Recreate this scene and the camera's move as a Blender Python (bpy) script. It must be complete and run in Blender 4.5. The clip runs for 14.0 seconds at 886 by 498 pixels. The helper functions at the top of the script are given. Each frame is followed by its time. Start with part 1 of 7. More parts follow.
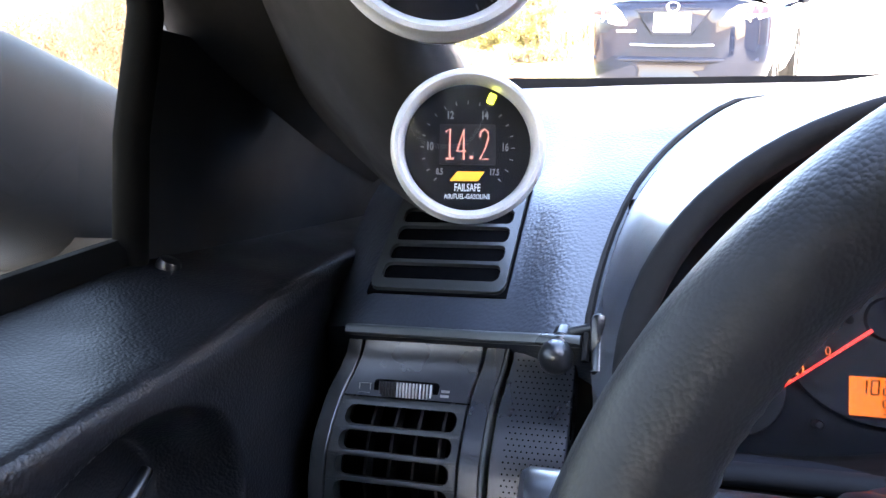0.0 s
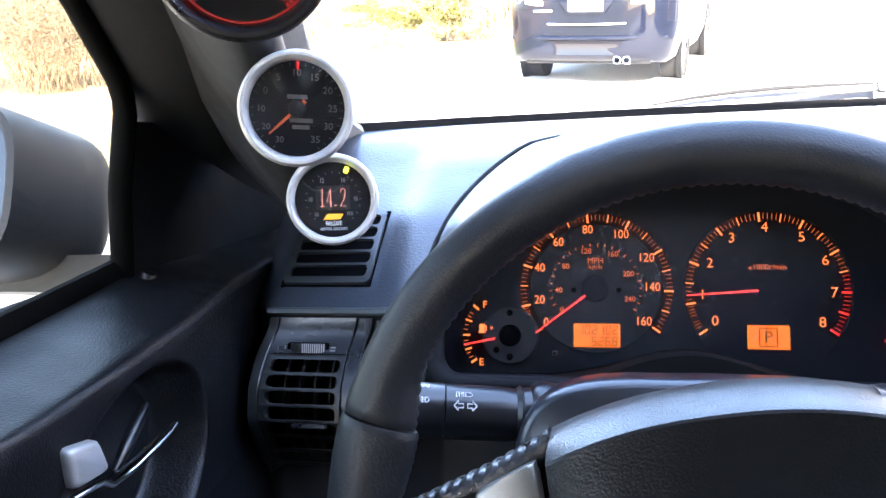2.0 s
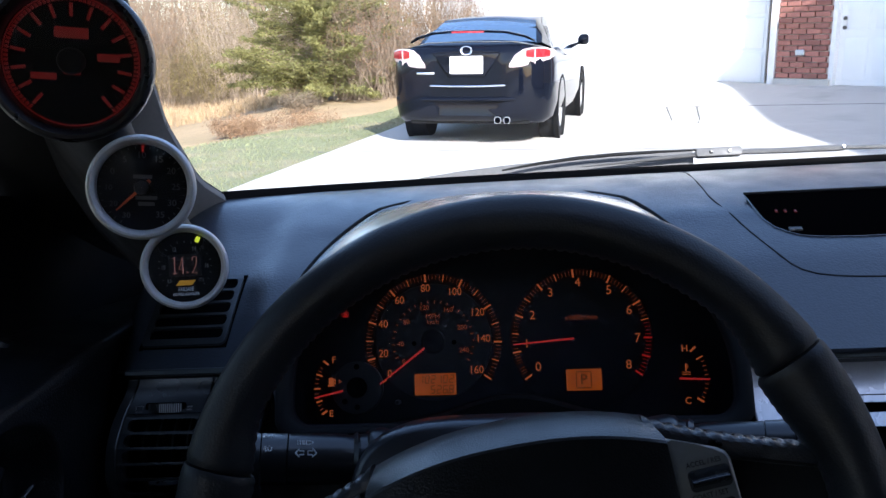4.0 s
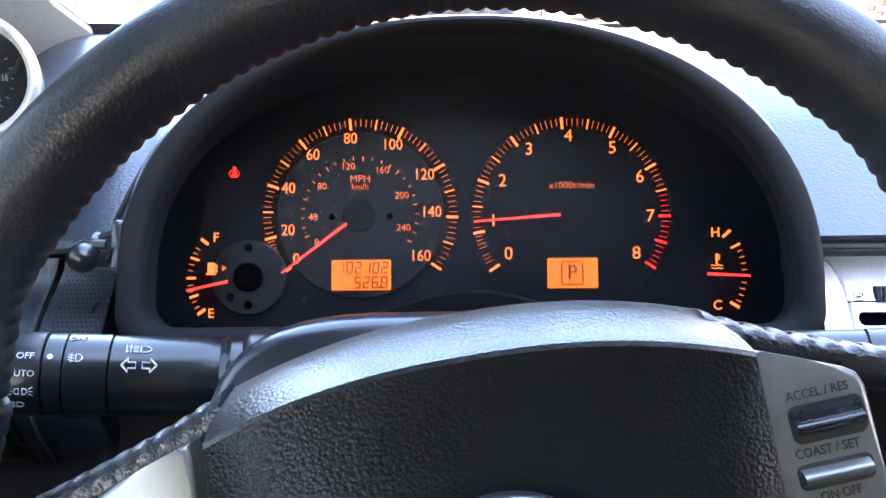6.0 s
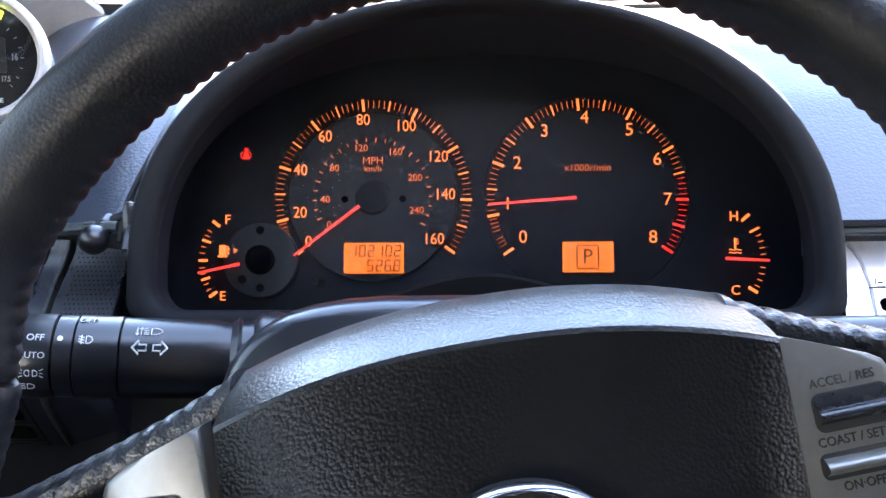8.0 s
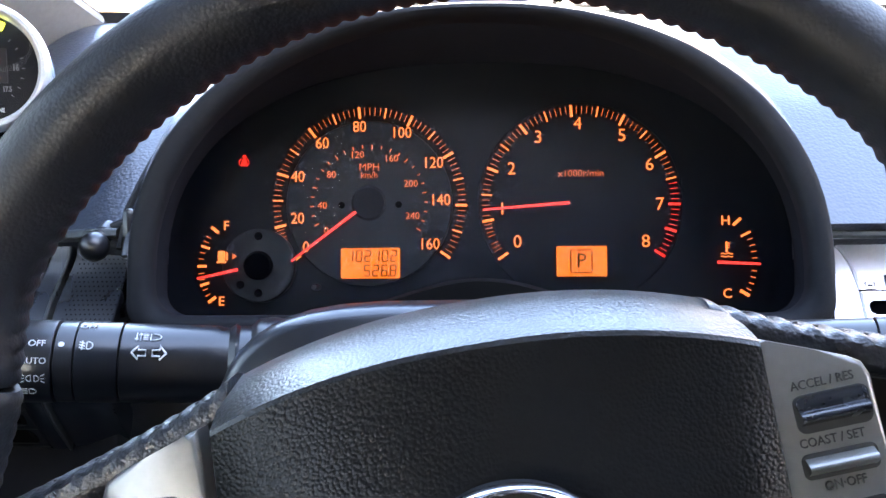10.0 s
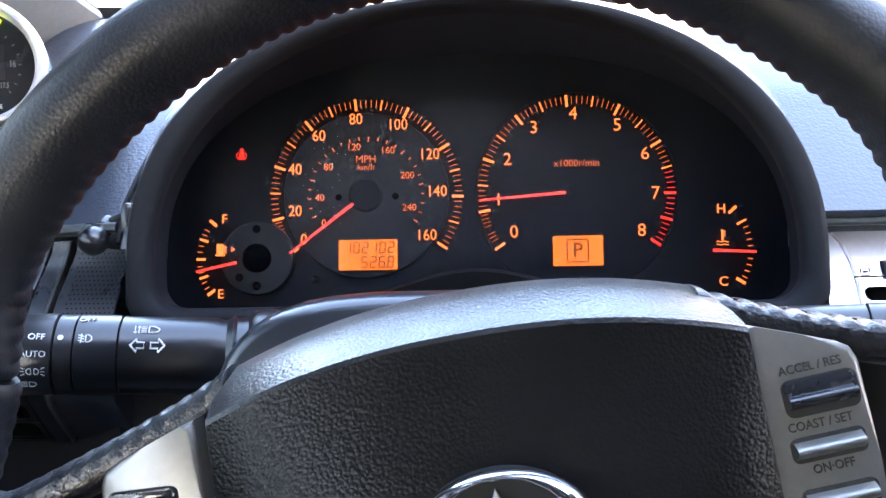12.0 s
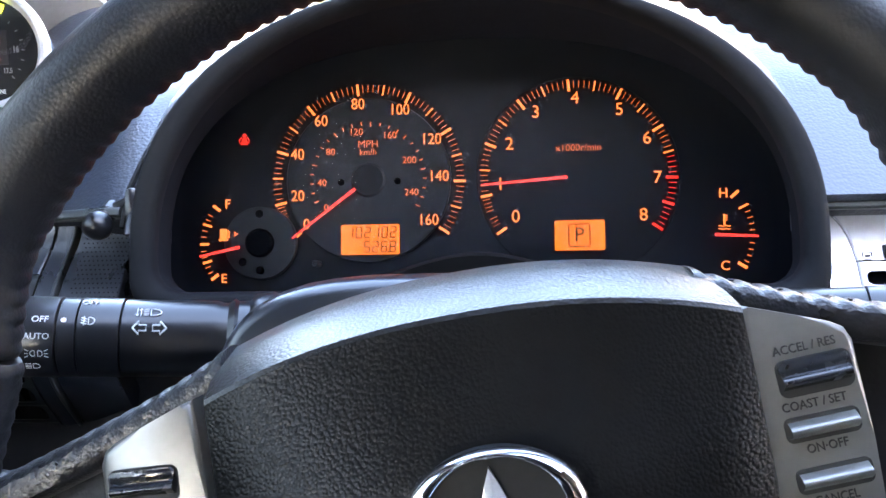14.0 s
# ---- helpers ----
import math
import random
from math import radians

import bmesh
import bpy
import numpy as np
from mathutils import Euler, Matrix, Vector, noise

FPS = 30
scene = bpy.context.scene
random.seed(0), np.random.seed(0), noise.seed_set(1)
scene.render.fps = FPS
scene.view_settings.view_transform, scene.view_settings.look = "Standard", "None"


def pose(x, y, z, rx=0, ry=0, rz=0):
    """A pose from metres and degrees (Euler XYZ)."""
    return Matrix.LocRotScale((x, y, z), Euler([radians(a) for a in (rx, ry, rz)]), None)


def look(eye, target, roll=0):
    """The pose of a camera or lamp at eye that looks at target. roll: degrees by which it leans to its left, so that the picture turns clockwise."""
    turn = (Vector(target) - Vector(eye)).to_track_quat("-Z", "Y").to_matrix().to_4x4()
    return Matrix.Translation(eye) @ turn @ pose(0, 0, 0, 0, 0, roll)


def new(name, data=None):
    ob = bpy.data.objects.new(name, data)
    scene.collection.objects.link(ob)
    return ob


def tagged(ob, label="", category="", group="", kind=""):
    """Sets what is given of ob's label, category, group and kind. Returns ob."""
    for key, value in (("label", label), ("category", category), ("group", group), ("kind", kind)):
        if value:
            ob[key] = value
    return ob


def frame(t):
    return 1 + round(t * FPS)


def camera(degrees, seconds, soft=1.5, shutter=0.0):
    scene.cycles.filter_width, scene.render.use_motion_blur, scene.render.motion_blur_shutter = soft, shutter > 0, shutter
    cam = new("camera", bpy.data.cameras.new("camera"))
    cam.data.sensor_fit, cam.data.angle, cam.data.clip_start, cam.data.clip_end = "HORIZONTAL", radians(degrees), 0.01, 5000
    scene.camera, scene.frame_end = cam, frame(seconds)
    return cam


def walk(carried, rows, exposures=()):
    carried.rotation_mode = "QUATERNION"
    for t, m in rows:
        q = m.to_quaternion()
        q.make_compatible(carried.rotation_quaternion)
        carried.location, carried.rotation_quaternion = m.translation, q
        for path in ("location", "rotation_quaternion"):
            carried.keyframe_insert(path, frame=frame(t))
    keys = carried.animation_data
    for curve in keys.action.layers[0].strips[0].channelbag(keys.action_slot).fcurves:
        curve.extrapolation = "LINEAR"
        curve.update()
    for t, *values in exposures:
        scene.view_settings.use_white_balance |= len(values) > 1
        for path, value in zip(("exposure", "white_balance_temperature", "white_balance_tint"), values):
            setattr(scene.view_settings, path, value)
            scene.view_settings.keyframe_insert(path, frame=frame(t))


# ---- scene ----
# The car stands slightly tilted on its drive. CAR is the frame of the instrument cluster: x to the right,
# y forward through the dials, z up along their face; the dials lie in its plane y = 0.
CAR = Matrix.Translation((0, 0, 0.96)) @ pose(0, 0, 0, 0, -2.6, 0) @ pose(0, 0, 0, -24, 0, 0)
cam = camera(56.0, 14.0, soft=1.5)
# seconds, eye and target in decimetres of the CAR frame, roll
PATH = [
    (0, (-1.358, -3.989, -0.299), (-1.936, -2.091, -0.043), 3.90),
    (0.5, (-1.401, -3.933, -0.303), (-2.019, -2.049, -0.038), 4.10),
    (1, (-1.204, -4.136, -0.356), (-1.774, -2.231, -0.139), 3.20),
    (1.5, (-0.577, -5.080, -0.450), (-1.039, -3.138, -0.331), 2.00),
    (2, (-0.339, -6.066, -0.368), (-0.767, -4.123, -0.159), 0.80),
    (2.2, (-0.242, -6.390, -0.317), (-0.597, -4.443, -0.030), -0.10),
    (2.6, (-0.112, -6.771, -0.264), (-0.382, -4.819, 0.107), -1.13),
    (3, (-0.013, -6.949, -0.257), (-0.234, -4.993, 0.144), -1.62),
    (3.5, (0.071, -6.904, -0.309), (-0.120, -4.945, 0.076), -1.75),
    (3.9, (0.109, -6.670, -0.396), (-0.066, -4.706, -0.045), -1.67),
    (4.3, (0.123, -6.271, -0.521), (-0.025, -4.301, -0.207), -1.60),
    (4.5, (0.125, -5.953, -0.616), (0.001, -3.978, -0.324), -1.60),
    (4.7, (0.128, -5.573, -0.665), (0.045, -3.594, -0.383), -1.80),
    (5, (0.142, -5.070, -0.720), (0.128, -3.085, -0.475), -1.80),
    (5.2, (0.065, -4.812, -0.696), (0.064, -2.822, -0.501), -1.10),
    (5.5, (0.049, -4.641, -0.606), (-0.020, -2.649, -0.437), -0.40),
    (6, (0.051, -4.556, -0.589), (-0.013, -2.564, -0.421), -0.40),
    (6.5, (0.042, -4.544, -0.586), (-0.045, -2.553, -0.424), -0.40),
    (7, (0.043, -4.514, -0.602), (-0.048, -2.522, -0.456), -0.30),
    (7.5, (0.042, -4.506, -0.608), (-0.050, -2.513, -0.473), -0.20),
    (8, (0.043, -4.501, -0.592), (-0.051, -2.508, -0.461), -0.10),
    (10.5, (0.090, -4.581, -0.575), (-0.013, -2.589, -0.437), -0.50),
    (11, (0.099, -4.593, -0.564), (-0.012, -2.601, -0.432), -0.70),
    (11.5, (0.107, -4.575, -0.592), (-0.006, -2.582, -0.469), -0.80),
    (12, (0.119, -4.584, -0.591), (0.011, -2.591, -0.473), -0.90),
    (12.5, (0.119, -4.582, -0.592), (0.009, -2.588, -0.478), -0.80),
    (13, (0.117, -4.591, -0.590), (-0.004, -2.597, -0.481), -0.80),
    (13.5, (0.123, -4.592, -0.600), (-0.003, -2.598, -0.498), -0.80),
    (14, (0.158, -4.595, -0.614), (0.028, -2.601, -0.523), -0.90),
]
walk(cam, [(t, CAR @ look(Vector(e) * 0.1, Vector(g) * 0.1, roll)) for t, e, g, roll in PATH],
     exposures=[(0, 5.0, 7000, 20), (0.5, 4.4, 6550, 18), (1.0, 4.45, 6150, 16), (1.5, 4.85, 6200, 17), (2.2, 4.8, 6800, 18), (3.2, 2.9, 6100, 14), (4.3, 1.62, 5800, 15), (4.7, 2.2, 5650, 13), (5.0, 4.2, 5500, 11), (5.3, 4.95, 6500, 9), (5.6, 5.35, 6600, 14),
                (6.2, 4.9, 7000, 17), (7.5, 4.82, 7100, 18), (10.5, 4.97, 7200, 18), (14, 5.06, 7250, 18)])

# ---- light ----
world = bpy.data.worlds.new("sky")
scene.world = world
world.use_nodes = True
wn = world.node_tree.nodes
sky = wn.new("ShaderNodeTexSky")
sky.sky_type, sky.sun_disc = "NISHITA", False
SUN_TO = Vector((0.33, -0.80, 0.50)).normalized()
sky.sun_elevation = math.asin(SUN_TO.z)
sky.sun_rotation = math.atan2(SUN_TO.x, SUN_TO.y)
sky.air_density, sky.dust_density = 1.0, 1.5
wn["Background"].inputs["Strength"].default_value = 0.15
world.node_tree.links.new(sky.outputs[0], wn["Background"].inputs[0])
sun_data = bpy.data.lights.new("sun", "SUN")
sun_data.energy, sun_data.angle, sun_data.color = 3.6, radians(0.6), (1.0, 0.95, 0.87)
sun = new("sun", sun_data)
sun.matrix_world = look(SUN_TO * 40, (0, 0, 0))


# ---- materials ----
def nodes_of(name):
    m = bpy.data.materials.new(name)
    m.use_nodes = True
    return m, m.node_tree.nodes, m.node_tree.links, m.node_tree.nodes["Principled BSDF"]


def mat(name, color, rough=0.5, metal=0.0, vary=0.15, scale=60.0, grain=0.0, grain_scale=900.0, cells=False,
        coat=0.0, spec=0.5, rough_vary=0.1, coat_rough=0.08, sheen_boost=0.0):
    """A surface with colour variation at two scales, roughness wear and fine relief (sizes in 1/m)."""
    m, n, l, b = nodes_of(name)
    tc = n.new("ShaderNodeTexCoord")
    big = n.new("ShaderNodeTexNoise")
    big.inputs["Scale"].default_value, big.inputs["Detail"].default_value = scale, 6
    l.new(tc.outputs["Object"], big.inputs["Vector"])
    fine = n.new("ShaderNodeTexNoise")
    fine.inputs["Scale"].default_value, fine.inputs["Detail"].default_value = scale * 9, 3
    l.new(tc.outputs["Object"], fine.inputs["Vector"])
    add = n.new("ShaderNodeMath")
    add.operation = "ADD"
    l.new(big.outputs["Fac"], add.inputs[0])
    l.new(fine.outputs["Fac"], add.inputs[1])
    ramp = n.new("ShaderNodeMapRange")
    ramp.inputs["From Min"].default_value, ramp.inputs["From Max"].default_value = 0.7, 1.3
    ramp.inputs["To Min"].default_value, ramp.inputs["To Max"].default_value = 1 - vary, 1 + vary
    l.new(add.outputs[0], ramp.inputs["Value"])
    mul = n.new("ShaderNodeMix")
    mul.data_type, mul.blend_type = "RGBA", "MULTIPLY"
    mul.inputs["Factor"].default_value = 1.0
    mul.inputs["A"].default_value = (*color, 1)
    l.new(ramp.outputs["Result"], mul.inputs["B"])
    l.new(mul.outputs["Result"], b.inputs["Base Color"])
    rr = n.new("ShaderNodeMapRange")
    rr.inputs["From Min"].default_value, rr.inputs["From Max"].default_value = 0.3, 0.7
    rr.inputs["To Min"].default_value, rr.inputs["To Max"].default_value = max(rough - rough_vary, 0.02), min(rough + rough_vary, 1)
    l.new(big.outputs["Fac"], rr.inputs["Value"])
    l.new(rr.outputs["Result"], b.inputs["Roughness"])
    b.inputs["Metallic"].default_value = metal
    b.inputs["Specular IOR Level"].default_value = spec
    b.inputs["Coat Weight"].default_value = coat
    b.inputs["Coat Roughness"].default_value = coat_rough
    # added sheen stands in for skylight on tops seen at a low angle
    b.inputs["Sheen Weight"].default_value = sheen_boost
    b.inputs["Sheen Roughness"].default_value = 0.35
    if grain:
        if cells:
            g = n.new("ShaderNodeTexVoronoi")
            g.feature = "F1"
            g.inputs["Scale"].default_value = grain_scale
            warp = n.new("ShaderNodeTexNoise")
            warp.inputs["Scale"].default_value = grain_scale * 0.35
            mixv = n.new("ShaderNodeMix")
            mixv.data_type, mixv.blend_type = "RGBA", "LINEAR_LIGHT"
            mixv.inputs["Factor"].default_value = 0.5 / grain_scale
            l.new(tc.outputs["Object"], warp.inputs["Vector"])
            l.new(tc.outputs["Object"], mixv.inputs["A"])
            l.new(warp.outputs["Color"], mixv.inputs["B"])
            l.new(mixv.outputs["Result"], g.inputs["Vector"])
            out = g.outputs["Distance"]
        else:
            g = n.new("ShaderNodeTexNoise")
            g.inputs["Scale"].default_value, g.inputs["Detail"].default_value = grain_scale, 4
            l.new(tc.outputs["Object"], g.inputs["Vector"])
            out = g.outputs["Fac"]
        bump = n.new("ShaderNodeBump")
        bump.inputs["Strength"].default_value = grain
        bump.inputs["Distance"].default_value = 0.6 / grain_scale
        bump.invert = cells
        l.new(out, bump.inputs["Height"])
        l.new(bump.outputs["Normal"], b.inputs["Normal"])
        l.new(bump.outputs["Normal"], b.inputs["Coat Normal"])
    return m


def patches(m, color, scale, lo, hi):
    """Blends patches of a second colour into a surface, with soft uneven edges."""
    n, l = m.node_tree.nodes, m.node_tree.links
    b = n["Principled BSDF"]
    old = b.inputs["Base Color"].links[0].from_socket
    tc = n.new("ShaderNodeTexCoord")
    no = n.new("ShaderNodeTexNoise")
    no.inputs["Scale"].default_value, no.inputs["Detail"].default_value, no.inputs["Roughness"].default_value = scale, 8, 0.65
    l.new(tc.outputs["Object"], no.inputs["Vector"])
    mr = n.new("ShaderNodeMapRange")
    mr.inputs["From Min"].default_value, mr.inputs["From Max"].default_value = lo, hi
    l.new(no.outputs["Fac"], mr.inputs["Value"])
    mx = n.new("ShaderNodeMix")
    mx.data_type = "RGBA"
    l.new(mr.outputs["Result"], mx.inputs["Factor"])
    l.new(old, mx.inputs["A"])
    mx.inputs["B"].default_value = (*color, 1)
    l.new(mx.outputs["Result"], b.inputs["Base Color"])
    return m


def glow(name, color, strength, base=(0.02, 0.01, 0.005)):
    """A lit marking: printed colour with the lamp behind it, slightly uneven."""
    m, n, l, b = nodes_of(name)
    b.inputs["Base Color"].default_value = (*base, 1)
    b.inputs["Emission Color"].default_value = (*color, 1)
    tc = n.new("ShaderNodeTexCoord")
    no = n.new("ShaderNodeTexNoise")
    no.inputs["Scale"].default_value = 45
    l.new(tc.outputs["Object"], no.inputs["Vector"])
    mr = n.new("ShaderNodeMapRange")
    mr.inputs["To Min"].default_value, mr.inputs["To Max"].default_value = strength * 0.75, strength * 1.25
    l.new(no.outputs["Fac"], mr.inputs["Value"])
    l.new(mr.outputs["Result"], b.inputs["Emission Strength"])
    return m


def clear(name, rough=0.02, tint=(1, 1, 1), gloss=0.04):
    """A thin clear pane: see-through, with the gloss that the angle gives."""
    m, n, l, b = nodes_of(name)
    n.remove(b)
    tr = n.new("ShaderNodeBsdfTransparent")
    tr.inputs[0].default_value = (*tint, 1)
    gl = n.new("ShaderNodeBsdfGlossy")
    gl.inputs["Roughness"].default_value = rough
    lw = n.new("ShaderNodeLayerWeight")
    lw.inputs["Blend"].default_value = 0.5
    pw = n.new("ShaderNodeMath")
    pw.operation, pw.inputs[1].default_value = "POWER", 5.0
    l.new(lw.outputs["Facing"], pw.inputs[0])
    fr = n.new("ShaderNodeMath")
    fr.operation, fr.inputs[1].default_value, fr.inputs[2].default_value = "MULTIPLY_ADD", gloss * 12, gloss
    l.new(pw.outputs[0], fr.inputs[0])
    mx = n.new("ShaderNodeMixShader")
    l.new(fr.outputs[0], mx.inputs[0])
    l.new(tr.outputs[0], mx.inputs[1])
    l.new(gl.outputs[0], mx.inputs[2])
    l.new(mx.outputs[0], n["Material Output"].inputs["Surface"])
    return m


DASH = mat("dash_vinyl", (0.024, 0.030, 0.042), 0.38, vary=0.12, scale=25, grain=0.19, grain_scale=520, cells=True, spec=0.7, coat=0.45, coat_rough=0.2, sheen_boost=0.015)
HOOD = mat("hood_vinyl", (0.015, 0.018, 0.025), 0.38, vary=0.1, scale=30, grain=0.05, grain_scale=900, cells=True, spec=0.8, coat=1.0, coat_rough=0.16, sheen_boost=0.05)
LIP = mat("hood_lip_vinyl", (0.0105, 0.0112, 0.0130), 0.7, vary=0.1, scale=30, grain=0.06, grain_scale=1000, cells=True, spec=0.12)
INNER = mat("matt_black_plastic", (0.012, 0.012, 0.013), 0.6, vary=0.2, scale=40, grain=0.1, grain_scale=1500, spec=0.3)
PANEL = mat("grey_plastic", (0.027, 0.031, 0.033), 0.36, vary=0.1, scale=30, grain=0.08, grain_scale=1800, coat=0.4, coat_rough=0.22)
PERF = mat("trim_plastic", (0.019, 0.023, 0.032), 0.32, vary=0.1, scale=30, grain=0.05, grain_scale=1500, coat=1.0, coat_rough=0.25)
DOORM = mat("door_vinyl", (0.0072, 0.0076, 0.0094), 0.40, vary=0.12, scale=20, grain=0.24, grain_scale=700, cells=True, spec=0.36, coat=0.06, coat_rough=0.22)
LEATHER = mat("rim_leather", (0.0094, 0.0100, 0.0120), 0.48, vary=0.2, scale=35, grain=0.16, grain_scale=800, cells=True, spec=0.38, coat=0.08, coat_rough=0.3)
ARM = mat("spoke_leather", (0.010, 0.010, 0.0122), 0.34, vary=0.25, scale=60, grain=0.28, grain_scale=900, cells=True, spec=0.5, coat=0.4, coat_rough=0.2, sheen_boost=0.08)
PAD = mat("airbag_vinyl", (0.0046, 0.0046, 0.0046), 0.40, vary=0.12, scale=30, grain=0.22, grain_scale=860, cells=True, spec=0.10, coat=0.22, coat_rough=0.2, sheen_boost=0.05)
# brighter copy of the airbag vinyl; skylight on the shoulder put into the finish
PADTOP = mat("lit_airbag_vinyl", (0.0062, 0.0060, 0.0056), 0.38, vary=0.12, scale=30, grain=0.20, grain_scale=860, cells=True, spec=0.4, coat=0.42, coat_rough=0.24, sheen_boost=0.10)
SILVER = mat("silver_paint", (0.26, 0.255, 0.238), 0.33, metal=0.72, vary=0.06, scale=40, grain=0.04, grain_scale=2500, rough_vary=0.03)
TRIMG = mat("satin_grey_trim", (0.050, 0.056, 0.054), 0.34, vary=0.08, scale=30, grain=0.05, grain_scale=1800)
SILVERB = mat("bright_silver_paint", (0.58, 0.59, 0.62), 0.26, metal=0.35, vary=0.05, scale=40, grain=0.03, grain_scale=2500, coat=1.0, coat_rough=0.12)
BUTTON = mat("dark_button", (0.018, 0.020, 0.025), 0.2, vary=0.1, scale=80, coat=0.4)
CHROME = mat("chrome", (0.78, 0.79, 0.82), 0.14, metal=1.0, vary=0.04, rough_vary=0.03)
ALU = mat("brushed_bezel", (0.55, 0.56, 0.57), 0.42, metal=0.45, vary=0.06, scale=120, grain=0.08, grain_scale=3000)
BLACK = mat("gloss_black", (0.009, 0.0095, 0.012), 0.34, vary=0.15, scale=60, grain=0.05, grain_scale=2000, rough_vary=0.04, coat=0.45, coat_rough=0.22)
COLUMN = mat("column_plastic", (0.0105, 0.0128, 0.0185), 0.34, vary=0.08, scale=40, grain=0.03, grain_scale=2500, rough_vary=0.03, spec=0.55, coat=0.65, coat_rough=0.2)
RUBBER = mat("black_rubber", (0.010, 0.010, 0.010), 0.75, vary=0.2, scale=60, grain=0.2, grain_scale=1200, spec=0.2)
# near-black that paints in the shade of slots and holes; also the fuel hub
VOID = mat("slot_shade_black", (0.0018, 0.0020, 0.0026), 0.95, vary=0.1, scale=40, spec=0.02)
LINING = mat("blue_black_lining", (0.018, 0.0195, 0.024), 0.95, vary=0.1, scale=40, spec=0.0)
DIAL = mat("dial_face", (0.0054, 0.0066, 0.0094), 0.55, vary=0.06, scale=30, spec=0.25)
DIALD = mat("dial_plate", (0.0028, 0.0036, 0.0062), 0.5, vary=0.08, scale=30, spec=0.2)
FUELDISC = mat("grey_dial_disc", (0.0100, 0.0112, 0.0132), 0.55, vary=0.06, scale=30, spec=0.25)
THREAD = mat("thread", (0.045, 0.045, 0.048), 0.4, vary=0.2, scale=300)
PRINT = mat("white_print", (0.72, 0.72, 0.72), 0.6, vary=0.08, scale=200)
PRINTD = mat("black_print", (0.015, 0.015, 0.015), 0.6, vary=0.1, scale=200)
ORANGE = glow("lit_orange", (1.0, 0.21, 0.05), 0.070)
ORANGE_DIM = glow("lit_orange_dim", (1.0, 0.19, 0.05), 0.041)
LCD = glow("lcd_orange", (1.0, 0.19, 0.015), 0.051)
LCDINK = mat("lcd_ink", (0.012, 0.005, 0.002), 0.5, vary=0.1, scale=100)
NEEDLE = glow("lit_needle", (1.0, 0.045, 0.035), 0.068)
REDGLOW = glow("lit_red", (1.0, 0.03, 0.02), 0.056)
YELLOW = glow("lit_yellow", (0.85, 1.0, 0.05), 0.22)
DIGIT = glow("lit_digits", (1.0, 0.42, 0.36), 0.040)
LENSM = clear("clear_lens", 0.03, (0.93, 0.94, 0.95), 0.0004)
GAUGEGLASS = clear("gauge_glass", 0.02, (0.93, 0.94, 0.95), 0.055)
GLASS = clear("window_glass", 0.0, (0.95, 0.97, 0.96), 0.025)
# darker than real glass, to hold down the bright view outside
SIDEGLASS = clear("dimmed_side_glass", 0.0, (0.34, 0.34, 0.31), 0.03)
# one cloth in two tones: dark for shade, light for the sunlit foot
PILLAR = mat("pillar_cloth", (0.034, 0.034, 0.036), 0.9, vary=0.08, scale=25, grain=0.25, grain_scale=1200, spec=0.2)
PILLARFOOT = mat("sunlit_pillar_cloth", (0.19, 0.187, 0.18), 0.9, vary=0.08, scale=25, grain=0.25, grain_scale=1200, spec=0.2)
SAIL = mat("corner_plastic", (0.010, 0.0105, 0.012), 0.5, vary=0.1, scale=25, grain=0.1, grain_scale=1500, spec=0.3)
CUP = mat("gauge_cup", (0.02, 0.02, 0.022), 0.18, vary=0.1, scale=60, coat=0.4)
DARKBEZEL = mat("dark_bezel", (0.014, 0.014, 0.016), 0.32, vary=0.1, scale=120)
AMBER = glow("amber_print", (1.0, 0.45, 0.02), 0.028, (0.6, 0.32, 0.03))
PRINTG = mat("grey_white_print", (0.24, 0.24, 0.24), 0.6, vary=0.08, scale=200)
# darker grey for marks that show only faintly
PRINTDIM = mat("dim_grey_print", (0.085, 0.085, 0.085), 0.6, vary=0.08, scale=200)
DIM_RED = glow("dim_red", (1.0, 0.05, 0.04), 0.016)
NEEDLE_O = glow("orange_needle", (1.0, 0.16, 0.03), 0.012, (0.30, 0.06, 0.015))
CARGREY = mat("grey_car_paint", (0.048, 0.050, 0.055), 0.5, metal=0.0, vary=0.05, scale=15, coat=0.03, spec=0.3)
HEADLINER = mat("headliner_cloth", (0.13, 0.128, 0.12), 0.95, vary=0.1, scale=40, grain=0.3, grain_scale=900)
CABIN = mat("dark_cabin_trim", (0.03, 0.03, 0.032), 0.8, vary=0.15, scale=20, grain=0.2, grain_scale=500)
MIRRORM = mat("mirror_glass", (0.12, 0.125, 0.13), 0.04, metal=1.0, vary=0.02, rough_vary=0.01)
LEDGE = mat("matt_black_strip", (0.004, 0.004, 0.004), 0.9, vary=0.1, scale=40, spec=0.08)
SCREENM = mat("dark_screen", (0.0014, 0.0013, 0.0014), 0.9, vary=0.1, scale=40, spec=0.0)
SCUTTLE = mat("scuttle_plastic", (0.10, 0.10, 0.10), 0.7, vary=0.15, scale=30, grain=0.2, grain_scale=600)
WIPER = mat("wiper_metal", (0.10, 0.10, 0.10), 0.5, metal=0.2, vary=0.15, scale=60)
FIELD = patches(mat("dry_field", (0.40, 0.285, 0.155), 0.95, vary=0.2, scale=0.9, grain=0.6, grain_scale=25), (0.30, 0.225, 0.115), 0.35, 0.45, 0.7)
CONCRETE = patches(mat("concrete", (0.52, 0.50, 0.46), 0.9, vary=0.10, scale=1.2, grain=0.25, grain_scale=90), (0.40, 0.385, 0.35), 0.6, 0.55, 0.7)
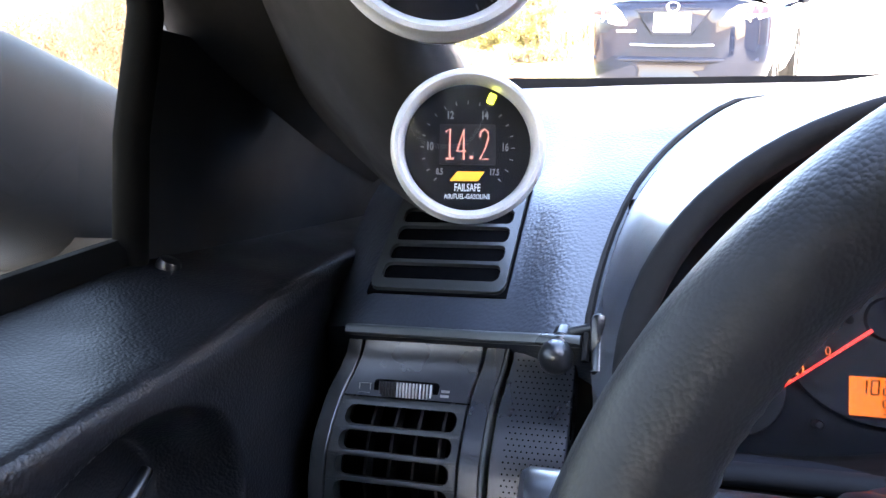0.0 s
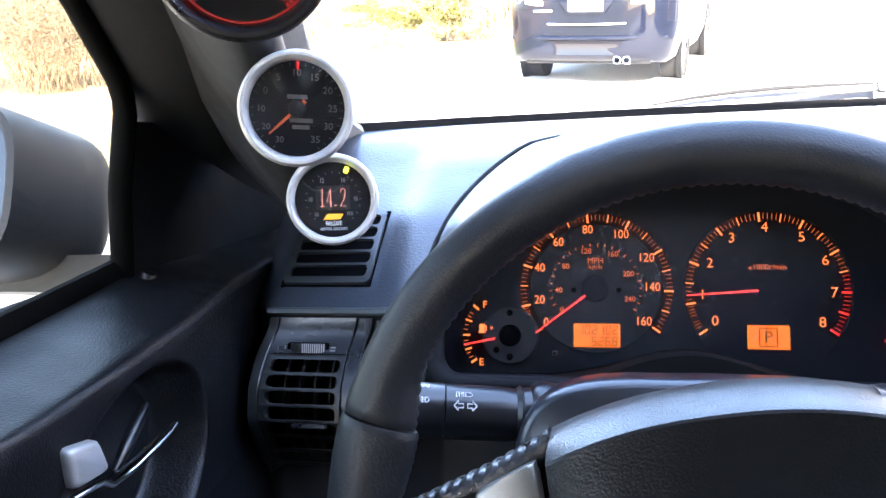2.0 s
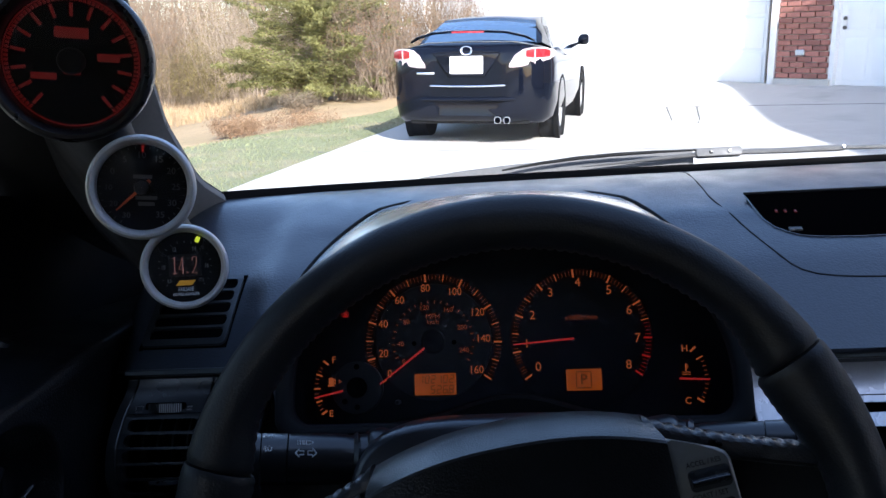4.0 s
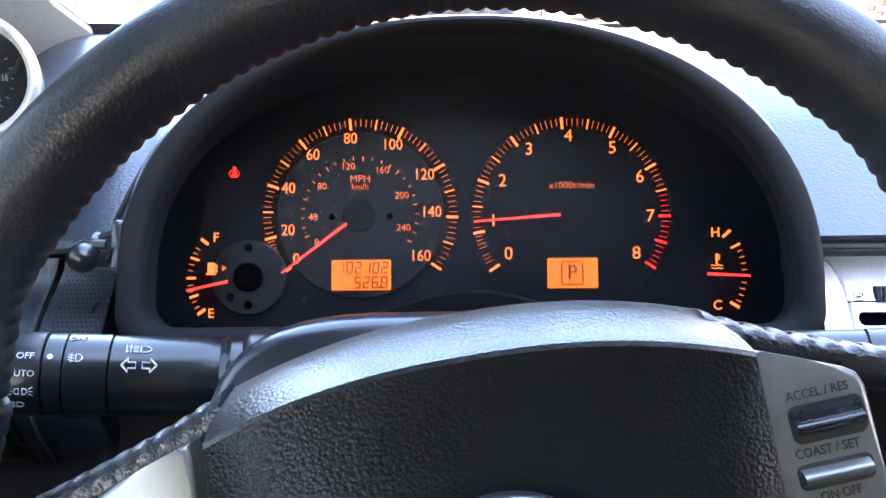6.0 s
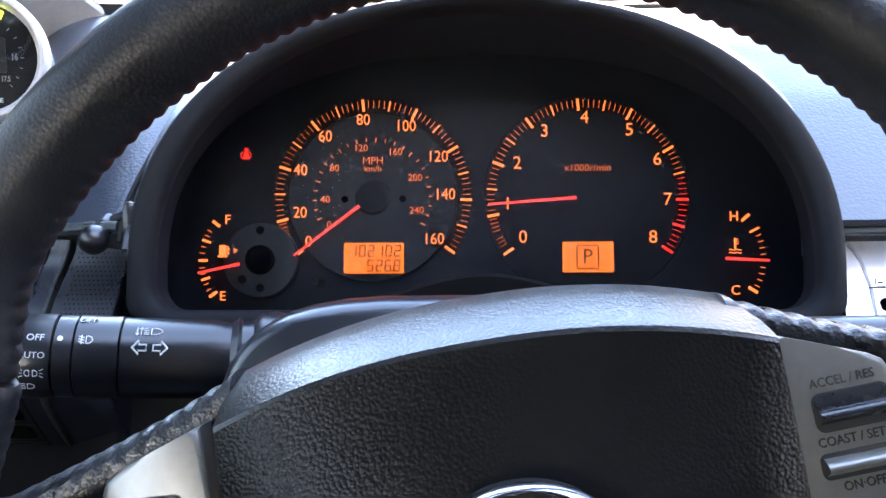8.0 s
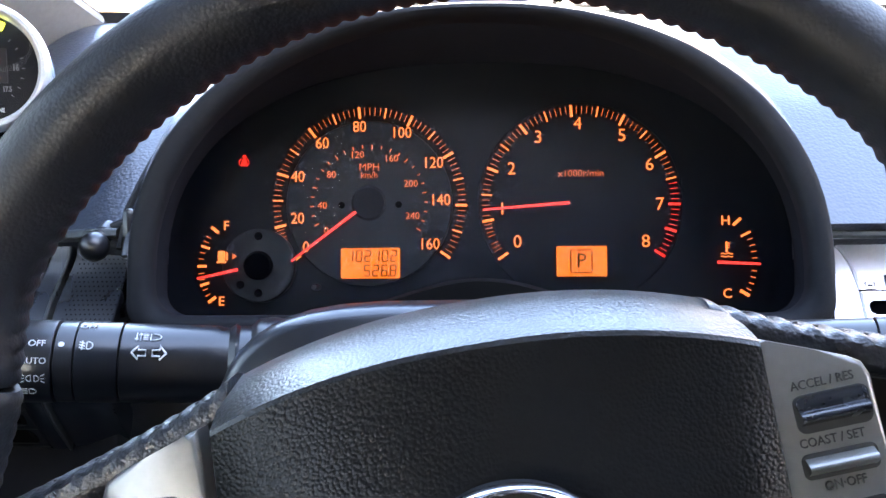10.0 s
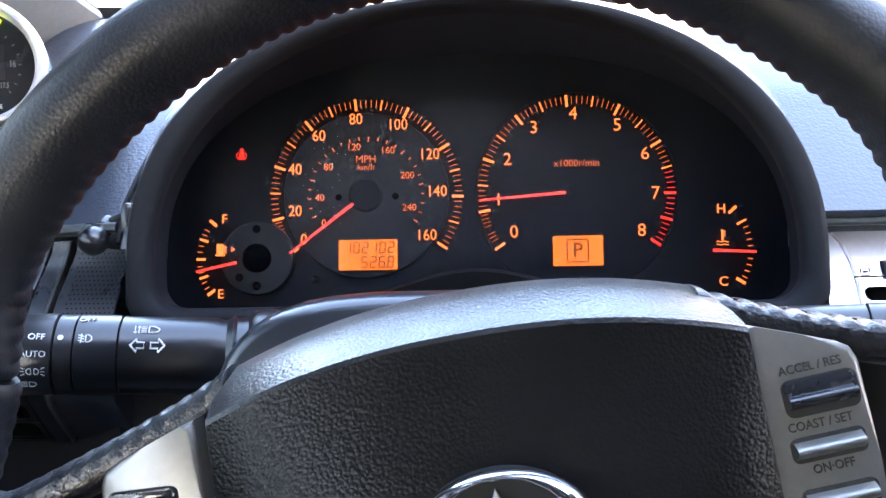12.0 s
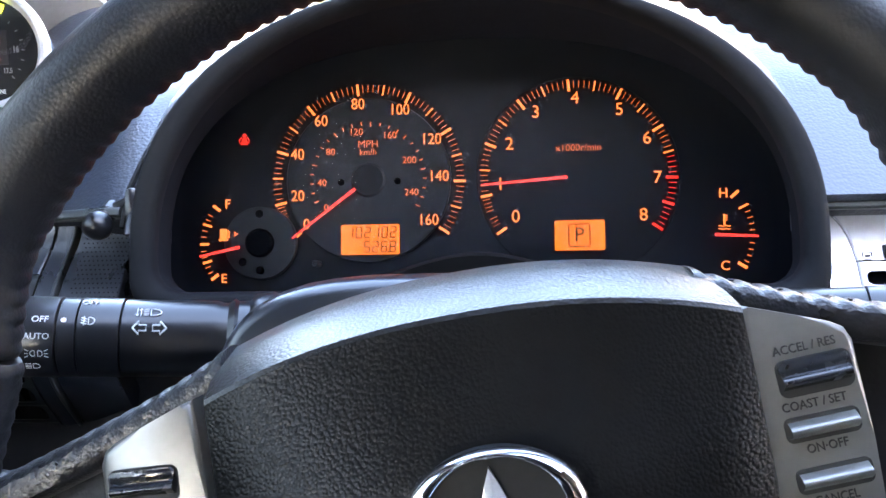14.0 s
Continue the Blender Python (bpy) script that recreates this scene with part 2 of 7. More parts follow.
JOINT = mat("joint_filler", (0.12, 0.12, 0.11), 0.95, vary=0.2, scale=6)
TURF = patches(mat("turf", (0.185, 0.195, 0.105), 0.95, vary=0.18, scale=1.5, grain=0.3, grain_scale=60), (0.27, 0.23, 0.15), 0.9, 0.50, 0.68)
GRASS = patches(mat("grass_blades", (0.18, 0.195, 0.10), 0.85, vary=0.18, scale=0.7), (0.27, 0.23, 0.14), 0.9, 0.50, 0.68)
STRAW = mat("straw", (0.35, 0.25, 0.14), 0.9, vary=0.3, scale=1.5)
BARK = mat("bark", (0.20, 0.152, 0.108), 0.95, vary=0.3, scale=3, grain=0.4, grain_scale=60)
PALEBARK = mat("pale_bark", (0.50, 0.46, 0.40), 0.9, vary=0.25, scale=3, grain=0.4, grain_scale=60)
TWIG = mat("pale_twig", (0.31, 0.245, 0.18), 0.95, vary=0.3, scale=3)
EVERGREEN = mat("evergreen_leaf", (0.145, 0.140, 0.042), 0.7, vary=0.4, scale=1.6)
OLIVE = mat("olive_leaf", (0.18, 0.14, 0.052), 0.8, vary=0.4, scale=1.6)
BROWNLEAF = mat("brown_leaf", (0.225, 0.135, 0.072), 0.85, vary=0.4, scale=1.6)
BRUSH = mat("dead_brush", (0.15, 0.115, 0.075), 0.9, vary=0.35, scale=1.4)
WALLWHITE = mat("white_siding", (0.78, 0.77, 0.74), 0.7, vary=0.05, scale=2)
WHITEPAINT = mat("white_paint", (0.80, 0.80, 0.79), 0.5, vary=0.04, scale=2)
MORTAR = mat("mortar", (0.56, 0.48, 0.42), 0.95, vary=0.15, scale=5, grain=0.4, grain_scale=120)
ROOFM = mat("roof_shingle", (0.12, 0.11, 0.10), 0.95, vary=0.2, scale=3)
BRASS = mat("dark_metal", (0.10, 0.09, 0.08), 0.4, metal=0.7, vary=0.1)
CARBLACK = mat("black_car_paint", (0.0034, 0.0044, 0.0085), 0.06, vary=0.1, scale=2, spec=0.26, rough_vary=0.03)
# blue in the base colour stands in for the reflected sky
CARGLASS = mat("sky_blue_car_glass", (0.05, 0.09, 0.16), 0.03, vary=0.1, scale=2, spec=1.0, rough_vary=0.02)
TAILRED = mat("red_lens", (0.30, 0.015, 0.02), 0.25, vary=0.1, scale=10, coat=0.1)
LAMPCLEAR = mat("clear_lamp", (0.55, 0.44, 0.43), 0.25, vary=0.08, scale=10, coat=0.15)
BRICK = mat("brick", (0.31, 0.130, 0.100), 0.9, vary=0.2, scale=4, grain=0.4, grain_scale=90)
bn = BRICK.node_tree.nodes
oi = bn.new("ShaderNodeObjectInfo")
hv = bn.new("ShaderNodeHueSaturation")
mrv = bn.new("ShaderNodeMapRange")
mrv.inputs["To Min"].default_value, mrv.inputs["To Max"].default_value = 0.7, 1.25
BRICK.node_tree.links.new(oi.outputs["Random"], mrv.inputs["Value"])
BRICK.node_tree.links.new(mrv.outputs["Result"], hv.inputs["Value"])
src = [k for k in BRICK.node_tree.links if k.to_socket.name == "Base Color"][0].from_socket
BRICK.node_tree.links.new(src, hv.inputs["Color"])
BRICK.node_tree.links.new(hv.outputs["Color"], bn["Principled BSDF"].inputs["Base Color"])


# ---- making things ----
def thing(name, at=(0, 0, 0), label="", category="", group="", kind="", frame_m=None):
    """An Empty at a place of the CAR frame (or of another frame), to which parts are joined."""
    ob = new(name)
    ob.empty_display_size = 0.02
    ob.matrix_world = (CAR if frame_m is None else frame_m) @ Matrix.Translation(at)
    return tagged(ob, label, category, group, kind)


def part(name, bm, material, parent, label="", at=None, smooth=True):
    """Links a bmesh as one mesh object under a thing or part. at: the origin, in the thing's own frame."""
    if at is not None:
        bmesh.ops.translate(bm, verts=bm.verts, vec=-Vector(at))
    bmesh.ops.recalc_face_normals(bm, faces=bm.faces)
    me = bpy.data.meshes.new(name)
    bm.to_mesh(me)
    bm.free()
    if smooth:
        me.polygons.foreach_set("use_smooth", [True] * len(me.polygons))
        me.set_sharp_from_angle(angle=radians(38))
    me.materials.append(material)
    ob = new(name, me)
    ob.parent = parent
    if at is not None:
        ob.location = at
    return tagged(ob, label)


def share(name, mesh, parent, m, label=""):
    ob = new(name, mesh)
    ob.parent = parent
    ob.matrix_local = m
    return tagged(ob, label)


def loft(bm, rings, closed=True, ends=True):
    """Skins equal rings of points."""
    vs = [[bm.verts.new(p) for p in r] for r in rings]
    k = len(vs[0])
    for a, b in zip(vs, vs[1:]):
        for i in range(k if closed else k - 1):
            j = (i + 1) % k
            bm.faces.new((a[i], a[j], b[j], b[i]))
    if ends and closed:
        bm.faces.new(vs[0])
        bm.faces.new(vs[-1])
    return bm


def tube(bm, pts, radius, seg=12, ends=True, flat=1.0, up=(0, 0, 1)):
    pts = [Vector(p) for p in pts]
    rings = []
    for i, p in enumerate(pts):
        d = (pts[min(i + 1, len(pts) - 1)] - pts[max(i - 1, 0)]).normalized()
        s = d.cross(Vector(up))
        s = s.normalized() if s.length > 1e-6 else Vector((1, 0, 0))
        u = s.cross(d)
        r = radius[i] if isinstance(radius, (list, tuple)) else radius
        rings.append([p + s * r * math.cos(2 * math.pi * k / seg) + u * r * flat * math.sin(2 * math.pi * k / seg) for k in range(seg)])
    return loft(bm, rings, True, ends)


def lathe(bm, profile, seg=48, m=None, ends=False):
    """Turns (radius, depth) pairs about the local y axis."""
    m = m or Matrix()
    rings = []
    for r, d in profile:
        rings.append([m @ Vector((r * math.cos(2 * math.pi * k / seg), d, r * math.sin(2 * math.pi * k / seg))) for k in range(seg)])
    return loft(bm, rings, True, ends)


def box(bm, at, size, bevel=0.0, m=None, seg=2):
    g = bmesh.ops.create_cube(bm, size=1.0)["verts"]
    bmesh.ops.scale(bm, verts=g, vec=size)
    if bevel:
        es = list({e for v in g for e in v.link_edges})
        r = bmesh.ops.bevel(bm, geom=es, offset=bevel, segments=seg, affect="EDGES", profile=0.5)
        g = list({v for f in r["faces"] for v in f.verts} | {v for v in g if v.is_valid})
    bmesh.ops.transform(bm, matrix=(m or Matrix()) @ Matrix.Translation(at), verts=g)
    return bm


def plate(bm, outline, y0, y1, bevel=0.0, m=None, seg=2):
    """A flat piece with an outline in x and z, from depth y0 (front) to y1."""
    m = m or Matrix()
    a = [bm.verts.new(m @ Vector((x, y0, z))) for x, z in outline]
    b = [bm.verts.new(m @ Vector((x, y1, z))) for x, z in outline]
    fa = bm.faces.new(a)
    bm.faces.new(b[::-1])
    k = len(a)
    for i in range(k):
        bm.faces.new((a[i], b[i], b[(i + 1) % k], a[(i + 1) % k]))
    if bevel:
        bmesh.ops.bevel(bm, geom=list(fa.edges), offset=bevel, segments=seg, affect="EDGES", profile=0.5)
    return bm


def rounded(w, h, r, n=5, cx=0.0, cz=0.0):
    """Outline of a rounded rectangle."""
    out = []
    for sx, sz, a0 in ((1, 1, 0), (-1, 1, 90), (-1, -1, 180), (1, -1, 270)):
        for i in range(n + 1):
            a = radians(a0 + 90 * i / n)
            out.append((cx + sx * (w / 2 - r) + r * math.cos(a), cz + sz * (h / 2 - r) + r * math.sin(a)))
    return out


def lettering(body, size, material, parent, m, name="lettering", bold=0.0, depth=0.0002, squeeze=1.0):
    """Flat raised letters; m places their centre, x to the right and y up in the text's own plane."""
    cu = bpy.data.curves.new(name, "FONT")
    cu.body, cu.size, cu.extrude, cu.offset = body, size, depth, bold
    cu.align_x, cu.align_y = "CENTER", "CENTER"
    cu.resolution_u = 3
    tmp = bpy.data.objects.new("tmp", cu)
    me = bpy.data.meshes.new_from_object(tmp)
    bpy.data.objects.remove(tmp)
    bpy.data.curves.remove(cu)
    me.materials.clear()
    me.materials.append(material)
    ob = new(name, me)
    ob.parent = parent
    ob.matrix_local = m @ Matrix.Diagonal((squeeze, 1, 1, 1))
    return ob


def face_on(x, z, y=-0.0006, turn=0.0):
    """Pose for lettering on a face that looks towards the driver."""
    return pose(x, y, z, 90, 0, 0) @ pose(0, 0, 0, 0, 0, turn)


def facing(at, target, roll=0.0):
    """Frame at a place whose -y axis points at the target."""
    d = (Vector(at) - Vector(target)).normalized()
    s = d.cross(Vector((0, 0, 1))).normalized()
    u = s.cross(d)
    r = Matrix((s, d, u)).transposed().to_4x4()
    return Matrix.Translation(at) @ r @ pose(0, 0, 0, 0, roll, 0)


def lerp(a, b, t):
    return a + (b - a) * t


def curve_at(table, x):
    """Straight-line look-up in pairs."""
    if x <= table[0][0]:
        return table[0][1]
    for (a, va), (b, vb) in zip(table, table[1:]):
        if x <= b:
            return lerp(va, vb, (x - a) / (b - a))
    return table[-1][1]


def smooth(t):
    t = min(max(t, 0.0), 1.0)
    return t * t * (3 - 2 * t)

# ---- dashboard ----
# depth of the dash face against its height, and the foot of the windscreen against x
FACE = [(-0.030, -0.030), (-0.018, -0.030), (0.0, -0.016), (0.03, 0.008), (0.06, 0.033), (0.08, 0.056), (0.10, 0.080), (0.13, 0.114)]
FOOT = [(-0.36, 0.13), (-0.30, 0.175), (-0.20, 0.235), (-0.05, 0.285), (0.15, 0.305), (0.40, 0.315), (0.75, 0.285), (1.0, 0.19), (1.08, 0.13)]


def wrap(x):
    """The dash steps back beside the hood and turns away at both doors."""
    return 0.013 * smooth((-0.19 - x) / 0.035) + 1.1 * max(0.0, -0.2965 - x) + 0.45 * max(0.0, x - 0.90)


def foot(x):
    y = curve_at(FOOT, x)
    return Vector((x, y, 0.115 + 0.295 * y))


def dash_point(x, s):
    """s from 0 (seam below) to 1 (top of the face) and on to 2 (windscreen foot)."""
    if s <= 1:
        z = lerp(-0.018, 0.115, s)
        y = curve_at(FACE, z) + wrap(x) * (1 - 0.3 * s)
        return Vector((x, max(y, 0.03) if -0.168 < x < 0.174 else y, z))
    a, b = dash_point(x, 1.0), foot(x)
    t = s - 1
    p = a.lerp(b, t)
    p.z += 0.012 * math.sin(math.pi * t) * min(1.0, (b - a).length / 0.12)
    return p


dash = thing("dashboard", (0.36, 0.1, 0.0), "black soft vinyl dashboard with grained top under the windscreen", "dashboard", kind="structure")
AT = Vector((0.36, 0.1, 0.0))
bm = bmesh.new()
XS = sorted([lerp(-0.331, 1.06, i / 140) for i in range(141)] + [-0.1684, -0.1676, 0.1736, 0.1744])
SS = [i / 16 for i in range(33)]
loft(bm, [[dash_point(x, s) - AT for s in SS] + [foot(x) - AT + Vector((0, 0.02, -0.05)), Vector((x, 0.05, -0.06)) - AT] for x in XS], True, True)
part("dash_pad", bm, DASH, dash)
bm = bmesh.new()
loft(bm, [[Vector((x, -0.031 + wrap(x) + dy, z)) - AT for dy, z in ((0.02, -0.0166), (-0.0020, -0.0166), (-0.0038, -0.0172), (-0.0050, -0.0186), (-0.0052, -0.0208), (-0.0040, -0.0220), (0.02, -0.0222))] for x in [-0.2975] + [q for q in XS if -0.2975 < q < -0.176]], True, True)
loft(bm, [[Vector((x, -0.020 + wrap(x) + dy, z)) - AT for dy, z in ((0.02, -0.0200), (-0.0020, -0.0200), (-0.0038, -0.0206), (-0.0050, -0.0218), (-0.0052, -0.0236), (-0.0040, -0.0248), (0.02, -0.0250))] for x in XS if x > 0.172], True, True)
part("dash_seam_trim", bm, TRIMG, dash, "satin grey trim strip below the dash pad")
bm = bmesh.new()
loft(bm, [[Vector((x, (0.02 if -0.18 < x < 0.19 else -0.004) + wrap(x) * 0.9, -0.034)) - AT, Vector((x, (0.02 if -0.18 < x < 0.19 else -0.006) + wrap(x), -0.12)) - AT, Vector((x, -0.03 + wrap(x), -0.45)) - AT,
           Vector((x, 0.3, -0.45)) - AT, Vector((x, 0.3, -0.034)) - AT] for x in XS[::2]], True, True)
part("lower_dash", bm, INNER, dash)
bm = bmesh.new()
loft(bm, [[foot(x) - AT + Vector((0, dy, dz)) for dy, dz in ((-0.012, 0.001), (-0.010, 0.006), (0.03, 0.012), (0.03, -0.01), (-0.012, -0.006))] for x in XS], True, True)
part("windscreen_ledge", bm, LEDGE, dash, "black strip along the foot of the windscreen")

# ---- binnacle hood ----
def arch(hw, top, bottom, y, cx=0.003, z0=-0.04, n=2.1, cr=0.014, k=44, floor=True):
    """Closed outline of the binnacle mouth: square feet, a flat arch above."""
    pts = []
    for i in range(k + 1):
        a = math.pi * i / k
        c, s = math.cos(a), math.sin(a)
        x = hw * math.copysign(abs(c) ** (2 / n), c)
        z = z0 + (top - z0) * abs(s) ** (2 / n)
        pts.append(Vector((cx + x, y, z)))
    left, right = [], []
    for i in range(7):
        a = radians(90 * i / 6)
        left.append(Vector((cx - hw + cr - cr * math.cos(a), y, bottom + cr - cr * math.sin(a))))
        right.append(Vector((cx + hw - cr + cr * math.sin(a), y, bottom + cr - cr * math.cos(a))))
    return pts + left + right if floor else pts


hood = thing("instrument_hood", (0.003, 0.02, 0.0), "black vinyl instrument hood arching over the dials", "instrument hood", kind="structure")
HA = Vector((0.003, 0.02, 0.0))


def seam_y(z):
    return curve_at(FACE + [(0.168, 0.215)], z) - 0.006


outer = arch(0.1693, 0.0896, 0, -0.0565, n=2.2, floor=False)
back = arch(0.180, 0.166, 0, 0, z0=-0.03, n=2.3, floor=False)
back = [Vector((p.x if p.x < 0.05 else 0.05 + (p.x - 0.05) * 0.93, seam_y(p.z), p.z)) for p in back]
feet_r = [Vector((0.1718, -0.0565, z)) for z in (-0.075, -0.060, -0.050)]
feet_rb = [Vector((0.1772, -0.02, z)) for z in (-0.075, -0.060, -0.045)]
feet_l = [Vector((-0.1658, -0.0565, z)) for z in (-0.050, -0.060, -0.075)]
feet_lb = [Vector((-0.177, -0.02, z)) for z in (-0.045, -0.060, -0.075)]
front_line, back_line = feet_r + outer + feet_l, feet_rb + back + feet_lb
rings = []
for i in range(13):
    t = i / 12
    ring = []
    for a, b in zip(front_line, back_line):
        p = a.lerp(b, t)
        out = Vector(((p.x - 0.003) * 0.25, 0, max(p.z + 0.04, 0))).normalized() * min(1, max(0, p.z + 0.02) / 0.06)
        ring.append(p + out * (0.0075 * math.sin(math.pi * min(1, t * 1.05)) ** 0.8 if 0 < t < 1 else 0) - HA)
    rings.append(ring)
bm = bmesh.new()
loft(bm, rings, False, False)
part("hood_shell", bm, HOOD, hood)
bm = bmesh.new()
loft(bm, [[p - HA for p in arch(hw, top, bot, y, n=n)] for hw, top, bot, y, n in (
    (0.1693, 0.0896, -0.0710, -0.0565, 2.2), (0.1689, 0.0893, -0.0706, -0.0585, 2.2), (0.1676, 0.0887, -0.0696, -0.0602, 2.19), (0.1654, 0.0877, -0.0684, -0.0610, 2.17),
    (0.1625, 0.0866, -0.0668, -0.0611, 2.15), (0.1599, 0.0856, -0.0648, -0.0603, 2.13), (0.1582, 0.0843, -0.0632, -0.0584, 2.11), (0.1575, 0.0832, -0.0622, -0.0550, 2.1), (0.1577, 0.0822, -0.0621, -0.0500, 2.1))], True, False)
part("hood_lip", bm, LIP, hood)
bm = bmesh.new()
loft(bm, [[p - HA for p in arch(hw, top, bot, y, n=n)] for hw, top, bot, y, n in (
    (0.1577, 0.0822, -0.0621, -0.0500, 2.1), (0.163, 0.080, -0.0625, -0.025, 2.3), (0.172, 0.077, -0.063, 0.002, 2.4))], True, False)
part("hood_lining", bm, LINING, hood, "matt black hood lining")
# seam groove round the hood's foot
bm = bmesh.new()
tube(bm, [Vector((p.x, seam_y(p.z) - 0.0005, p.z)) * 1.0 + Vector((0.0025 if p.x > 0 else -0.0025, 0, 0.002)) - HA for p in back], 0.0018, 6)
part("hood_seam", bm, RUBBER, hood, "black joint between hood and dash")
# rounded bead that follows the joint
bm = bmesh.new()
tube(bm, [Vector((0.003 + (p.x - 0.003) * 0.978, seam_y(p.z) - 0.0055, p.z - 0.0025)) - HA for p in back], 0.0034, 10)
part("hood_bead", bm, HOOD, hood, "rounded black bead along the hood's foot")

# ---- instrument cluster ----
cl = thing("instrument_cluster", (0, 0, 0), "instrument cluster with lit orange dials, red needles and odometer", "instrument cluster")
bm = bmesh.new()
loft(bm, [[p + Vector((0, 0.0, 0)) for p in arch(0.174, 0.079, -0.065, y, n=2.4)] for y in (0.001, 0.012)], True, True)
part("face_plate", bm, DIALD, cl)
SP, TA, FU, TE = (-0.0553, -0.0012), (0.0606, -0.0022), (-0.1162, -0.0353), (0.1203, -0.0350)


def ticks(c, rows_, y=-0.0004):
    """Radial marks: angle, inner radius, outer radius, width."""
    b = bmesh.new()
    for a, r0, r1, w in rows_:
        m = pose(c[0], y, c[1], 0, a, 0)
        box(b, (0, 0, (r0 + r1) / 2), (w, 0.0006, r1 - r0), 0, m)
    return b


tick_shapes = {}


def mark_each(c, rows_, ma, y=-0.0004, parent=None):
    """The longer marks, each a part of its own."""
    for a, r0, r1, w in rows_:
        key = (round(r1 - r0, 5), w, ma.name)
        if key not in tick_shapes:
            bb_ = bmesh.new()
            box(bb_, (0, 0, 0), (w, 0.0006, r1 - r0), 0)
            me_ = bpy.data.meshes.new("scale_mark")
            bb_.to_mesh(me_)
            bb_.free()
            me_.materials.append(ma)
            tick_shapes[key] = me_
        share("scale_mark", tick_shapes[key], parent or cl, pose(c[0], y, c[1], 0, a, 0) @ Matrix.Translation((0, 0, (r0 + r1) / 2)))


def disc(name, c, r, material, depth=0.0012, ring=0.0, label=""):
    b = bmesh.new()
    lathe(b, [(0.0001, -depth), (r - 0.0006, -depth), (r, -depth + 0.0006), (r, 0.001)], 72, Matrix.Translation((c[0], 0, c[1])))
    return part(name, b, material, cl, label)


def needle(c, a, r0, r1, y=-0.0045, w0=0.0008, w1=0.0005):
    b = bmesh.new()
    plate(b, [(-w0, r0), (w0, r0), (w1, r1), (-w1, r1)], y - 0.0005, y + 0.0005, 0, pose(c[0], 0, c[1], 0, a, 0))
    part("needle", b, NEEDLE, cl, "red lit pointer")


def hub(c, r, y=-0.0035, ma=None):
    b = bmesh.new()
    lathe(b, [(0.0001, y), (r * 0.85, y), (r, y + 0.0012), (r, 0.0)], 40, Matrix.Translation((c[0], 0, c[1])))
    part("needle_hub", b, ma or DIALD, cl)


def mph(v):
    return -127 + v * 1.15 if v < 20 else -104 + (v - 20) * 1.632


def rpm(v):
    return -124.5 + v * 24 if v < 1 else -100.5 + (v - 1) * 32.0


disc("speedometer_dial", SP, 0.0462, DIAL, label="dark grey speedometer dial")
disc("tachometer_dial", TA, 0.0562, DIALD, -0.0006, label="black rev counter dial")
disc("fuel_dial", FU, 0.0205, FUELDISC, 0.003, label="grey raised fuel gauge disc")
# near-black discs stand for the shade inside the dial's holes
for x, z in ((-0.1165, -0.0190), (-0.1262, -0.0458), (-0.1163, -0.0505)):
    b = bmesh.new()
    lathe(b, [(0.0001, -0.0034), (0.0021, -0.0034), (0.0023, -0.0028)], 20, Matrix.Translation((x, 0, z)))
    part("dial_hole", b, VOID, cl)
for dx in (-0.0152, 0.0165):
    b = bmesh.new()
    lathe(b, [(0.0001, -0.0016), (0.0018, -0.0016), (0.0019, -0.001)], 20, Matrix.Translation((SP[0] + dx, 0, SP[1] - 0.001)))
    part("dial_hole", b, VOID, cl)
# speedometer marks
RO, RI = 0.0540, 0.0486
tagged(part("tick_marks", ticks(SP, [(mph(v), RI + 0.0008, RO - 0.0004, 0.00028) for v in range(10, 161, 2) if v % 10]), ORANGE_DIM, cl, smooth=False), kind="stuff")
mark_each(SP, [(mph(v), RI - 0.0003, RO, 0.0008) for v in range(30, 161, 20)], ORANGE)
mark_each(SP, [(mph(v), RI - 0.0008, RO + 0.0003, 0.0014) for v in range(0, 161, 20)], ORANGE)
for v, x, z in ((0, -0.0902, -0.0255), (20, -0.0950, -0.0095), (40, -0.0949, 0.0138), (60, -0.0814, 0.0324), (80, -0.0605, 0.0413),
                (100, -0.0372, 0.0376), (120, -0.0197, 0.0206), (140, -0.0158, -0.0002), (160, -0.0219, -0.0244)):
    lettering(str(v), 0.0088, ORANGE, cl, face_on(x, z, -0.0016), "numeral", -0.00002, squeeze=0.88)
for v, x, z in ((0, -0.0790, -0.0163), (40, -0.0812, -0.0024), (80, -0.0762, 0.0148), (120, -0.0618, 0.0257), (160, -0.0429, 0.0234), (200, -0.0320, 0.0092), (240, -0.0311, -0.0087)):
    lettering(str(v), 0.0055, ORANGE_DIM, cl, face_on(x, z, -0.0016), "numeral", -0.00003, squeeze=0.97)
tagged(part("tick_marks", ticks(SP, [(-112 + k * 9.6, 0.0308 if k % 4 else 0.0300, 0.0326, 0.00065) for k in range(25)], -0.0014), ORANGE_DIM, cl, smooth=False), kind="stuff")
lettering("MPH", 0.0058, ORANGE_DIM, cl, face_on(-0.0551, 0.0187, -0.0016), bold=-0.00005)
lettering("km/h", 0.0048, ORANGE_DIM, cl, face_on(-0.0551, 0.0143, -0.0016), bold=-0.00004)
# rev counter marks
for lo, hi, ma in ((0, 65, ORANGE_DIM), (66, 80, REDGLOW)):
    tagged(part("tick_marks", ticks(TA, [(rpm(v / 10), RI + 0.0008, RO - 0.0004, 0.00028) for v in range(max(lo, 2), hi) if v % 5]), ma, cl, smooth=False), kind="stuff")
mark_each(TA, [(rpm(v + 0.5), RI - 0.0003, RO, 0.0008) for v in range(1, 7)], ORANGE)
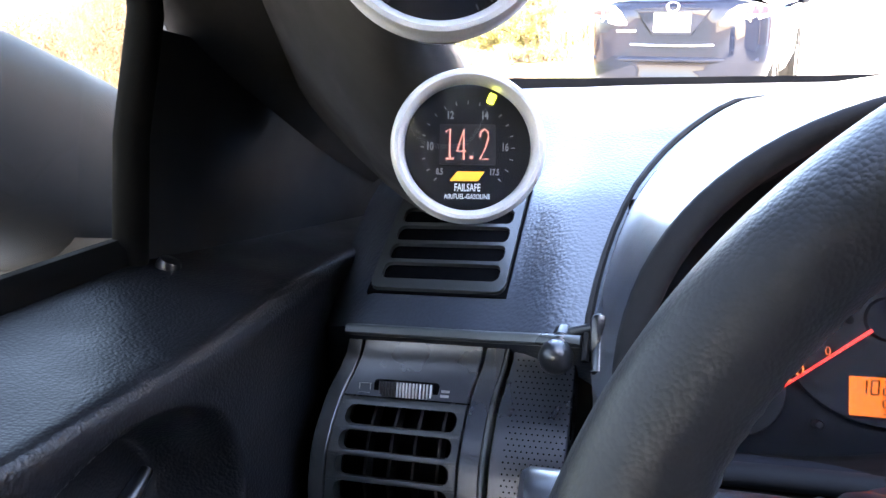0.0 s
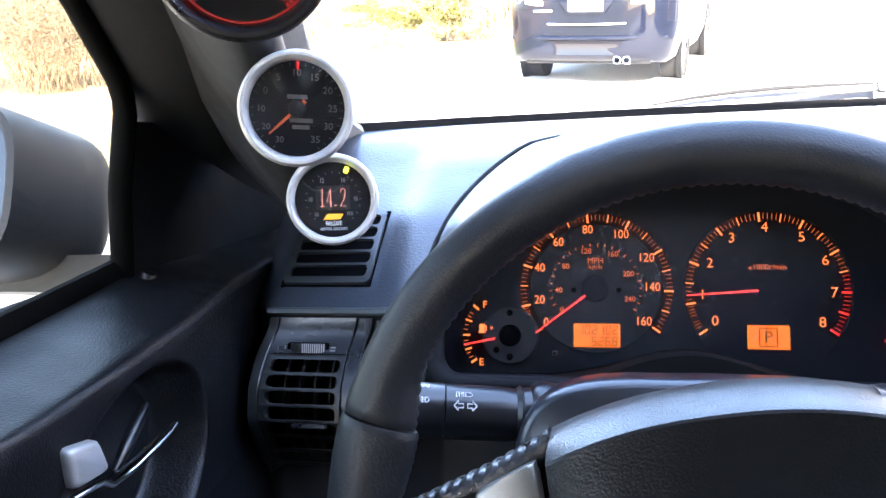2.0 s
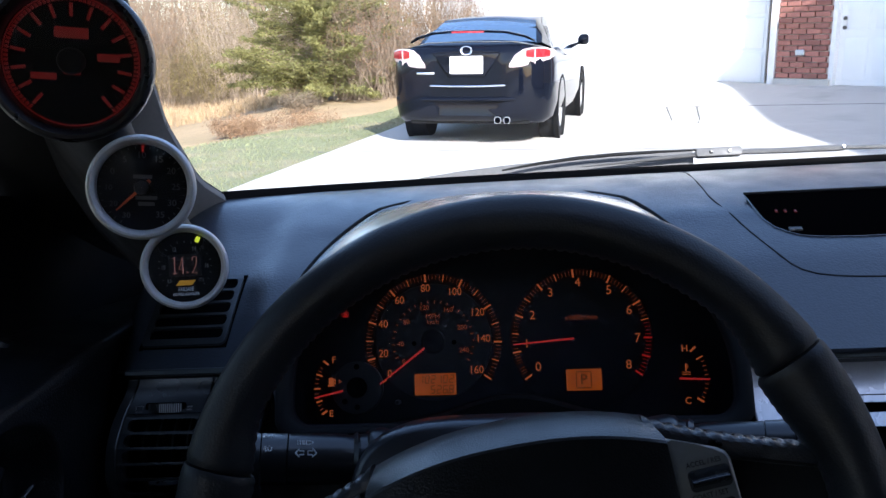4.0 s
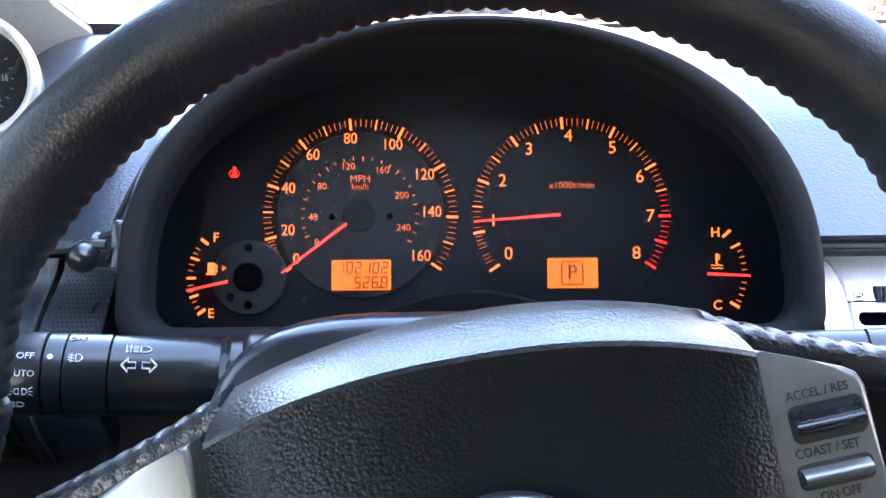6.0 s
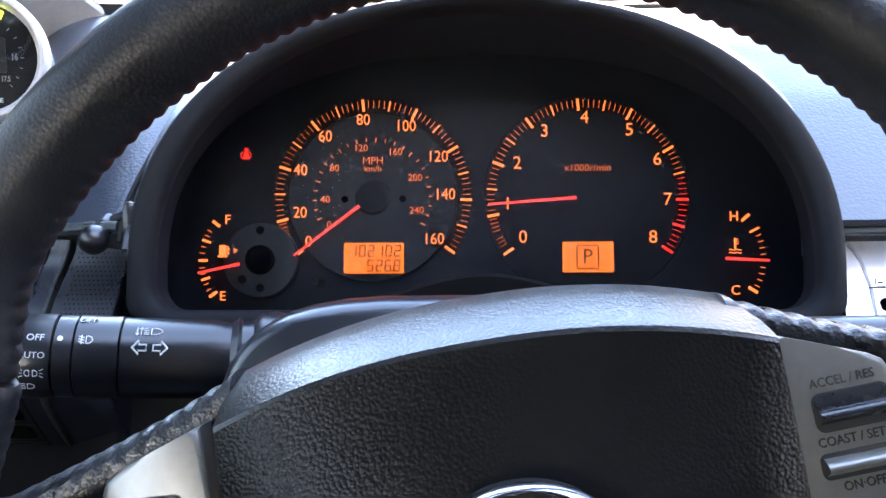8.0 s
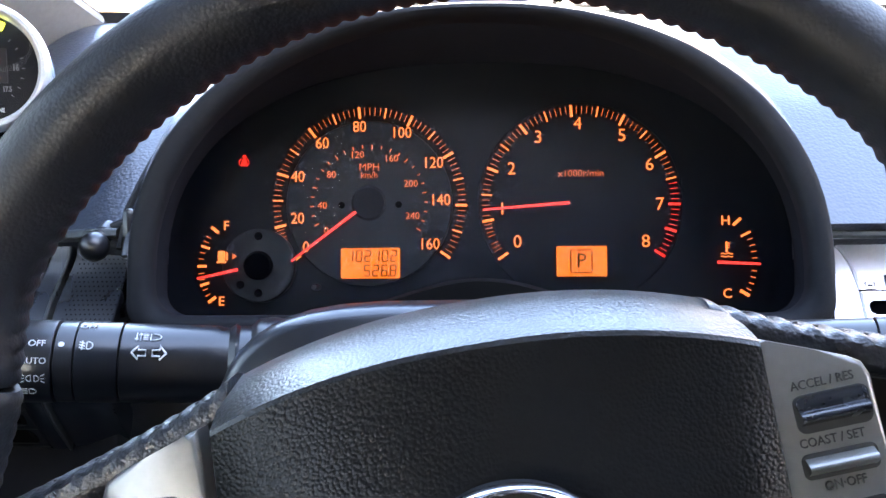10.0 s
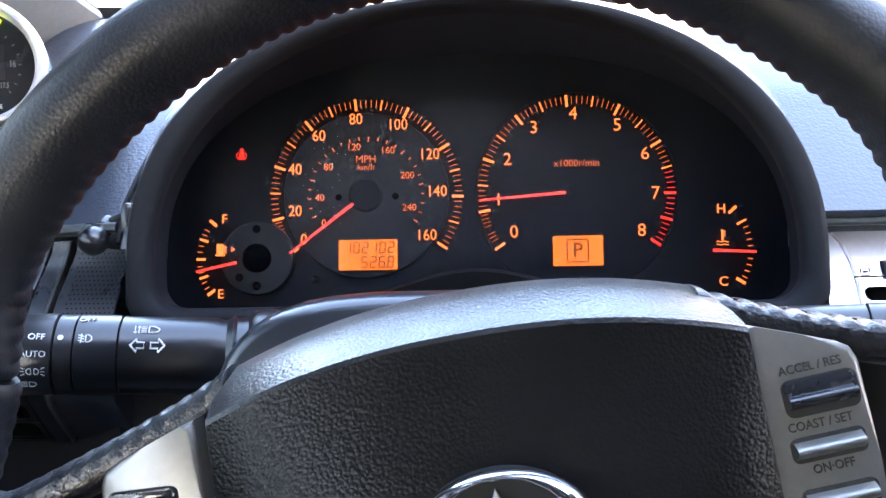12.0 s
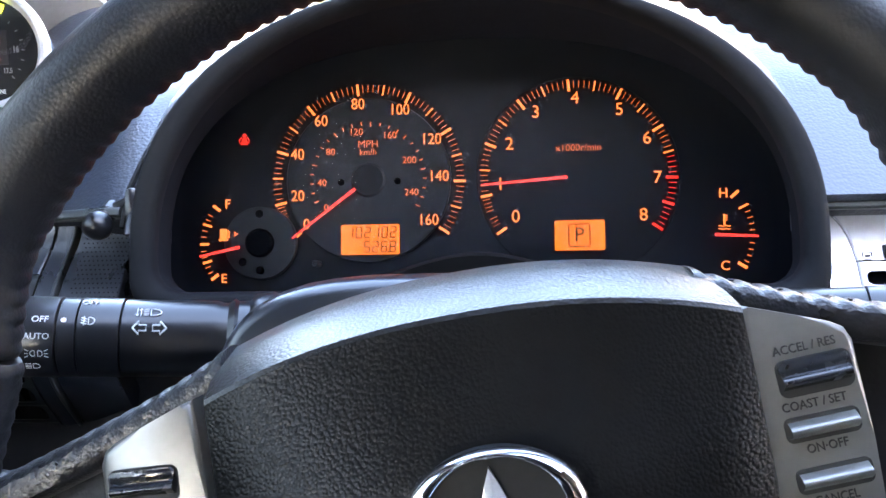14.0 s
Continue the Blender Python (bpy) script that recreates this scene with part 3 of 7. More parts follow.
mark_each(TA, [(rpm(v), RI - 0.0008, RO + 0.0003, 0.0014) for v in range(0, 7)], ORANGE)
mark_each(TA, [(rpm(v), RI - 0.0008, RO + 0.0003, 0.0014) for v in (7, 7.5, 8)], REDGLOW)
for v, x, z in ((0, 0.0263, -0.0236), (1, 0.0182, -0.0055), (2, 0.0235, 0.0166), (3, 0.0383, 0.0340), (4, 0.0600, 0.0412), (5, 0.0839, 0.0342),
                (6, 0.0985, 0.0180), (7, 0.1036, -0.0038), (8, 0.0956, -0.0240)):
    lettering(str(v), 0.0098, ORANGE, cl, face_on(x, z, -0.0016), "numeral", -0.00004)
lettering("x1000r/min", 0.0054, ORANGE_DIM, cl, face_on(0.0613, 0.0137, -0.0016), bold=-0.00006)
# fuel and temperature marks
mark_each(FU, [(a, 0.0300, 0.0350, w) for a, w in ((-51.6, 0.0016), (-71, 0.0013), (-90, 0.0014), (-108, 0.0013), (-125, 0.0016))], ORANGE)
tagged(part("tick_marks", ticks(FU, [(a, 0.0318, 0.0346, 0.0005) for a in (-61, -66, -77, -83, -97, -103, -113, -119)]), ORANGE_DIM, cl, smooth=False), kind="stuff")
mark_each(TE, [(a, 0.0297, 0.0352, w) for a, w in ((48.7, 0.0015), (63, 0.0011), (122, 0.0016))], ORANGE)
tagged(part("tick_marks", ticks(TE, [(a, 0.0320, 0.0346, 0.0005) for a in range(69, 121, 6)]), ORANGE_DIM, cl, smooth=False), kind="stuff")
for s, x, z in (("F", -0.1352, -0.0131), ("E", -0.1374, -0.0550), ("H", 0.1385, -0.0131), ("C", 0.1385, -0.0525)):
    lettering(s, 0.0072, ORANGE, cl, face_on(x, z, -0.0010), bold=0.00004)
# fuel pump sign, temperature sign, belt lamp
b = bmesh.new()
plate(b, rounded(0.0036, 0.0058, 0.0006, 3, -0.1368, -0.0300), -0.0042, -0.003, 0)
box(b, (-0.1368, -0.0038, -0.0333), (0.0050, 0.0012, 0.0010))
tube(b, [(-0.1350, -0.0038, -0.0288), (-0.1342, -0.0038, -0.0288), (-0.1341, -0.0038, -0.0322), (-0.1334, -0.0038, -0.0322), (-0.1334, -0.0038, -0.0290), (-0.1342, -0.0038, -0.0278)], 0.0003, 6)
part("fuel_sign", b, ORANGE, cl)
b = bmesh.new()
plate(b, [(-0.1306, -0.0287), (-0.1306, -0.0315), (-0.1284, -0.0301)], -0.0042, -0.003, 0)
part("filler_arrow", b, ORANGE_DIM, cl)
b = bmesh.new()
box(b, (0.1379, -0.0038, -0.0275), (0.0008, 0.0012, 0.0056))
for dz in (0.0016, 0.0004, -0.0008):
    box(b, (0.1388, -0.0038, -0.0270 + dz), (0.0014, 0.0012, 0.0005))
for dz in (-0.0310, -0.0326):
    tube(b, [(0.1379 + 0.0008 * k, -0.0038, dz + 0.0003 * math.sin(k * 1.6)) for k in range(-4, 5)], 0.00028, 5)
part("temperature_sign", b, ORANGE, cl)
b = bmesh.new()
lathe(b, [(0.0001, -0.001), (0.0010, -0.001), (0.0010, 0.0)], 16, Matrix.Translation((-0.1255, 0, 0.0258)))
plate(b, [(-0.1276, 0.0206), (-0.1235, 0.0206), (-0.1240, 0.0222), (-0.1247, 0.0245), (-0.1263, 0.0245), (-0.1270, 0.0222)], -0.001, 0.0, 0)
tube(b, [(-0.1281, -0.0008, 0.0213), (-0.1284, -0.0008, 0.0232), (-0.1272, -0.0008, 0.0246)], 0.00028, 6)
tube(b, [(-0.1230, -0.0008, 0.0213), (-0.1227, -0.0008, 0.0232), (-0.1239, -0.0008, 0.0246)], 0.00028, 6)
part("belt_warning_lamp", b, REDGLOW, cl, "red lit seat belt lamp")


def seven(parent, text, cx, cz, h, w, pitch, y):
    """Seven-bar figures on a display."""
    bars = {"0": "abcdef", "1": "bc", "2": "abged", "3": "abgcd", "4": "fgbc", "5": "afgcd", "6": "afgedc", "7": "abc", "8": "abcdefg", "9": "abfgcd"}
    k = len([c for c in text if c != "."])
    x = cx - pitch * (k - 1) / 2
    t = h * 0.13
    for ch in text:
        bb = bmesh.new()
        if ch == ".":
            box(bb, (x - pitch * 0.5, y, cz - h / 2), (t * 1.3, 0.0004, t * 1.3))
            part("figure", bb, LCDINK, parent, smooth=False)
            continue
        for s in bars[ch]:
            sx, sz, ww, hh = {"a": (0, h / 2, w, t), "g": (0, 0, w, t), "d": (0, -h / 2, w, t), "f": (-w / 2, h / 4, t, h / 2.2), "b": (w / 2, h / 4, t, h / 2.2),
                              "e": (-w / 2, -h / 4, t, h / 2.2), "c": (w / 2, -h / 4, t, h / 2.2)}[s]
            box(bb, (x + sx + sz * 0.08, y, cz + sz), (ww, 0.0004, hh))
        part("figure", bb, LCDINK, parent, smooth=False)
        x += pitch


def lcd(x0, z0, x1, z1, label):
    bb = bmesh.new()
    plate(bb, rounded(x1 - x0, z1 - z0, 0.0006, 3, (x0 + x1) / 2, (z0 + z1) / 2), -0.0022, 0.0)
    return part("display", bb, LCD, cl, label)


odo = lcd(-0.0706, -0.0428, -0.0381, -0.0262, "orange backlit odometer display")
seven(odo, "102102", -0.0534, -0.0306, 0.0058, 0.0029, 0.0048, -0.0025)
seven(odo, "526.8", -0.0490, -0.0386, 0.0058, 0.0029, 0.0048, -0.0025)
gear = lcd(0.0474, -0.0425, 0.0744, -0.0262, "orange backlit gear display")
lettering("P", 0.0110, LCDINK, gear, face_on(0.0606, -0.0344, -0.0025), "figure", 0.00005)
b = bmesh.new()
for x, z, w, h in ((0.0606, -0.0283, 0.0112, 0.0007), (0.0606, -0.0405, 0.0112, 0.0007), (0.0549, -0.0344, 0.0007, 0.0112), (0.0663, -0.0344, 0.0007, 0.0112)):
    box(b, (x, -0.0025, z), (w, 0.0004, h))
part("figure_frame", b, LCDINK, gear, smooth=False)
needle(SP, mph(0), 0.0085, 0.0530)
needle(TA, rpm(1.0) + 6.5, 0.0060, 0.0530)
needle(FU, -102, 0.0110, 0.0340, -0.006, 0.0008, 0.0006)
needle(TE, 93, 0.0120, 0.0345, -0.006, 0.0008, 0.0006)
hub(SP, 0.0100, -0.0022)
hub(FU, 0.0080, -0.006, VOID)
# trip reset pin
b = bmesh.new()
lathe(b, [(0.0001, -0.012), (0.0014, -0.012), (0.0018, -0.0105), (0.0018, 0.0)], 18, Matrix.Translation((-0.0835, 0, -0.0475)))
part("reset_pin", b, BLACK, cl, "black trip reset pin")
# lower shelf of the cluster
bm = bmesh.new()
rows_ = []
for i in range(41):
    x = lerp(-0.150, 0.156, i / 40)
    hump = 0.020 * math.exp(-((x - 0.006) / 0.055) ** 2)
    rows_.append([Vector((x, 0.0008, -0.0630 + hump)), Vector((x, -0.030, -0.0645 + hump)), Vector((x, -0.052, -0.0650 + hump * 1.02)), Vector((x, -0.0585, -0.0665 + hump)),
                  Vector((x, -0.056, -0.0720)), Vector((x, 0.0008, -0.0720))])
loft(bm, rows_, True, True)
part("cluster_shelf", bm, LEDGE, cl)
# clear lens, leaning
bm = bmesh.new()
lens_pts = [Vector((p.x, lerp(-0.012, -0.046, (p.z + 0.065) / 0.145), p.z)) for p in arch(0.158, 0.0795, -0.0640, 0, n=2.2)]
bm.faces.new([bm.verts.new(p) for p in lens_pts])
ob = part("lens", bm, LENSM, cl, "clear plastic lens over the dials", smooth=False)
ob.visible_shadow = False

# ---- steering column ----
col = thing("steering_column_cover", (0.0105, -0.09, -0.13), "black plastic steering column cover behind the wheel", "column cover")
CA = Vector((0.0105, -0.09, -0.13))


def column_ring(y, a, top, low, n=4.5, k=48):
    out = []
    for i in range(k):
        t = 2 * math.pi * i / k
        c, s = math.cos(t), math.sin(t)
        zz = (top if s > 0 else low)
        out.append(Vector((0.0105 + a * math.copysign(abs(c) ** (2 / n), c), y, -0.125 + zz * math.copysign(abs(s) ** (2 / (n if s < 0 else 3.2)), s))) - CA)
    return out


bm = bmesh.new()
loft(bm, [column_ring(-0.045, 0.112, 0.062, 0.08), column_ring(-0.075, 0.112, 0.0665, 0.08), column_ring(-0.105, 0.108, 0.0695, 0.075),
          column_ring(-0.134, 0.1065, 0.0692, 0.072), column_ring(-0.145, 0.1055, 0.0680, 0.071), column_ring(-0.1495, 0.1035, 0.0660, 0.069), column_ring(-0.1518, 0.1005, 0.0630, 0.066), column_ring(-0.1522, 0.060, 0.030, 0.035)], True, True)
part("cover", bm, COLUMN, col)
bm = bmesh.new()
tube(bm, [(0, 0.03, 0.0), (0, -0.10, 0.0)], 0.03, 20)
part("shaft", bm, INNER, col)


# ---- stalks ----
def stalk(name, side, label):
    base = Vector((0.0105 + side * 0.098, -0.108, -0.0825 if side < 0 else -0.0790))
    tip = base + Vector((side * 0.083, -0.022, 0.0035 if side < 0 else 0.002))
    d = (tip - base).normalized()
    s = thing(name, base, label, "control stalk")
    rot = Vector((0, 1, 0)).rotation_difference(d).to_matrix().to_4x4()

    def turned(nm, prof, ma, lb=""):
        bb = bmesh.new()
        lathe(bb, prof, 40, rot)
        return part(nm, bb, ma, s, lb)

    R = 0.0160 if side < 0 else 0.0140
    turned("boot", [(0.0001, -0.016), (0.019, -0.016), (0.0205, -0.006), (0.0195, 0.000), (0.0165, 0.003), (0.0160, 0.0075), (0.0172, 0.009), (0.0150, 0.012)], BLACK)
    K = 0.0115
    turned("stem", [(R - 0.0010, 0.008), (R - 0.0006, 0.014), (R - 0.0001, 0.016), (R, 0.020), (R, 0.0411 + K), (R - 0.0004, 0.0415 + K)], BLACK)
    turned("fog_ring", [(R - 0.0006, 0.0417 + K), (R + 0.0003, 0.0421 + K), (R + 0.0003, 0.0576 + K), (R - 0.0005, 0.0580 + K)], BLACK)
    turned("index_ring", [(R - 0.0005, 0.0582 + K), (R + 0.0001, 0.0586 + K), (R + 0.0001, 0.0650 + K), (R - 0.0006, 0.0654 + K)], BLACK)
    turned("end_knob", [(R - 0.0006, 0.0656 + K), (R + 0.0004, 0.0662 + K), (R + 0.0004, 0.0880 + K), (R - 0.0012, 0.0905 + K), (0.0001, 0.0910 + K)], BLACK)
    return s, R, d


lever, LR, ld = stalk("headlight_stalk", -1, "black headlight and indicator stalk with white printed signs")
side = Vector((0, -0.80, 0.60))


def on_stalk(along, turn=0.0, lift=0.0002, out=0.0022, down=11):
    """Pose on the stalk's face: reading from the driver's seat, letters upright."""
    along, turn = along + out, turn + down
    xdir = -ld
    nrm = side - xdir * side.dot(xdir)
    nrm = (Matrix.Rotation(radians(turn), 3, xdir) @ nrm).normalized()
    up = nrm.cross(xdir).normalized()
    m = Matrix((xdir, up, nrm)).transposed().to_4x4()
    return Matrix.Translation(ld * (along + 0.0125) + nrm * (LR + lift)) @ m


lettering("OFF", 0.0036, PRINT, lever, on_stalk(0.0682, -1, 0.0005))
lettering("AUTO", 0.0034, PRINT, lever, on_stalk(0.0688, 23, 0.0005))
lettering("OFF", 0.0038, PRINT, lever, on_stalk(0.0509, -34, 0.0005))
b = bmesh.new()
m_ = on_stalk(0.0595, -1, 0.0003)
bmesh.ops.create_circle(b, cap_ends=True, radius=0.0011, segments=18, matrix=m_)
part("index_dot", b, PRINT, lever)


def sign(name, along, turn, strokes, thick=0.00026):
    bb = bmesh.new()
    mm = on_stalk(along, turn, 0.0003)
    for st in strokes:
        tube(bb, [mm @ Vector((x, y, 0)) for x, y in st], thick, 5)
    part(name, bb, PRINT, lever)


ARROW = [(-0.0035, 0), (-0.0010, 0.0027), (-0.0010, 0.0012), (0.0018, 0.0012), (0.0018, -0.0012), (-0.0010, -0.0012), (-0.0010, -0.0027), (-0.0035, 0)]
sign("arrow_sign", 0.0295, 9, [[(x - 0.0006, y) for x, y in ARROW]], 0.00042)
sign("arrow_sign", 0.0238, 9, [[(-x - 0.0002, y) for x, y in ARROW]], 0.00042)
LAMP = [(0.0020 + 0.0030 * math.sin(radians(a)), 0.0016 * math.cos(radians(a))) for a in range(0, 181, 20)] + [(0.0010, -0.0016), (0.0010, 0.0016), (0.0020, 0.0016)]
sign("lamp_sign", 0.0280, -16, [LAMP] + [[(-0.0018, dy), (0.0002, dy)] for dy in (-0.0014, -0.0005, 0.0005, 0.0014)])
sign("dip_sign", 0.0280, -16, [[(x, -0.0019 * k), (x, 0.0019 * k), (x - 0.0006, 0.0010 * k)] for x, k in ((-0.0028, 1), (-0.0043, -1))]
     + [[(x, 0.0019 * k), (x + 0.0006, 0.0010 * k)] for x, k in ((-0.0028, 1), (-0.0043, -1))], 0.0002)
sign("fog_sign", 0.0508, 0, [[(x * 0.56, y * 0.95) for x, y in LAMP]] + [[(-0.0022, dy + 0.0003), (0.0000, dy - 0.0003)] for dy in (-0.0011, 0, 0.0011)] + [[(-0.0011, 0.0019), (-0.0011, -0.0019)]])
sign("side_lamp_sign", 0.0688, 47, [[(k * (x * 0.42 + 0.0002), y * 0.75) for x, y in LAMP] for k in (-1, 1)]
     + [[(k * 0.0029, dy), (k * 0.0043, dy * 1.7)] for k in (-1, 1) for dy in (-0.0010, 0, 0.0010)], 0.0002)
sign("lamp_sign", 0.0709, 68, [[(x * 0.62, y * 0.8) for x, y in LAMP]] + [[(-0.0022, dy), (0.0000, dy)] for dy in (-0.0012, -0.0004, 0.0004, 0.0012)], 0.0002)
stalk("wiper_stalk", 1, "black wiper stalk with printed rings")

# ---- steering wheel ----
WHEEL_AT = Vector((0.0105, -0.2084, -0.1234))
WHEEL = CAR @ Matrix.Translation(WHEEL_AT) @ pose(0, 0, 0, 1.95, 0, 0) @ pose(0, 0, 0, 0, -9.2, 0)
wheel = thing("steering_wheel", (0, 0, 0), "black leather steering wheel with silver spoke plates, turned slightly", "steering wheel", frame_m=WHEEL)
RR, RT = 0.1717, 0.0153
LACES = 62


def thumb_rest(a):
    """Swell of the rim's inner side, near the spokes; a in degrees above the spoke line."""
    a = a if a <= 90 else 180 - a
    return 0.0082 * smooth((39 - a) / 16) * smooth((a - 1) / 20)


def scallop(a):
    """Leather drawn in between the laces: 0 at a lace, 1 between two."""
    return abs(math.sin(math.pi * (a - 27) / 126 * (LACES - 1)))


def rim_piece(name, a0, a1, r, ma, label="", laced=0.0, slim=0.0):
    bb = bmesh.new()
    k = max(6, int(abs(a1 - a0) / (0.26 if laced else 2.5)))
    rings_ = []
    for i in range(k + 1):
        a = lerp(a0, a1, i / k)
        e = min(a - a0, a1 - a)
        rr = r * (0.94 + 0.06 * smooth(e / 1.6) ** 0.5)
        d = Vector((math.cos(radians(a)), 0, math.sin(radians(a))))
        ring = []
        for j in range(32):
            t = 2 * math.pi * j / 32
            c, s_ = math.cos(t), math.sin(t)
            inner = max(0.0, -c) ** 1.5
            seam = math.exp(-((t - math.pi * 0.91) / 0.34) ** 2)
            ring.append(d * (RR + rr * c - (thumb_rest(a) - slim) * inner - laced * (scallop(a) - 0.55) * seam) + Vector((0, rr * 1.06 * s_, 0)))
        rings_.append(ring)
    loft(bb, rings_, True, True)
    return part(name, bb, ma, wheel, label)


upper = rim_piece("upper_rim", 25.2, 154.8, RT, LEATHER, "smooth black leather upper rim laced on its inner side", 0.0013, 0.0013)
rim_piece("grip", -38, 24.8, RT * 1.04, LEATHER, "padded black leather grip", 0.0007)
rim_piece("grip", 155.2, 218, RT * 1.04, LEATHER, "padded black leather grip", 0.0007)
rim_piece("lower_rim", 218.4, 321.6, RT, LEATHER)
def pad_top(x):
    """Upper edge of the airbag cover's front, against x."""
    u = (x - 0.003) / 0.079
    return 0.0553 - 0.0128 * abs(u) ** 2.3


# airbag cover: top shoulder and front, one skin
bm = bmesh.new()
rings = []
for i in range(41):
    u = lerp(-1, 1, i / 40)
    x = 0.003 + 0.078 * u
    zt = pad_top(x)
    xb = 0.0015 + 0.0735 * u
    zb = 0.0667 - 0.0115 * abs(u) ** 2.2
    edge = 0.004 * abs(u) ** 6
    crown = 0.012 * (1 - u * u)
    xs = x * 1.0
    prof = [(xb, 0.030, zb - 0.004), (xb, 0.0215, zb - 0.0004), (xb, 0.0175, zb), (lerp(xb, x, 0.35), 0.006, lerp(zb, zt, 0.38) + 0.001), (lerp(xb, x, 0.7), -0.005, lerp(zb, zt, 0.72) + 0.0014),
            (x, -0.0126 + edge, zt + 0.0012), (x, -0.0148 + edge, zt + 0.0001), (x, -0.0154 + edge, zt - 0.0014),
            (x, -0.0165 + edge - crown * 0.15, lerp(zt, -0.005, 0.30)), (x, -0.0180 + edge - crown * 0.60, lerp(zt, -0.005, 0.7)),
            (x, -0.0185 + edge - crown, -0.005), (x * 0.98, -0.0175 + edge - crown * 0.8, -0.030), (x * 0.93, -0.014 + edge - crown * 0.4, -0.052), (x * 0.88, -0.004, -0.066), (x * 0.86, 0.012, -0.070), (x * 0.86, 0.030, -0.068)]
    rings.append([Vector(q) for q in prof])
loft(bm, [r[7:] for r in rings], False, False)
pad = part("airbag_cover", bm, PAD, wheel, "grained black airbag cover")
# same skin in a brighter finish, painting in the skylight on top
bm = bmesh.new()
loft(bm, [r[:8] for r in rings], False, False)
part("top_shoulder", bm, PADTOP, pad, "top shoulder of the airbag cover, given a skylight sheen")


def arm(side):
    """Leather covered spoke arm, from the hub to the rim."""
    bb = bmesh.new()
    rings_ = []
    for i in range(105):
        t = i / 104
        x = lerp(0.0735, 0.166, t)
        top = lerp(0.0560, 0.0235, t ** 0.80) + 0.012 * max(0, t - 0.85) / 0.15 * 0.6
        low = top - lerp(0.0150, 0.0125, t)
        yb = 0.0205 - 0.006 * t
        th = 0.0120 + 0.003 * t
        ring = []
        for j in range(20):
            a = 2 * math.pi * j / 20
            c, s = math.cos(a), math.sin(a)
            zz = lerp(low, top, 0.5 + 0.5 * math.copysign(abs(s) ** 0.55, s))
            if s > 0.3:
                zz += 0.0006 * math.sin(t * 2 * math.pi * 14 + 0.9 * c) * s * min(1, 8 * (1 - t))
            yy = yb + th * math.copysign(abs(c) ** 0.8, c) * (0.75 if abs(s) > 0.9 else 1)
            ring.append(Vector((side * x, yy - 0.004, zz)))
        rings_.append(ring)
    loft(bb, rings_, True, True)
    ob_ = part("spoke_arm", bb, ARM, wheel, "wrinkled black leather spoke with stitching")
    wb_ = bmesh.new()
    loft(wb_, [[Vector((side * x, y_, z_)) for y_, z_ in ((0.013, top - 0.006), (0.011, top - 0.010), (0.011, -0.040), (0.026, -0.044), (0.028, top - 0.006))] for x, top in ((0.0735, 0.056), (0.100, 0.045), (0.130, 0.034), (0.163, 0.024))], True, True)
    part("spoke_web", wb_, LEATHER, wheel, "smooth black spoke below the leather roll")
    sb = bmesh.new()
    tube(sb, [(-0.0022, 0, -0.0006), (-0.0008, 0, 0.0), (0.0008, 0, 0.0), (0.0022, 0, -0.0006)], [0.0002, 0.0004, 0.0004, 0.0002], 8)
    first = None
    for k in range(18):
        t = lerp(0.03, 0.90, k / 17)
        x = lerp(0.0735, 0.166, t)
        top = lerp(0.0560, 0.0235, t ** 0.80)
        m = pose(side * x, 0.0135 - 0.006 * t, top - 0.0003, 0, side * 20, side * 25)
        if first is None:
            first = part("stitch", sb, THREAD, ob_)
            first.matrix_local = m
        else:
            share("stitch", first.data, ob_, m)
    return ob_


arm(1)
arm(-1)


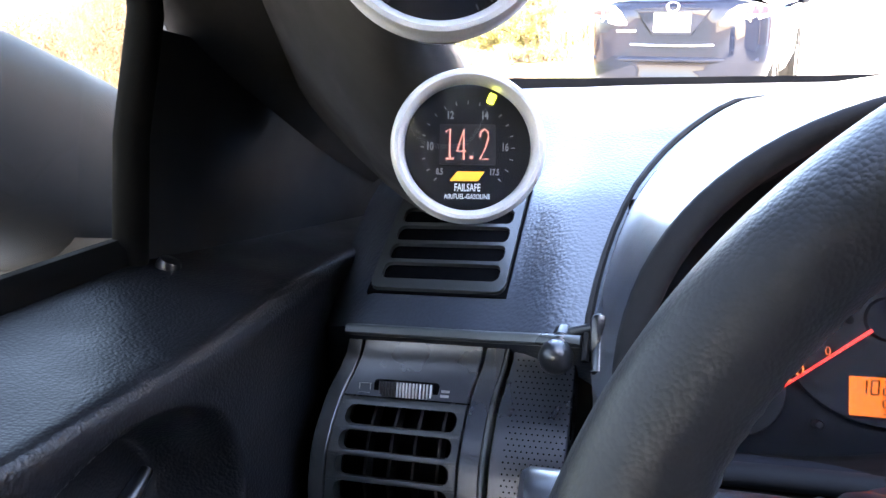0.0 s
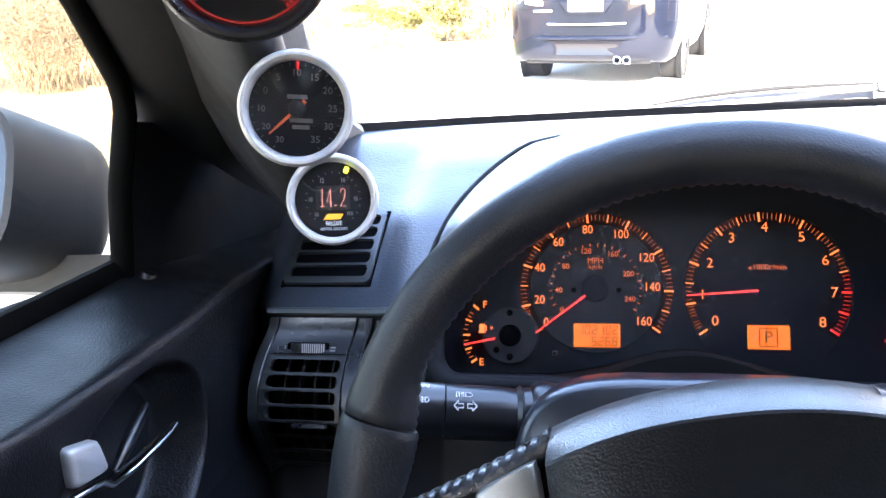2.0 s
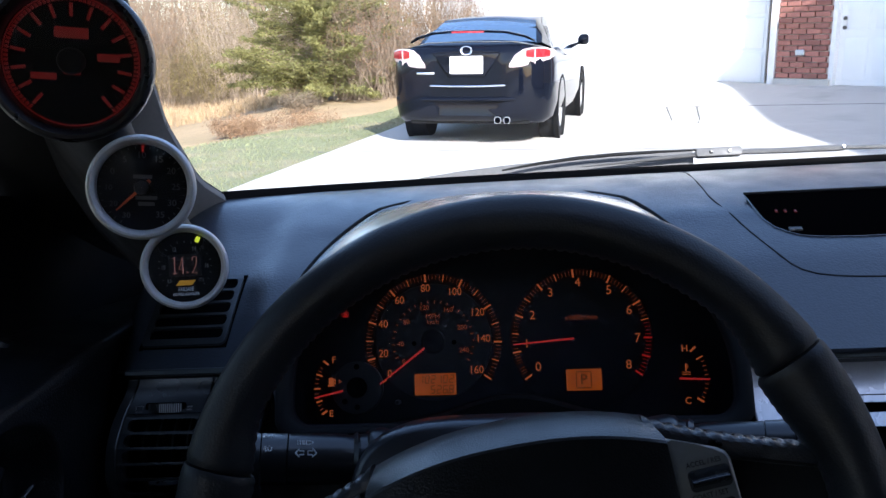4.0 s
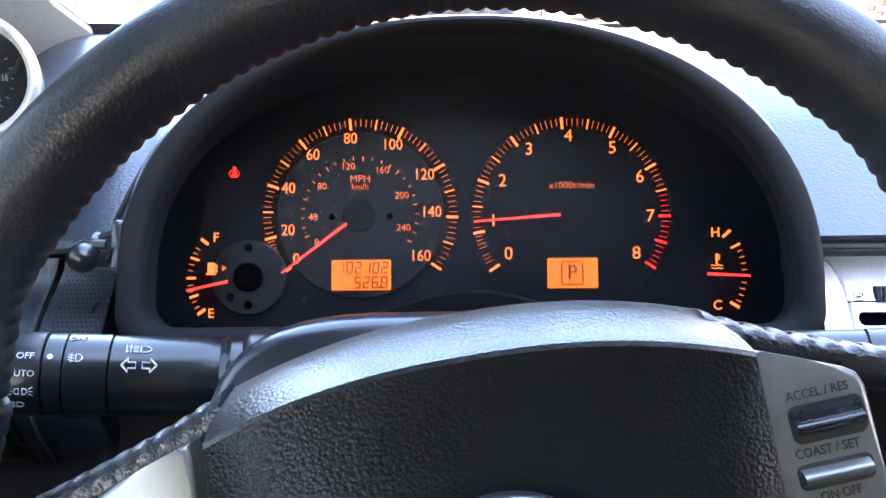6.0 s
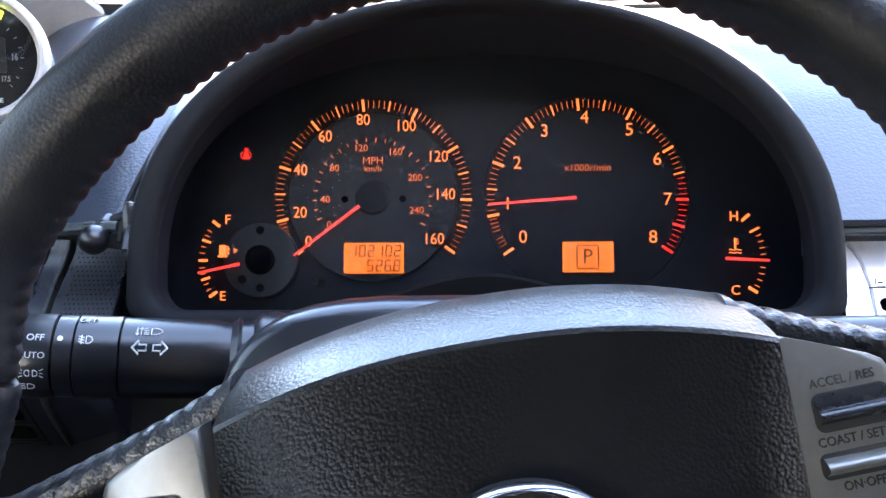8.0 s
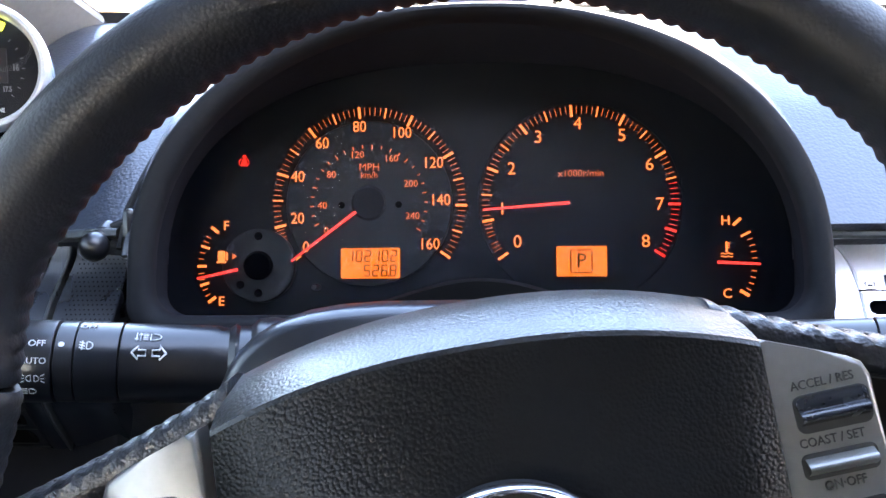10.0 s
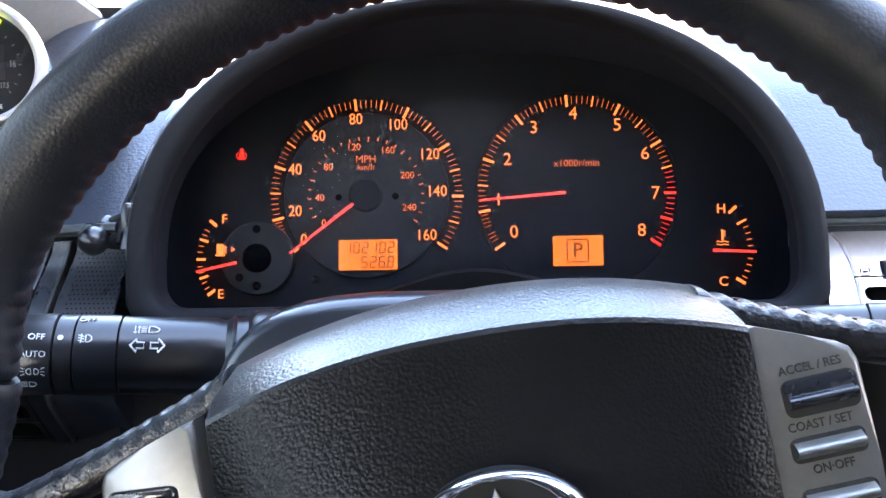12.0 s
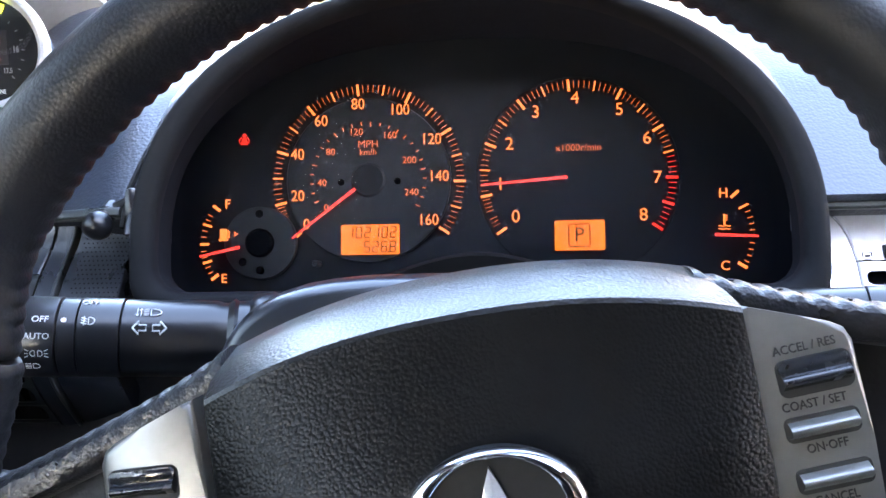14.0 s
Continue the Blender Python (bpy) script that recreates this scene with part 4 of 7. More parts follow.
def spoke_plate(side):
    """Silver plate with its buttons."""
    bb = bmesh.new()
    o = [(0.0805, 0.0432), (0.0841, 0.0422), (0.0965, 0.0378), (0.1062, 0.0342), (0.1095, 0.0322), (0.1112, 0.0285), (0.1118, 0.0), (0.1115, -0.030), (0.1080, -0.050), (0.0800, -0.050), (0.0800, 0.0)]
    o = [(side * x, z) for x, z in o]
    plate(bb, o if side > 0 else o[::-1], -0.0068, 0.016, 0.0022, None, 3)
    pl = part("spoke_plate", bb, SILVER, wheel, "satin silver spoke plate")
    spec = ((0.0986, 0.0208, 0.0212, 0.0108, 1), (0.0982, 0.0062, 0.0212, 0.0072, 0), (0.0990, -0.0085, 0.0215, 0.0072, 0))
    for cx, cz, w, h, dark in spec:
        tilt = -side * 3.0
        mm = pose(side * cx, 0, cz, 0, tilt, 0)
        wb = bmesh.new()
        plate(wb, rounded(w, h, min(h * 0.28, 0.0025)), -0.0072, -0.004, 0, mm)
        well = part("button_well", wb, PRINTD, pl)
        nb = bmesh.new()
        hh = h * (0.46 if dark else 0.66)
        kk = 10
        prof = [(-0.0072 - 0.0030 * math.sin(math.pi * j / kk), hh * (-0.5 + j / kk)) for j in range(kk + 1)]
        loft(nb, [[mm @ Vector((xx, yy, zz - (h * 0.06 if dark else 0))) for yy, zz in prof] for xx in (-w * 0.45, -w * 0.43, w * 0.43, w * 0.45)], False, False)
        part("button", nb, BUTTON if dark else SILVER, pl, "glossy dark rocker button" if dark else "silver push button")
        if dark:
            nb = bmesh.new()
            plate(nb, rounded(w * 0.94, h * 0.36, 0.0015), -0.0085, -0.004, 0.0008, mm @ Matrix.Translation((0, 0, h * 0.28)))
            part("button", nb, BUTTON, pl, "glossy dark rocker button")
    if side > 0:
        for s, z, sz in (("ACCEL / RES", 0.0288, 0.0036), ("COAST / SET", 0.0127, 0.0036), ("ON\u00b7OFF", 0.0002, 0.0036), ("CANCEL", -0.0145, 0.0036)):
            lettering(s, sz, PRINTD, pl, face_on(0.0970 if z > 0.01 else 0.0985, z, -0.0070, 3), bold=0.00002, squeeze=0.9)
    return pl


spoke_plate(1)
spoke_plate(-1)
# oval badge: chrome ring with a peak
em = bmesh.new()
EC = Vector((0.0045, -0.0318, 0.0032))
rings = []
for k in range(97):
    t = 2 * math.pi * k / 96
    wide = 0.0013 + 0.0017 * abs(math.cos(t)) ** 2
    rings.append([EC + Vector(((0.0212 + wide * q) * math.cos(t), -d, (0.0160 + wide * q) * math.sin(t))) for q, d in ((-1.0, -0.0010), (-1.0, 0.0010), (-0.75, 0.0022), (-0.15, 0.0030), (0.15, 0.0030), (0.75, 0.0018), (1.0, 0.0004), (1.0, -0.0010))])
loft(em, rings, False, False)
part("badge_ring", em, CHROME, wheel, "oval chrome badge ring")
em = bmesh.new()
for sg in (-1, 1):
    prof = [(0.0, 0.0126), (sg * 0.0020, 0.0078), (sg * 0.0094, -0.0135), (sg * 0.0050, -0.0135), (0.0, -0.0005)]
    ys = (-0.0338, -0.0328, -0.0320, -0.0326, -0.0338)
    tops = [em.verts.new((EC.x + x, y_, EC.z + z_)) for (x, z_), y_ in zip(prof, ys)]
    lows = [em.verts.new((EC.x + x, -0.0300, EC.z + z_)) for x, z_ in prof]
    for i in range(5):
        j = (i + 1) % 5
        em.faces.new((tops[i], lows[i], lows[j], tops[j]))
    for tri_ in ((0, 1, 4), (1, 2, 3), (1, 3, 4)):
        em.faces.new([tops[i] for i in tri_])
part("badge_peak", em, SILVERB, wheel, "pointed chrome shape", smooth=False)
em = bmesh.new()
loft(em, [[EC + Vector((0.0232 * s * math.cos(2 * math.pi * k / 48), dy, 0.0172 * s * math.sin(2 * math.pi * k / 48))) for k in range(48)] for s, dy in ((0.99, 0.006), (0.97, 0.0006), (0.8, 0.0006), (0.05, 0.0006))], True, True)
part("badge_well", em, INNER, wheel)


# ---- vents and panels on the dash ----


def on_dash(x, z, lift=0.0):
    y = curve_at(FACE, z) + wrap(x) * (1 - 0.3 * (z + 0.018) / 0.133)
    return Vector((x, y, z)) + Vector((0, -0.77, 0.63)) * lift


def dash_block(bb, quad, lo, hi, org):
    """A block on the dash face over a quad of (x, z)."""
    n = 6
    rings_ = []
    for i in range(n + 1):
        t = i / n
        a = [lerp(quad[0][k], quad[1][k], t) for k in (0, 1)]
        c = [lerp(quad[3][k], quad[2][k], t) for k in (0, 1)]
        rings_.append([on_dash(*a, lo) - org, on_dash(*a, hi * 0.6) - org, on_dash(lerp(a[0], c[0], .12), lerp(a[1], c[1], .12), hi) - org,
                       on_dash(lerp(a[0], c[0], .88), lerp(a[1], c[1], .88), hi) - org, on_dash(*c, hi * 0.6) - org, on_dash(*c, lo) - org])
    loft(bb, rings_, True, True)


def dash_plate(bb, loops, lift, thick, org):
    """Flat pieces with outlines in x and z, lying on the dash face, with walls down from their edges."""
    for loop in loops:
        up = [bb.verts.new(on_dash(x, z, lift) - org) for x, z in loop]
        dn = [bb.verts.new(on_dash(x, z, lift - thick) - org) for x, z in loop]
        bb.faces.new(up)
        for i in range(len(up)):
            j = (i + 1) % len(up)
            bb.faces.new((up[i], dn[i], dn[j], up[j]))


def slot_side(xe, xo, z0, z1, r, sgn, n=6):
    """Piece beside a slot: from the outer edge xo to the slot's rounded end at xe."""
    arc = [(xe + sgn * r * (1 - math.cos(radians(90 * k / n))), (z0 + r - r * math.sin(radians(90 * k / n)))) for k in range(n, -1, -1)]
    arc += [(xe + sgn * r * (1 - math.cos(radians(90 * k / n))), (z1 - r + r * math.sin(radians(90 * k / n)))) for k in range(0, n + 1)]
    return [(xo, z1), (xo, z0)] + arc


dv = thing("demister_vent", (-0.256, 0.02, 0.03), "black slotted demister vent in the dash top", "air vent")
DO = Vector((-0.256, 0.02, 0.03))
VX0, VX1, VZ0, VZ1 = -0.2938, -0.2236, 0.0010, 0.0640
# near-black sheet on the dash, painted shade in place of a deep well
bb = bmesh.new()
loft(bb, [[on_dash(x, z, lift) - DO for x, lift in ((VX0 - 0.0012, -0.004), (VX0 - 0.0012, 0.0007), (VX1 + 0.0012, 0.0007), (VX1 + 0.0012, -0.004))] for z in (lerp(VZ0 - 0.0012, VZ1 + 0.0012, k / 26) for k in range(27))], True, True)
part("well_shade", bb, VOID, dv)
SLOT_Z = [(0.0062 + 0.0111 * k, 0.0062 + 0.0111 * k + 0.0092) for k in range(5)]
for k, (z0, z1) in enumerate(SLOT_Z):
    for xe, xo, sgn in ((-0.2893, VX0, 1), (-0.2278, VX1, -1)):
        bb = bmesh.new()
        dash_plate(bb, [slot_side(xe, xo, z0, z1, 0.0034, sgn)], 0.0032, 0.006, DO)
        part("slot_end", bb, PANEL, dv)
for k in range(4):
    za, zb = SLOT_Z[k][1], SLOT_Z[k + 1][0]
    bb = bmesh.new()
    dash_plate(bb, [[(VX0, zb), (VX0, za), (VX1, za), (VX1, zb)]], 0.0032, 0.007, DO)
    part("slat", bb, PANEL, dv)
for za, zb, sgn in ((VZ0, SLOT_Z[0][0], 1), (SLOT_Z[4][1], VZ1, -1)):
    bb = bmesh.new()
    o = [p for p in rounded(VX1 - VX0, 2 * (zb - za), 0.0048, 6, (VX0 + VX1) / 2, zb if sgn > 0 else za) if (p[1] <= zb + 1e-6 if sgn > 0 else p[1] >= za - 1e-6)]
    o = sorted(o, key=lambda p: math.atan2(p[1] - (zb if sgn > 0 else za), p[0] - (VX0 + VX1) / 2)) if sgn < 0 else sorted(o, key=lambda p: math.atan2(p[1] - zb, p[0] - (VX0 + VX1) / 2) % 6.2832)
    o = ([(VX1, za)] + o + [(VX0, za)]) if sgn < 0 else ([(VX0, zb)] + o + [(VX1, zb)])
    dash_plate(bb, [o], 0.0032, 0.006, DO)
    part("vent_frame", bb, PANEL, dv)


def barrel(z):
    return -0.006 - 0.024 * smooth((-0.026 - z) / 0.055) + 0.07 * smooth((-0.092 - z) / 0.085)


def barrel_strip(bb, xa, xb, z0, z1, lift, org, back=0.02, n=30):
    """An upright strip that follows the curve of the vent panel; xa and xb give its sides against z."""
    rings_ = []
    for i in range(n + 1):
        z = lerp(z0, z1, i / n)
        y = barrel(z) - lift
        a, c = xa(z), xb(z)
        e = min(0.0007, abs(c - a) * 0.3)
        rings_.append([Vector((a, y + back, z)) - org, Vector((a, y + 0.0007, z)) - org, Vector((a + e, y, z)) - org, Vector((c - e, y, z)) - org, Vector((c, y + 0.0007, z)) - org, Vector((c, y + back, z)) - org])
    loft(bb, rings_, True, True)


def vl(z):
    return -0.2925 - 0.0050 * smooth((-0.024 - z) / 0.03)


def vr(z):
    return -0.2310 - 0.0040 * smooth((-0.022 - z) / 0.03)


sv = thing("side_air_vent", (-0.268, -0.02, -0.08), "grey plastic side air vent with flat slats and thumbwheel", "air vent")
SO = Vector((-0.268, -0.02, -0.08))
SLOTS = [(-0.0550 - 0.0115 * k, -0.0642 - 0.0115 * k) for k in range(12)]
# the back sheet is near-black, painting in the shade behind the slats
for nm, xa, xb, z0, z1, lift, ma, lb in (
        ("vent_edge", lambda z: vl(z) - 0.0090, lambda z: vl(z) - 0.0008, -0.0240, -0.22, 0.0012, PANEL, ""),
        ("top_plate", lambda z: vl(z), lambda z: vr(z), -0.0240, -0.0508, 0.0020, PERF, "smooth dark top plate"),
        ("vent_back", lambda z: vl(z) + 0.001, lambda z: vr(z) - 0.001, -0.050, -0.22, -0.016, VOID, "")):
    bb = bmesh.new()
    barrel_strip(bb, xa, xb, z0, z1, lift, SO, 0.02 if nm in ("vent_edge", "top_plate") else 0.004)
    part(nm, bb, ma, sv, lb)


def barrel_plate(bb, loop, lift, thick):
    up = [bb.verts.new(Vector((x, barrel(z) - lift, z)) - SO) for x, z in loop]
    dn = [bb.verts.new(Vector((x, barrel(z) - lift + thick, z)) - SO) for x, z in loop]
    bb.faces.new(up)
    for i in range(len(up)):
        j = (i + 1) % len(up)
        bb.faces.new((up[i], dn[i], dn[j], up[j]))


for k, (z1, z0) in enumerate(SLOTS):
    zc = (z0 + z1) / 2
    for xe, xo, sgn in ((vl(zc) + 0.0045, vl(zc), 1), (vr(zc) - 0.0030, vr(zc), -1)):
        bb = bmesh.new()
        barrel_plate(bb, slot_side(xe, xo, z0, z1, 0.0040, sgn), 0.0016, 0.006)
        part("slot_end", bb, PANEL, sv)
    zb = SLOTS[k - 1][1] if k else -0.0514
    bb = bmesh.new()
    zs = [lerp(z1, zb, q / 3) for q in range(4)]
    loft(bb, [[Vector((x, barrel(z) - 0.0016 + (0.0003 if q in (0, 3) else 0), z)) - SO for q, z in enumerate(zs)] + [Vector((x, barrel(zb) + 0.008, lerp(z1, zb, t))) - SO for t in (0.8, 0.2)] for x in (vl(zc), vl(zc) + 0.01, vr(zc) - 0.01, vr(zc))], True, True)
    part("slat", bb, PANEL, sv)
for k in range(4):
    bb = bmesh.new()
    x = lerp(vl(-0.08) + 0.016, vr(-0.08) - 0.011, k / 3)
    loft(bb, [[Vector((x + dx, barrel(z) + dy, z)) - SO for dx, dy in ((-0.0007, 0.0065), (0.0007, 0.0065), (0.0007, 0.016), (-0.0007, 0.016))] for z in (-0.052, -0.07, -0.09, -0.12, -0.16)], True, True)
    part("vane", bb, INNER, sv)
YT = barrel(-0.047) - 0.002
# near-black plate that paints the shade around the thumbwheel
bb = bmesh.new()
plate(bb, rounded(0.0325, 0.0088, 0.0020, 4, -0.2662, -0.0470), YT - 0.0006, YT + 0.002, 0.0004, Matrix.Translation(-SO))
part("thumbwheel_well", bb, VOID, sv)
bb = bmesh.new()
loft(bb, [[Vector((-0.2662 + dx, YT + 0.0010 - 0.0042 * math.cos(dx / 0.0145 * 1.25), -0.0470 + dz)) - SO for dz in (-0.0036, -0.0030, 0.0030, 0.0036)] for dx in (lerp(-0.0148, 0.0148, i / 16) for i in range(17))], False, False)
part("thumbwheel", bb, PERF, sv, "dark ribbed thumbwheel with brighter ribs towards its right end")
# ribs past the sixth take the lighter metal colour
for k in range(17):
    dx = -0.0128 + 0.0016 * k
    bb = bmesh.new()
    box(bb, Vector((-0.2662 + dx, YT + 0.0008 - 0.0044 * math.cos(dx / 0.0145 * 1.25), -0.0470)) - SO, (0.0007, 0.0012, 0.0070), 0.0002)
    part("wheel_rib", bb, ALU if k > 5 else PANEL, sv)
for x, z, w, h in ((-0.2871, -0.0450, 0.0058, 0.0003), (-0.2871, -0.0494, 0.0058, 0.0003), (-0.2899, -0.0472, 0.0003, 0.0044), (-0.2843, -0.0472, 0.0003, 0.0044), (-0.2465, -0.0462, 0.0040, 0.0012), (-0.2465, -0.0484, 0.0040, 0.0012)):
    bb = bmesh.new()
    box(bb, Vector((x, barrel(z) - 0.0022, z)) - SO, (w, 0.0006, h))
    part("vent_mark", bb, PRINTG, sv, "small grey printed vent sign")
bb = bmesh.new()
box(bb, Vector((-0.2580, barrel(-0.1025) - 0.003, -0.1025)) - SO, (0.026, 0.006, 0.0034), 0.001)
part("slat_tab", bb, PERF, sv)

lp = thing("column_side_panel", (-0.205, -0.02, -0.06), "grey side panel with a perforated switch plate and a bright rib", "trim panel")
LO = Vector((-0.205, -0.02, -0.06))
for nm, xa, xb, lift, ma, lb in (("rib", lambda z: vr(z) + 0.0012, lambda z: vr(z) + 0.0112, 0.0024, PERF, "smooth dark rib"), ("edge_rib", lambda z: vr(z) + 0.0114, lambda z: vr(z) + 0.0134, 0.0046, TRIMG, "satin narrow rib"),
                                 ("switch_plate", lambda z: vr(z) + 0.0148, lambda z: -0.1868, 0.0018, PERF, "dark finely perforated plate")):
    bb = bmesh.new()
    barrel_strip(bb, xa, xb, -0.0242, -0.2, lift, LO, 0.02)
    part(nm, bb, ma, lp, lb)
pb = bmesh.new()
for i in range(11):
    for j in range(26):
        x, z = -0.2135 + 0.0025 * i + (0.00125 if j % 2 else 0) - 0.0035 * smooth((-0.022 - -0.0275) / 0.03), -0.0290 - 0.0025 * j
        dy = (barrel(z - 0.001) - barrel(z + 0.001)) / -0.002
        m_ = Matrix.Translation(Vector((x, barrel(z) - 0.0022, z)) - LO) @ pose(0, 0, 0, 90 - math.degrees(math.atan(dy)), 0, 0)
        bmesh.ops.create_circle(pb, cap_ends=True, radius=0.00046, segments=8, matrix=m_)
tagged(part("perforation", pb, VOID, lp), kind="stuff")

# small lamp knob on a swivel beside the hood
kn = thing("swivel_knob", (-0.192, -0.050, -0.022), "small black ribbed swivel knob beside the instrument hood", "knob")
KA, KD = Vector((-0.1905, -0.0262, -0.0165)), Vector((-0.05, -0.80, -0.60)).normalized()
KR = Vector((0, 1, 0)).rotation_difference(KD).to_matrix().to_4x4()
bb = bmesh.new()
lathe(bb, [(0.0001, -0.002), (0.0042, -0.002), (0.0046, 0.0), (0.0046, 0.005)] + [(0.0046 + (0.0003 if i % 2 else -0.0003), 0.005 + 0.001 * i) for i in range(7)] + [(0.0062, 0.0125), (0.0074, 0.0150), (0.0076, 0.0185), (0.0060, 0.0222), (0.0032, 0.0240), (0.0001, 0.0243)], 28, Matrix.Translation(KA - Vector((-0.192, -0.050, -0.022))) @ KR)
part("knob", bb, BLACK, kn)
bb = bmesh.new()
tube(bb, [KA - Vector((-0.192, -0.050, -0.022)), Vector((0.0165, 0.016, 0.009))], 0.0026, 12)
part("swivel_arm", bb, BLACK, kn)
bb = bmesh.new()
box(bb, (0.0180, 0.017, 0.006), (0.007, 0.016, 0.018), 0.003)
part("bracket", bb, BLACK, kn)

# centre panel to the right of the column
cp = thing("centre_vent_panel", (0.24, -0.02, -0.06), "satin silver centre vent panel with a ribbed thumbwheel", "trim panel")
CO = Vector((0.24, -0.02, -0.06))


def panel_y(z):
    return -0.010 - 0.030 * smooth((-0.030 - z) / 0.085)


def panel_edge(z):
    """Curved border between the bright edge trim and the vent panel."""
    return curve_at([(-0.14, 0.194), (-0.0655, 0.1998), (-0.053, 0.2004), (-0.042, 0.1988), (-0.036, 0.1968), (-0.031, 0.1938), (-0.026, 0.1890)], z)


def panel_strip(nm, xa, xb, z0, z1, lift, ma, lb=""):
    bb_ = bmesh.new()
    rings_ = []
    for i in range(19):
        z = lerp(z0, z1, i / 18)
        y = panel_y(z) - lift
        x0, x1 = xa(z), xb(z)
        rings_.append([Vector((x0, y + 0.02, z)) - CO, Vector((x0, y + .001, z)) - CO, Vector((x0 + .001, y, z)) - CO, Vector((x1 - .001, y, z)) - CO, Vector((x1, y + .001, z)) - CO, Vector((x1, y + 0.02, z)) - CO])
    loft(bb_, rings_, True, True)
    return part(nm, bb_, ma, cp, lb)


panel_strip("edge_trim", lambda z: 0.181, panel_edge, -0.0262, -0.14, 0.0035, SILVERB, "bright silver edge trim")
panel_strip("panel", lambda z: panel_edge(z) + 0.0010, lambda z: 0.34, -0.0262, -0.0510, 0.002, SILVERB)
panel_strip("panel", lambda z: panel_edge(z) + 0.0010, lambda z: 0.34, -0.0518, -0.0566, 0.002, SILVERB)
panel_strip("panel", lambda z: panel_edge(z) + 0.0010, lambda z: 0.2046 + 0.0030 * (abs(z + 0.0602) / 0.0036) ** 3, -0.0566, -0.0638, 0.002, SILVERB)
# the slots are backed in near-black for the shade inside them
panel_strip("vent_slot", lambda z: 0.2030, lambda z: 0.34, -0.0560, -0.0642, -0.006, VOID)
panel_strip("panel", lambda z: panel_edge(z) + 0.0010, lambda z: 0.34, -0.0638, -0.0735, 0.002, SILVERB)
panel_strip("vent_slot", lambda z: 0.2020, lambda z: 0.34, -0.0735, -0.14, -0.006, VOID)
for x, z, w, h in ((0.2065, -0.0470, 0.0048, 0.0003), (0.2065, -0.0506, 0.0048, 0.0003), (0.2042, -0.0488, 0.0003, 0.0036), (0.2088, -0.0488, 0.0003, 0.0036), (0.2065, -0.0488, 0.0024, 0.0010)):
    bb = bmesh.new()
    box(bb, Vector((x, panel_y(z) - 0.0022, z)) - CO, (w, 0.0006, h))
    part("vent_mark", bb, PRINTD, cp, "small dark printed vent sign")
for k in range(13):
    bb = bmesh.new()
    box(bb, Vector((0.2165 + 0.0021 * k, -0.0165, -0.0478)) - CO, (0.0012, 0.006, 0.0078), 0.0004)
    part("wheel_rib", bb, PANEL, cp)
bb = bmesh.new()
box(bb, Vector((0.229, -0.0135, -0.0478)) - CO, (0.0285, 0.006, 0.0095), 0.001)
part("thumbwheel_well", bb, PRINTD, cp)

# screen in the dash top
ds = thing("dash_screen", (0.39, 0.09, 0.105), "dark glossy screen set in a cowl on the dash", "screen")
SC = Vector((0.39, 0.09, 0.105))
SCREEN_L = [(0.078, 0.300), (0.0788, 0.275), (0.080, 0.262), (0.082, 0.2525), (0.086, 0.2440), (0.092, 0.2360), (0.101, 0.2308), (0.115, 0.2280), (0.131, 0.2255)]
SCREEN_Z = [0.078, 0.0788, 0.080, 0.082, 0.084, 0.086, 0.089, 0.092, 0.096, 0.101, 0.108, 0.115, 0.123, 0.131]
bb = bmesh.new()
loft(bb, [[on_dash(lerp(curve_at(SCREEN_L, z), lerp(0.56, 0.585, (z - 0.078) / 0.053), k / 12), z, lift) - SC for k in range(13)] + [on_dash(0.57, z, -0.004) - SC, on_dash(curve_at(SCREEN_L, z) + 0.002, z, -0.004) - SC] for z, lift in ((z, 0.0007) for z in SCREEN_Z)], True, True)
part("screen", bb, SCREENM, ds)
bb = bmesh.new()
tube(bb, [on_dash(x, z - 0.0006, 0.0004) - SC for z, x in SCREEN_L[::-1]] + [on_dash(x, 0.0774, 0.0004) - SC for x in (0.34, 0.40, 0.48, 0.56)], 0.0007, 8)
part("screen_cowl", bb, DASH, ds)
bb = bmesh.new()
tube(bb, [on_dash(x, 0.1318, 0.0006) - SC for x in (0.2250, 0.30, 0.40, 0.50, 0.586)], 0.0013, 8)
part("screen_cowl", bb, RUBBER, ds)
for x, z, w, h, ma in ((0.2440, 0.1075, 0.0018, 0.0028, REDGLOW), (0.2515, 0.1070, 0.0018, 0.0028, REDGLOW), (0.2600, 0.1065, 0.0018, 0.0028, REDGLOW), (0.2465, 0.0862, 0.0105, 0.0034, PRINT)):
    bb = bmesh.new()
    dash_block(bb, [(x, z), (x + w, z), (x + w, z + h), (x, z + h)], 0, 0.0018, SC)
    part("screen_mark", bb, DIM_RED if ma is REDGLOW else PRINTDIM, ds)
bb = bmesh.new()
tube(bb, [foot(0.207) - SC, dash_point(0.2025, 1.78) - SC, dash_point(0.1997, 1.58) - SC, dash_point(0.1978, 1.35) - SC, dash_point(0.1973, 1.16) - SC, dash_point(0.1995, 1.07) - SC] + [on_dash(x, z, -0.0002) - SC for x, z in ((0.2063, 0.1075), (0.2105, 0.0965), (0.2149, 0.0858), (0.2195, 0.0768), (0.2239, 0.0687), (0.2280, 0.0610), (0.2330, 0.0535), (0.2400, 0.0475), (0.2500, 0.0434), (0.2640, 0.0409), (0.2790, 0.0396), (0.2975, 0.0388), (0.40, 0.0380), (0.60, 0.0380))], 0.0009, 6)
part("cowl_joint", bb, RUBBER, ds, "dark joint round the screen cowl")

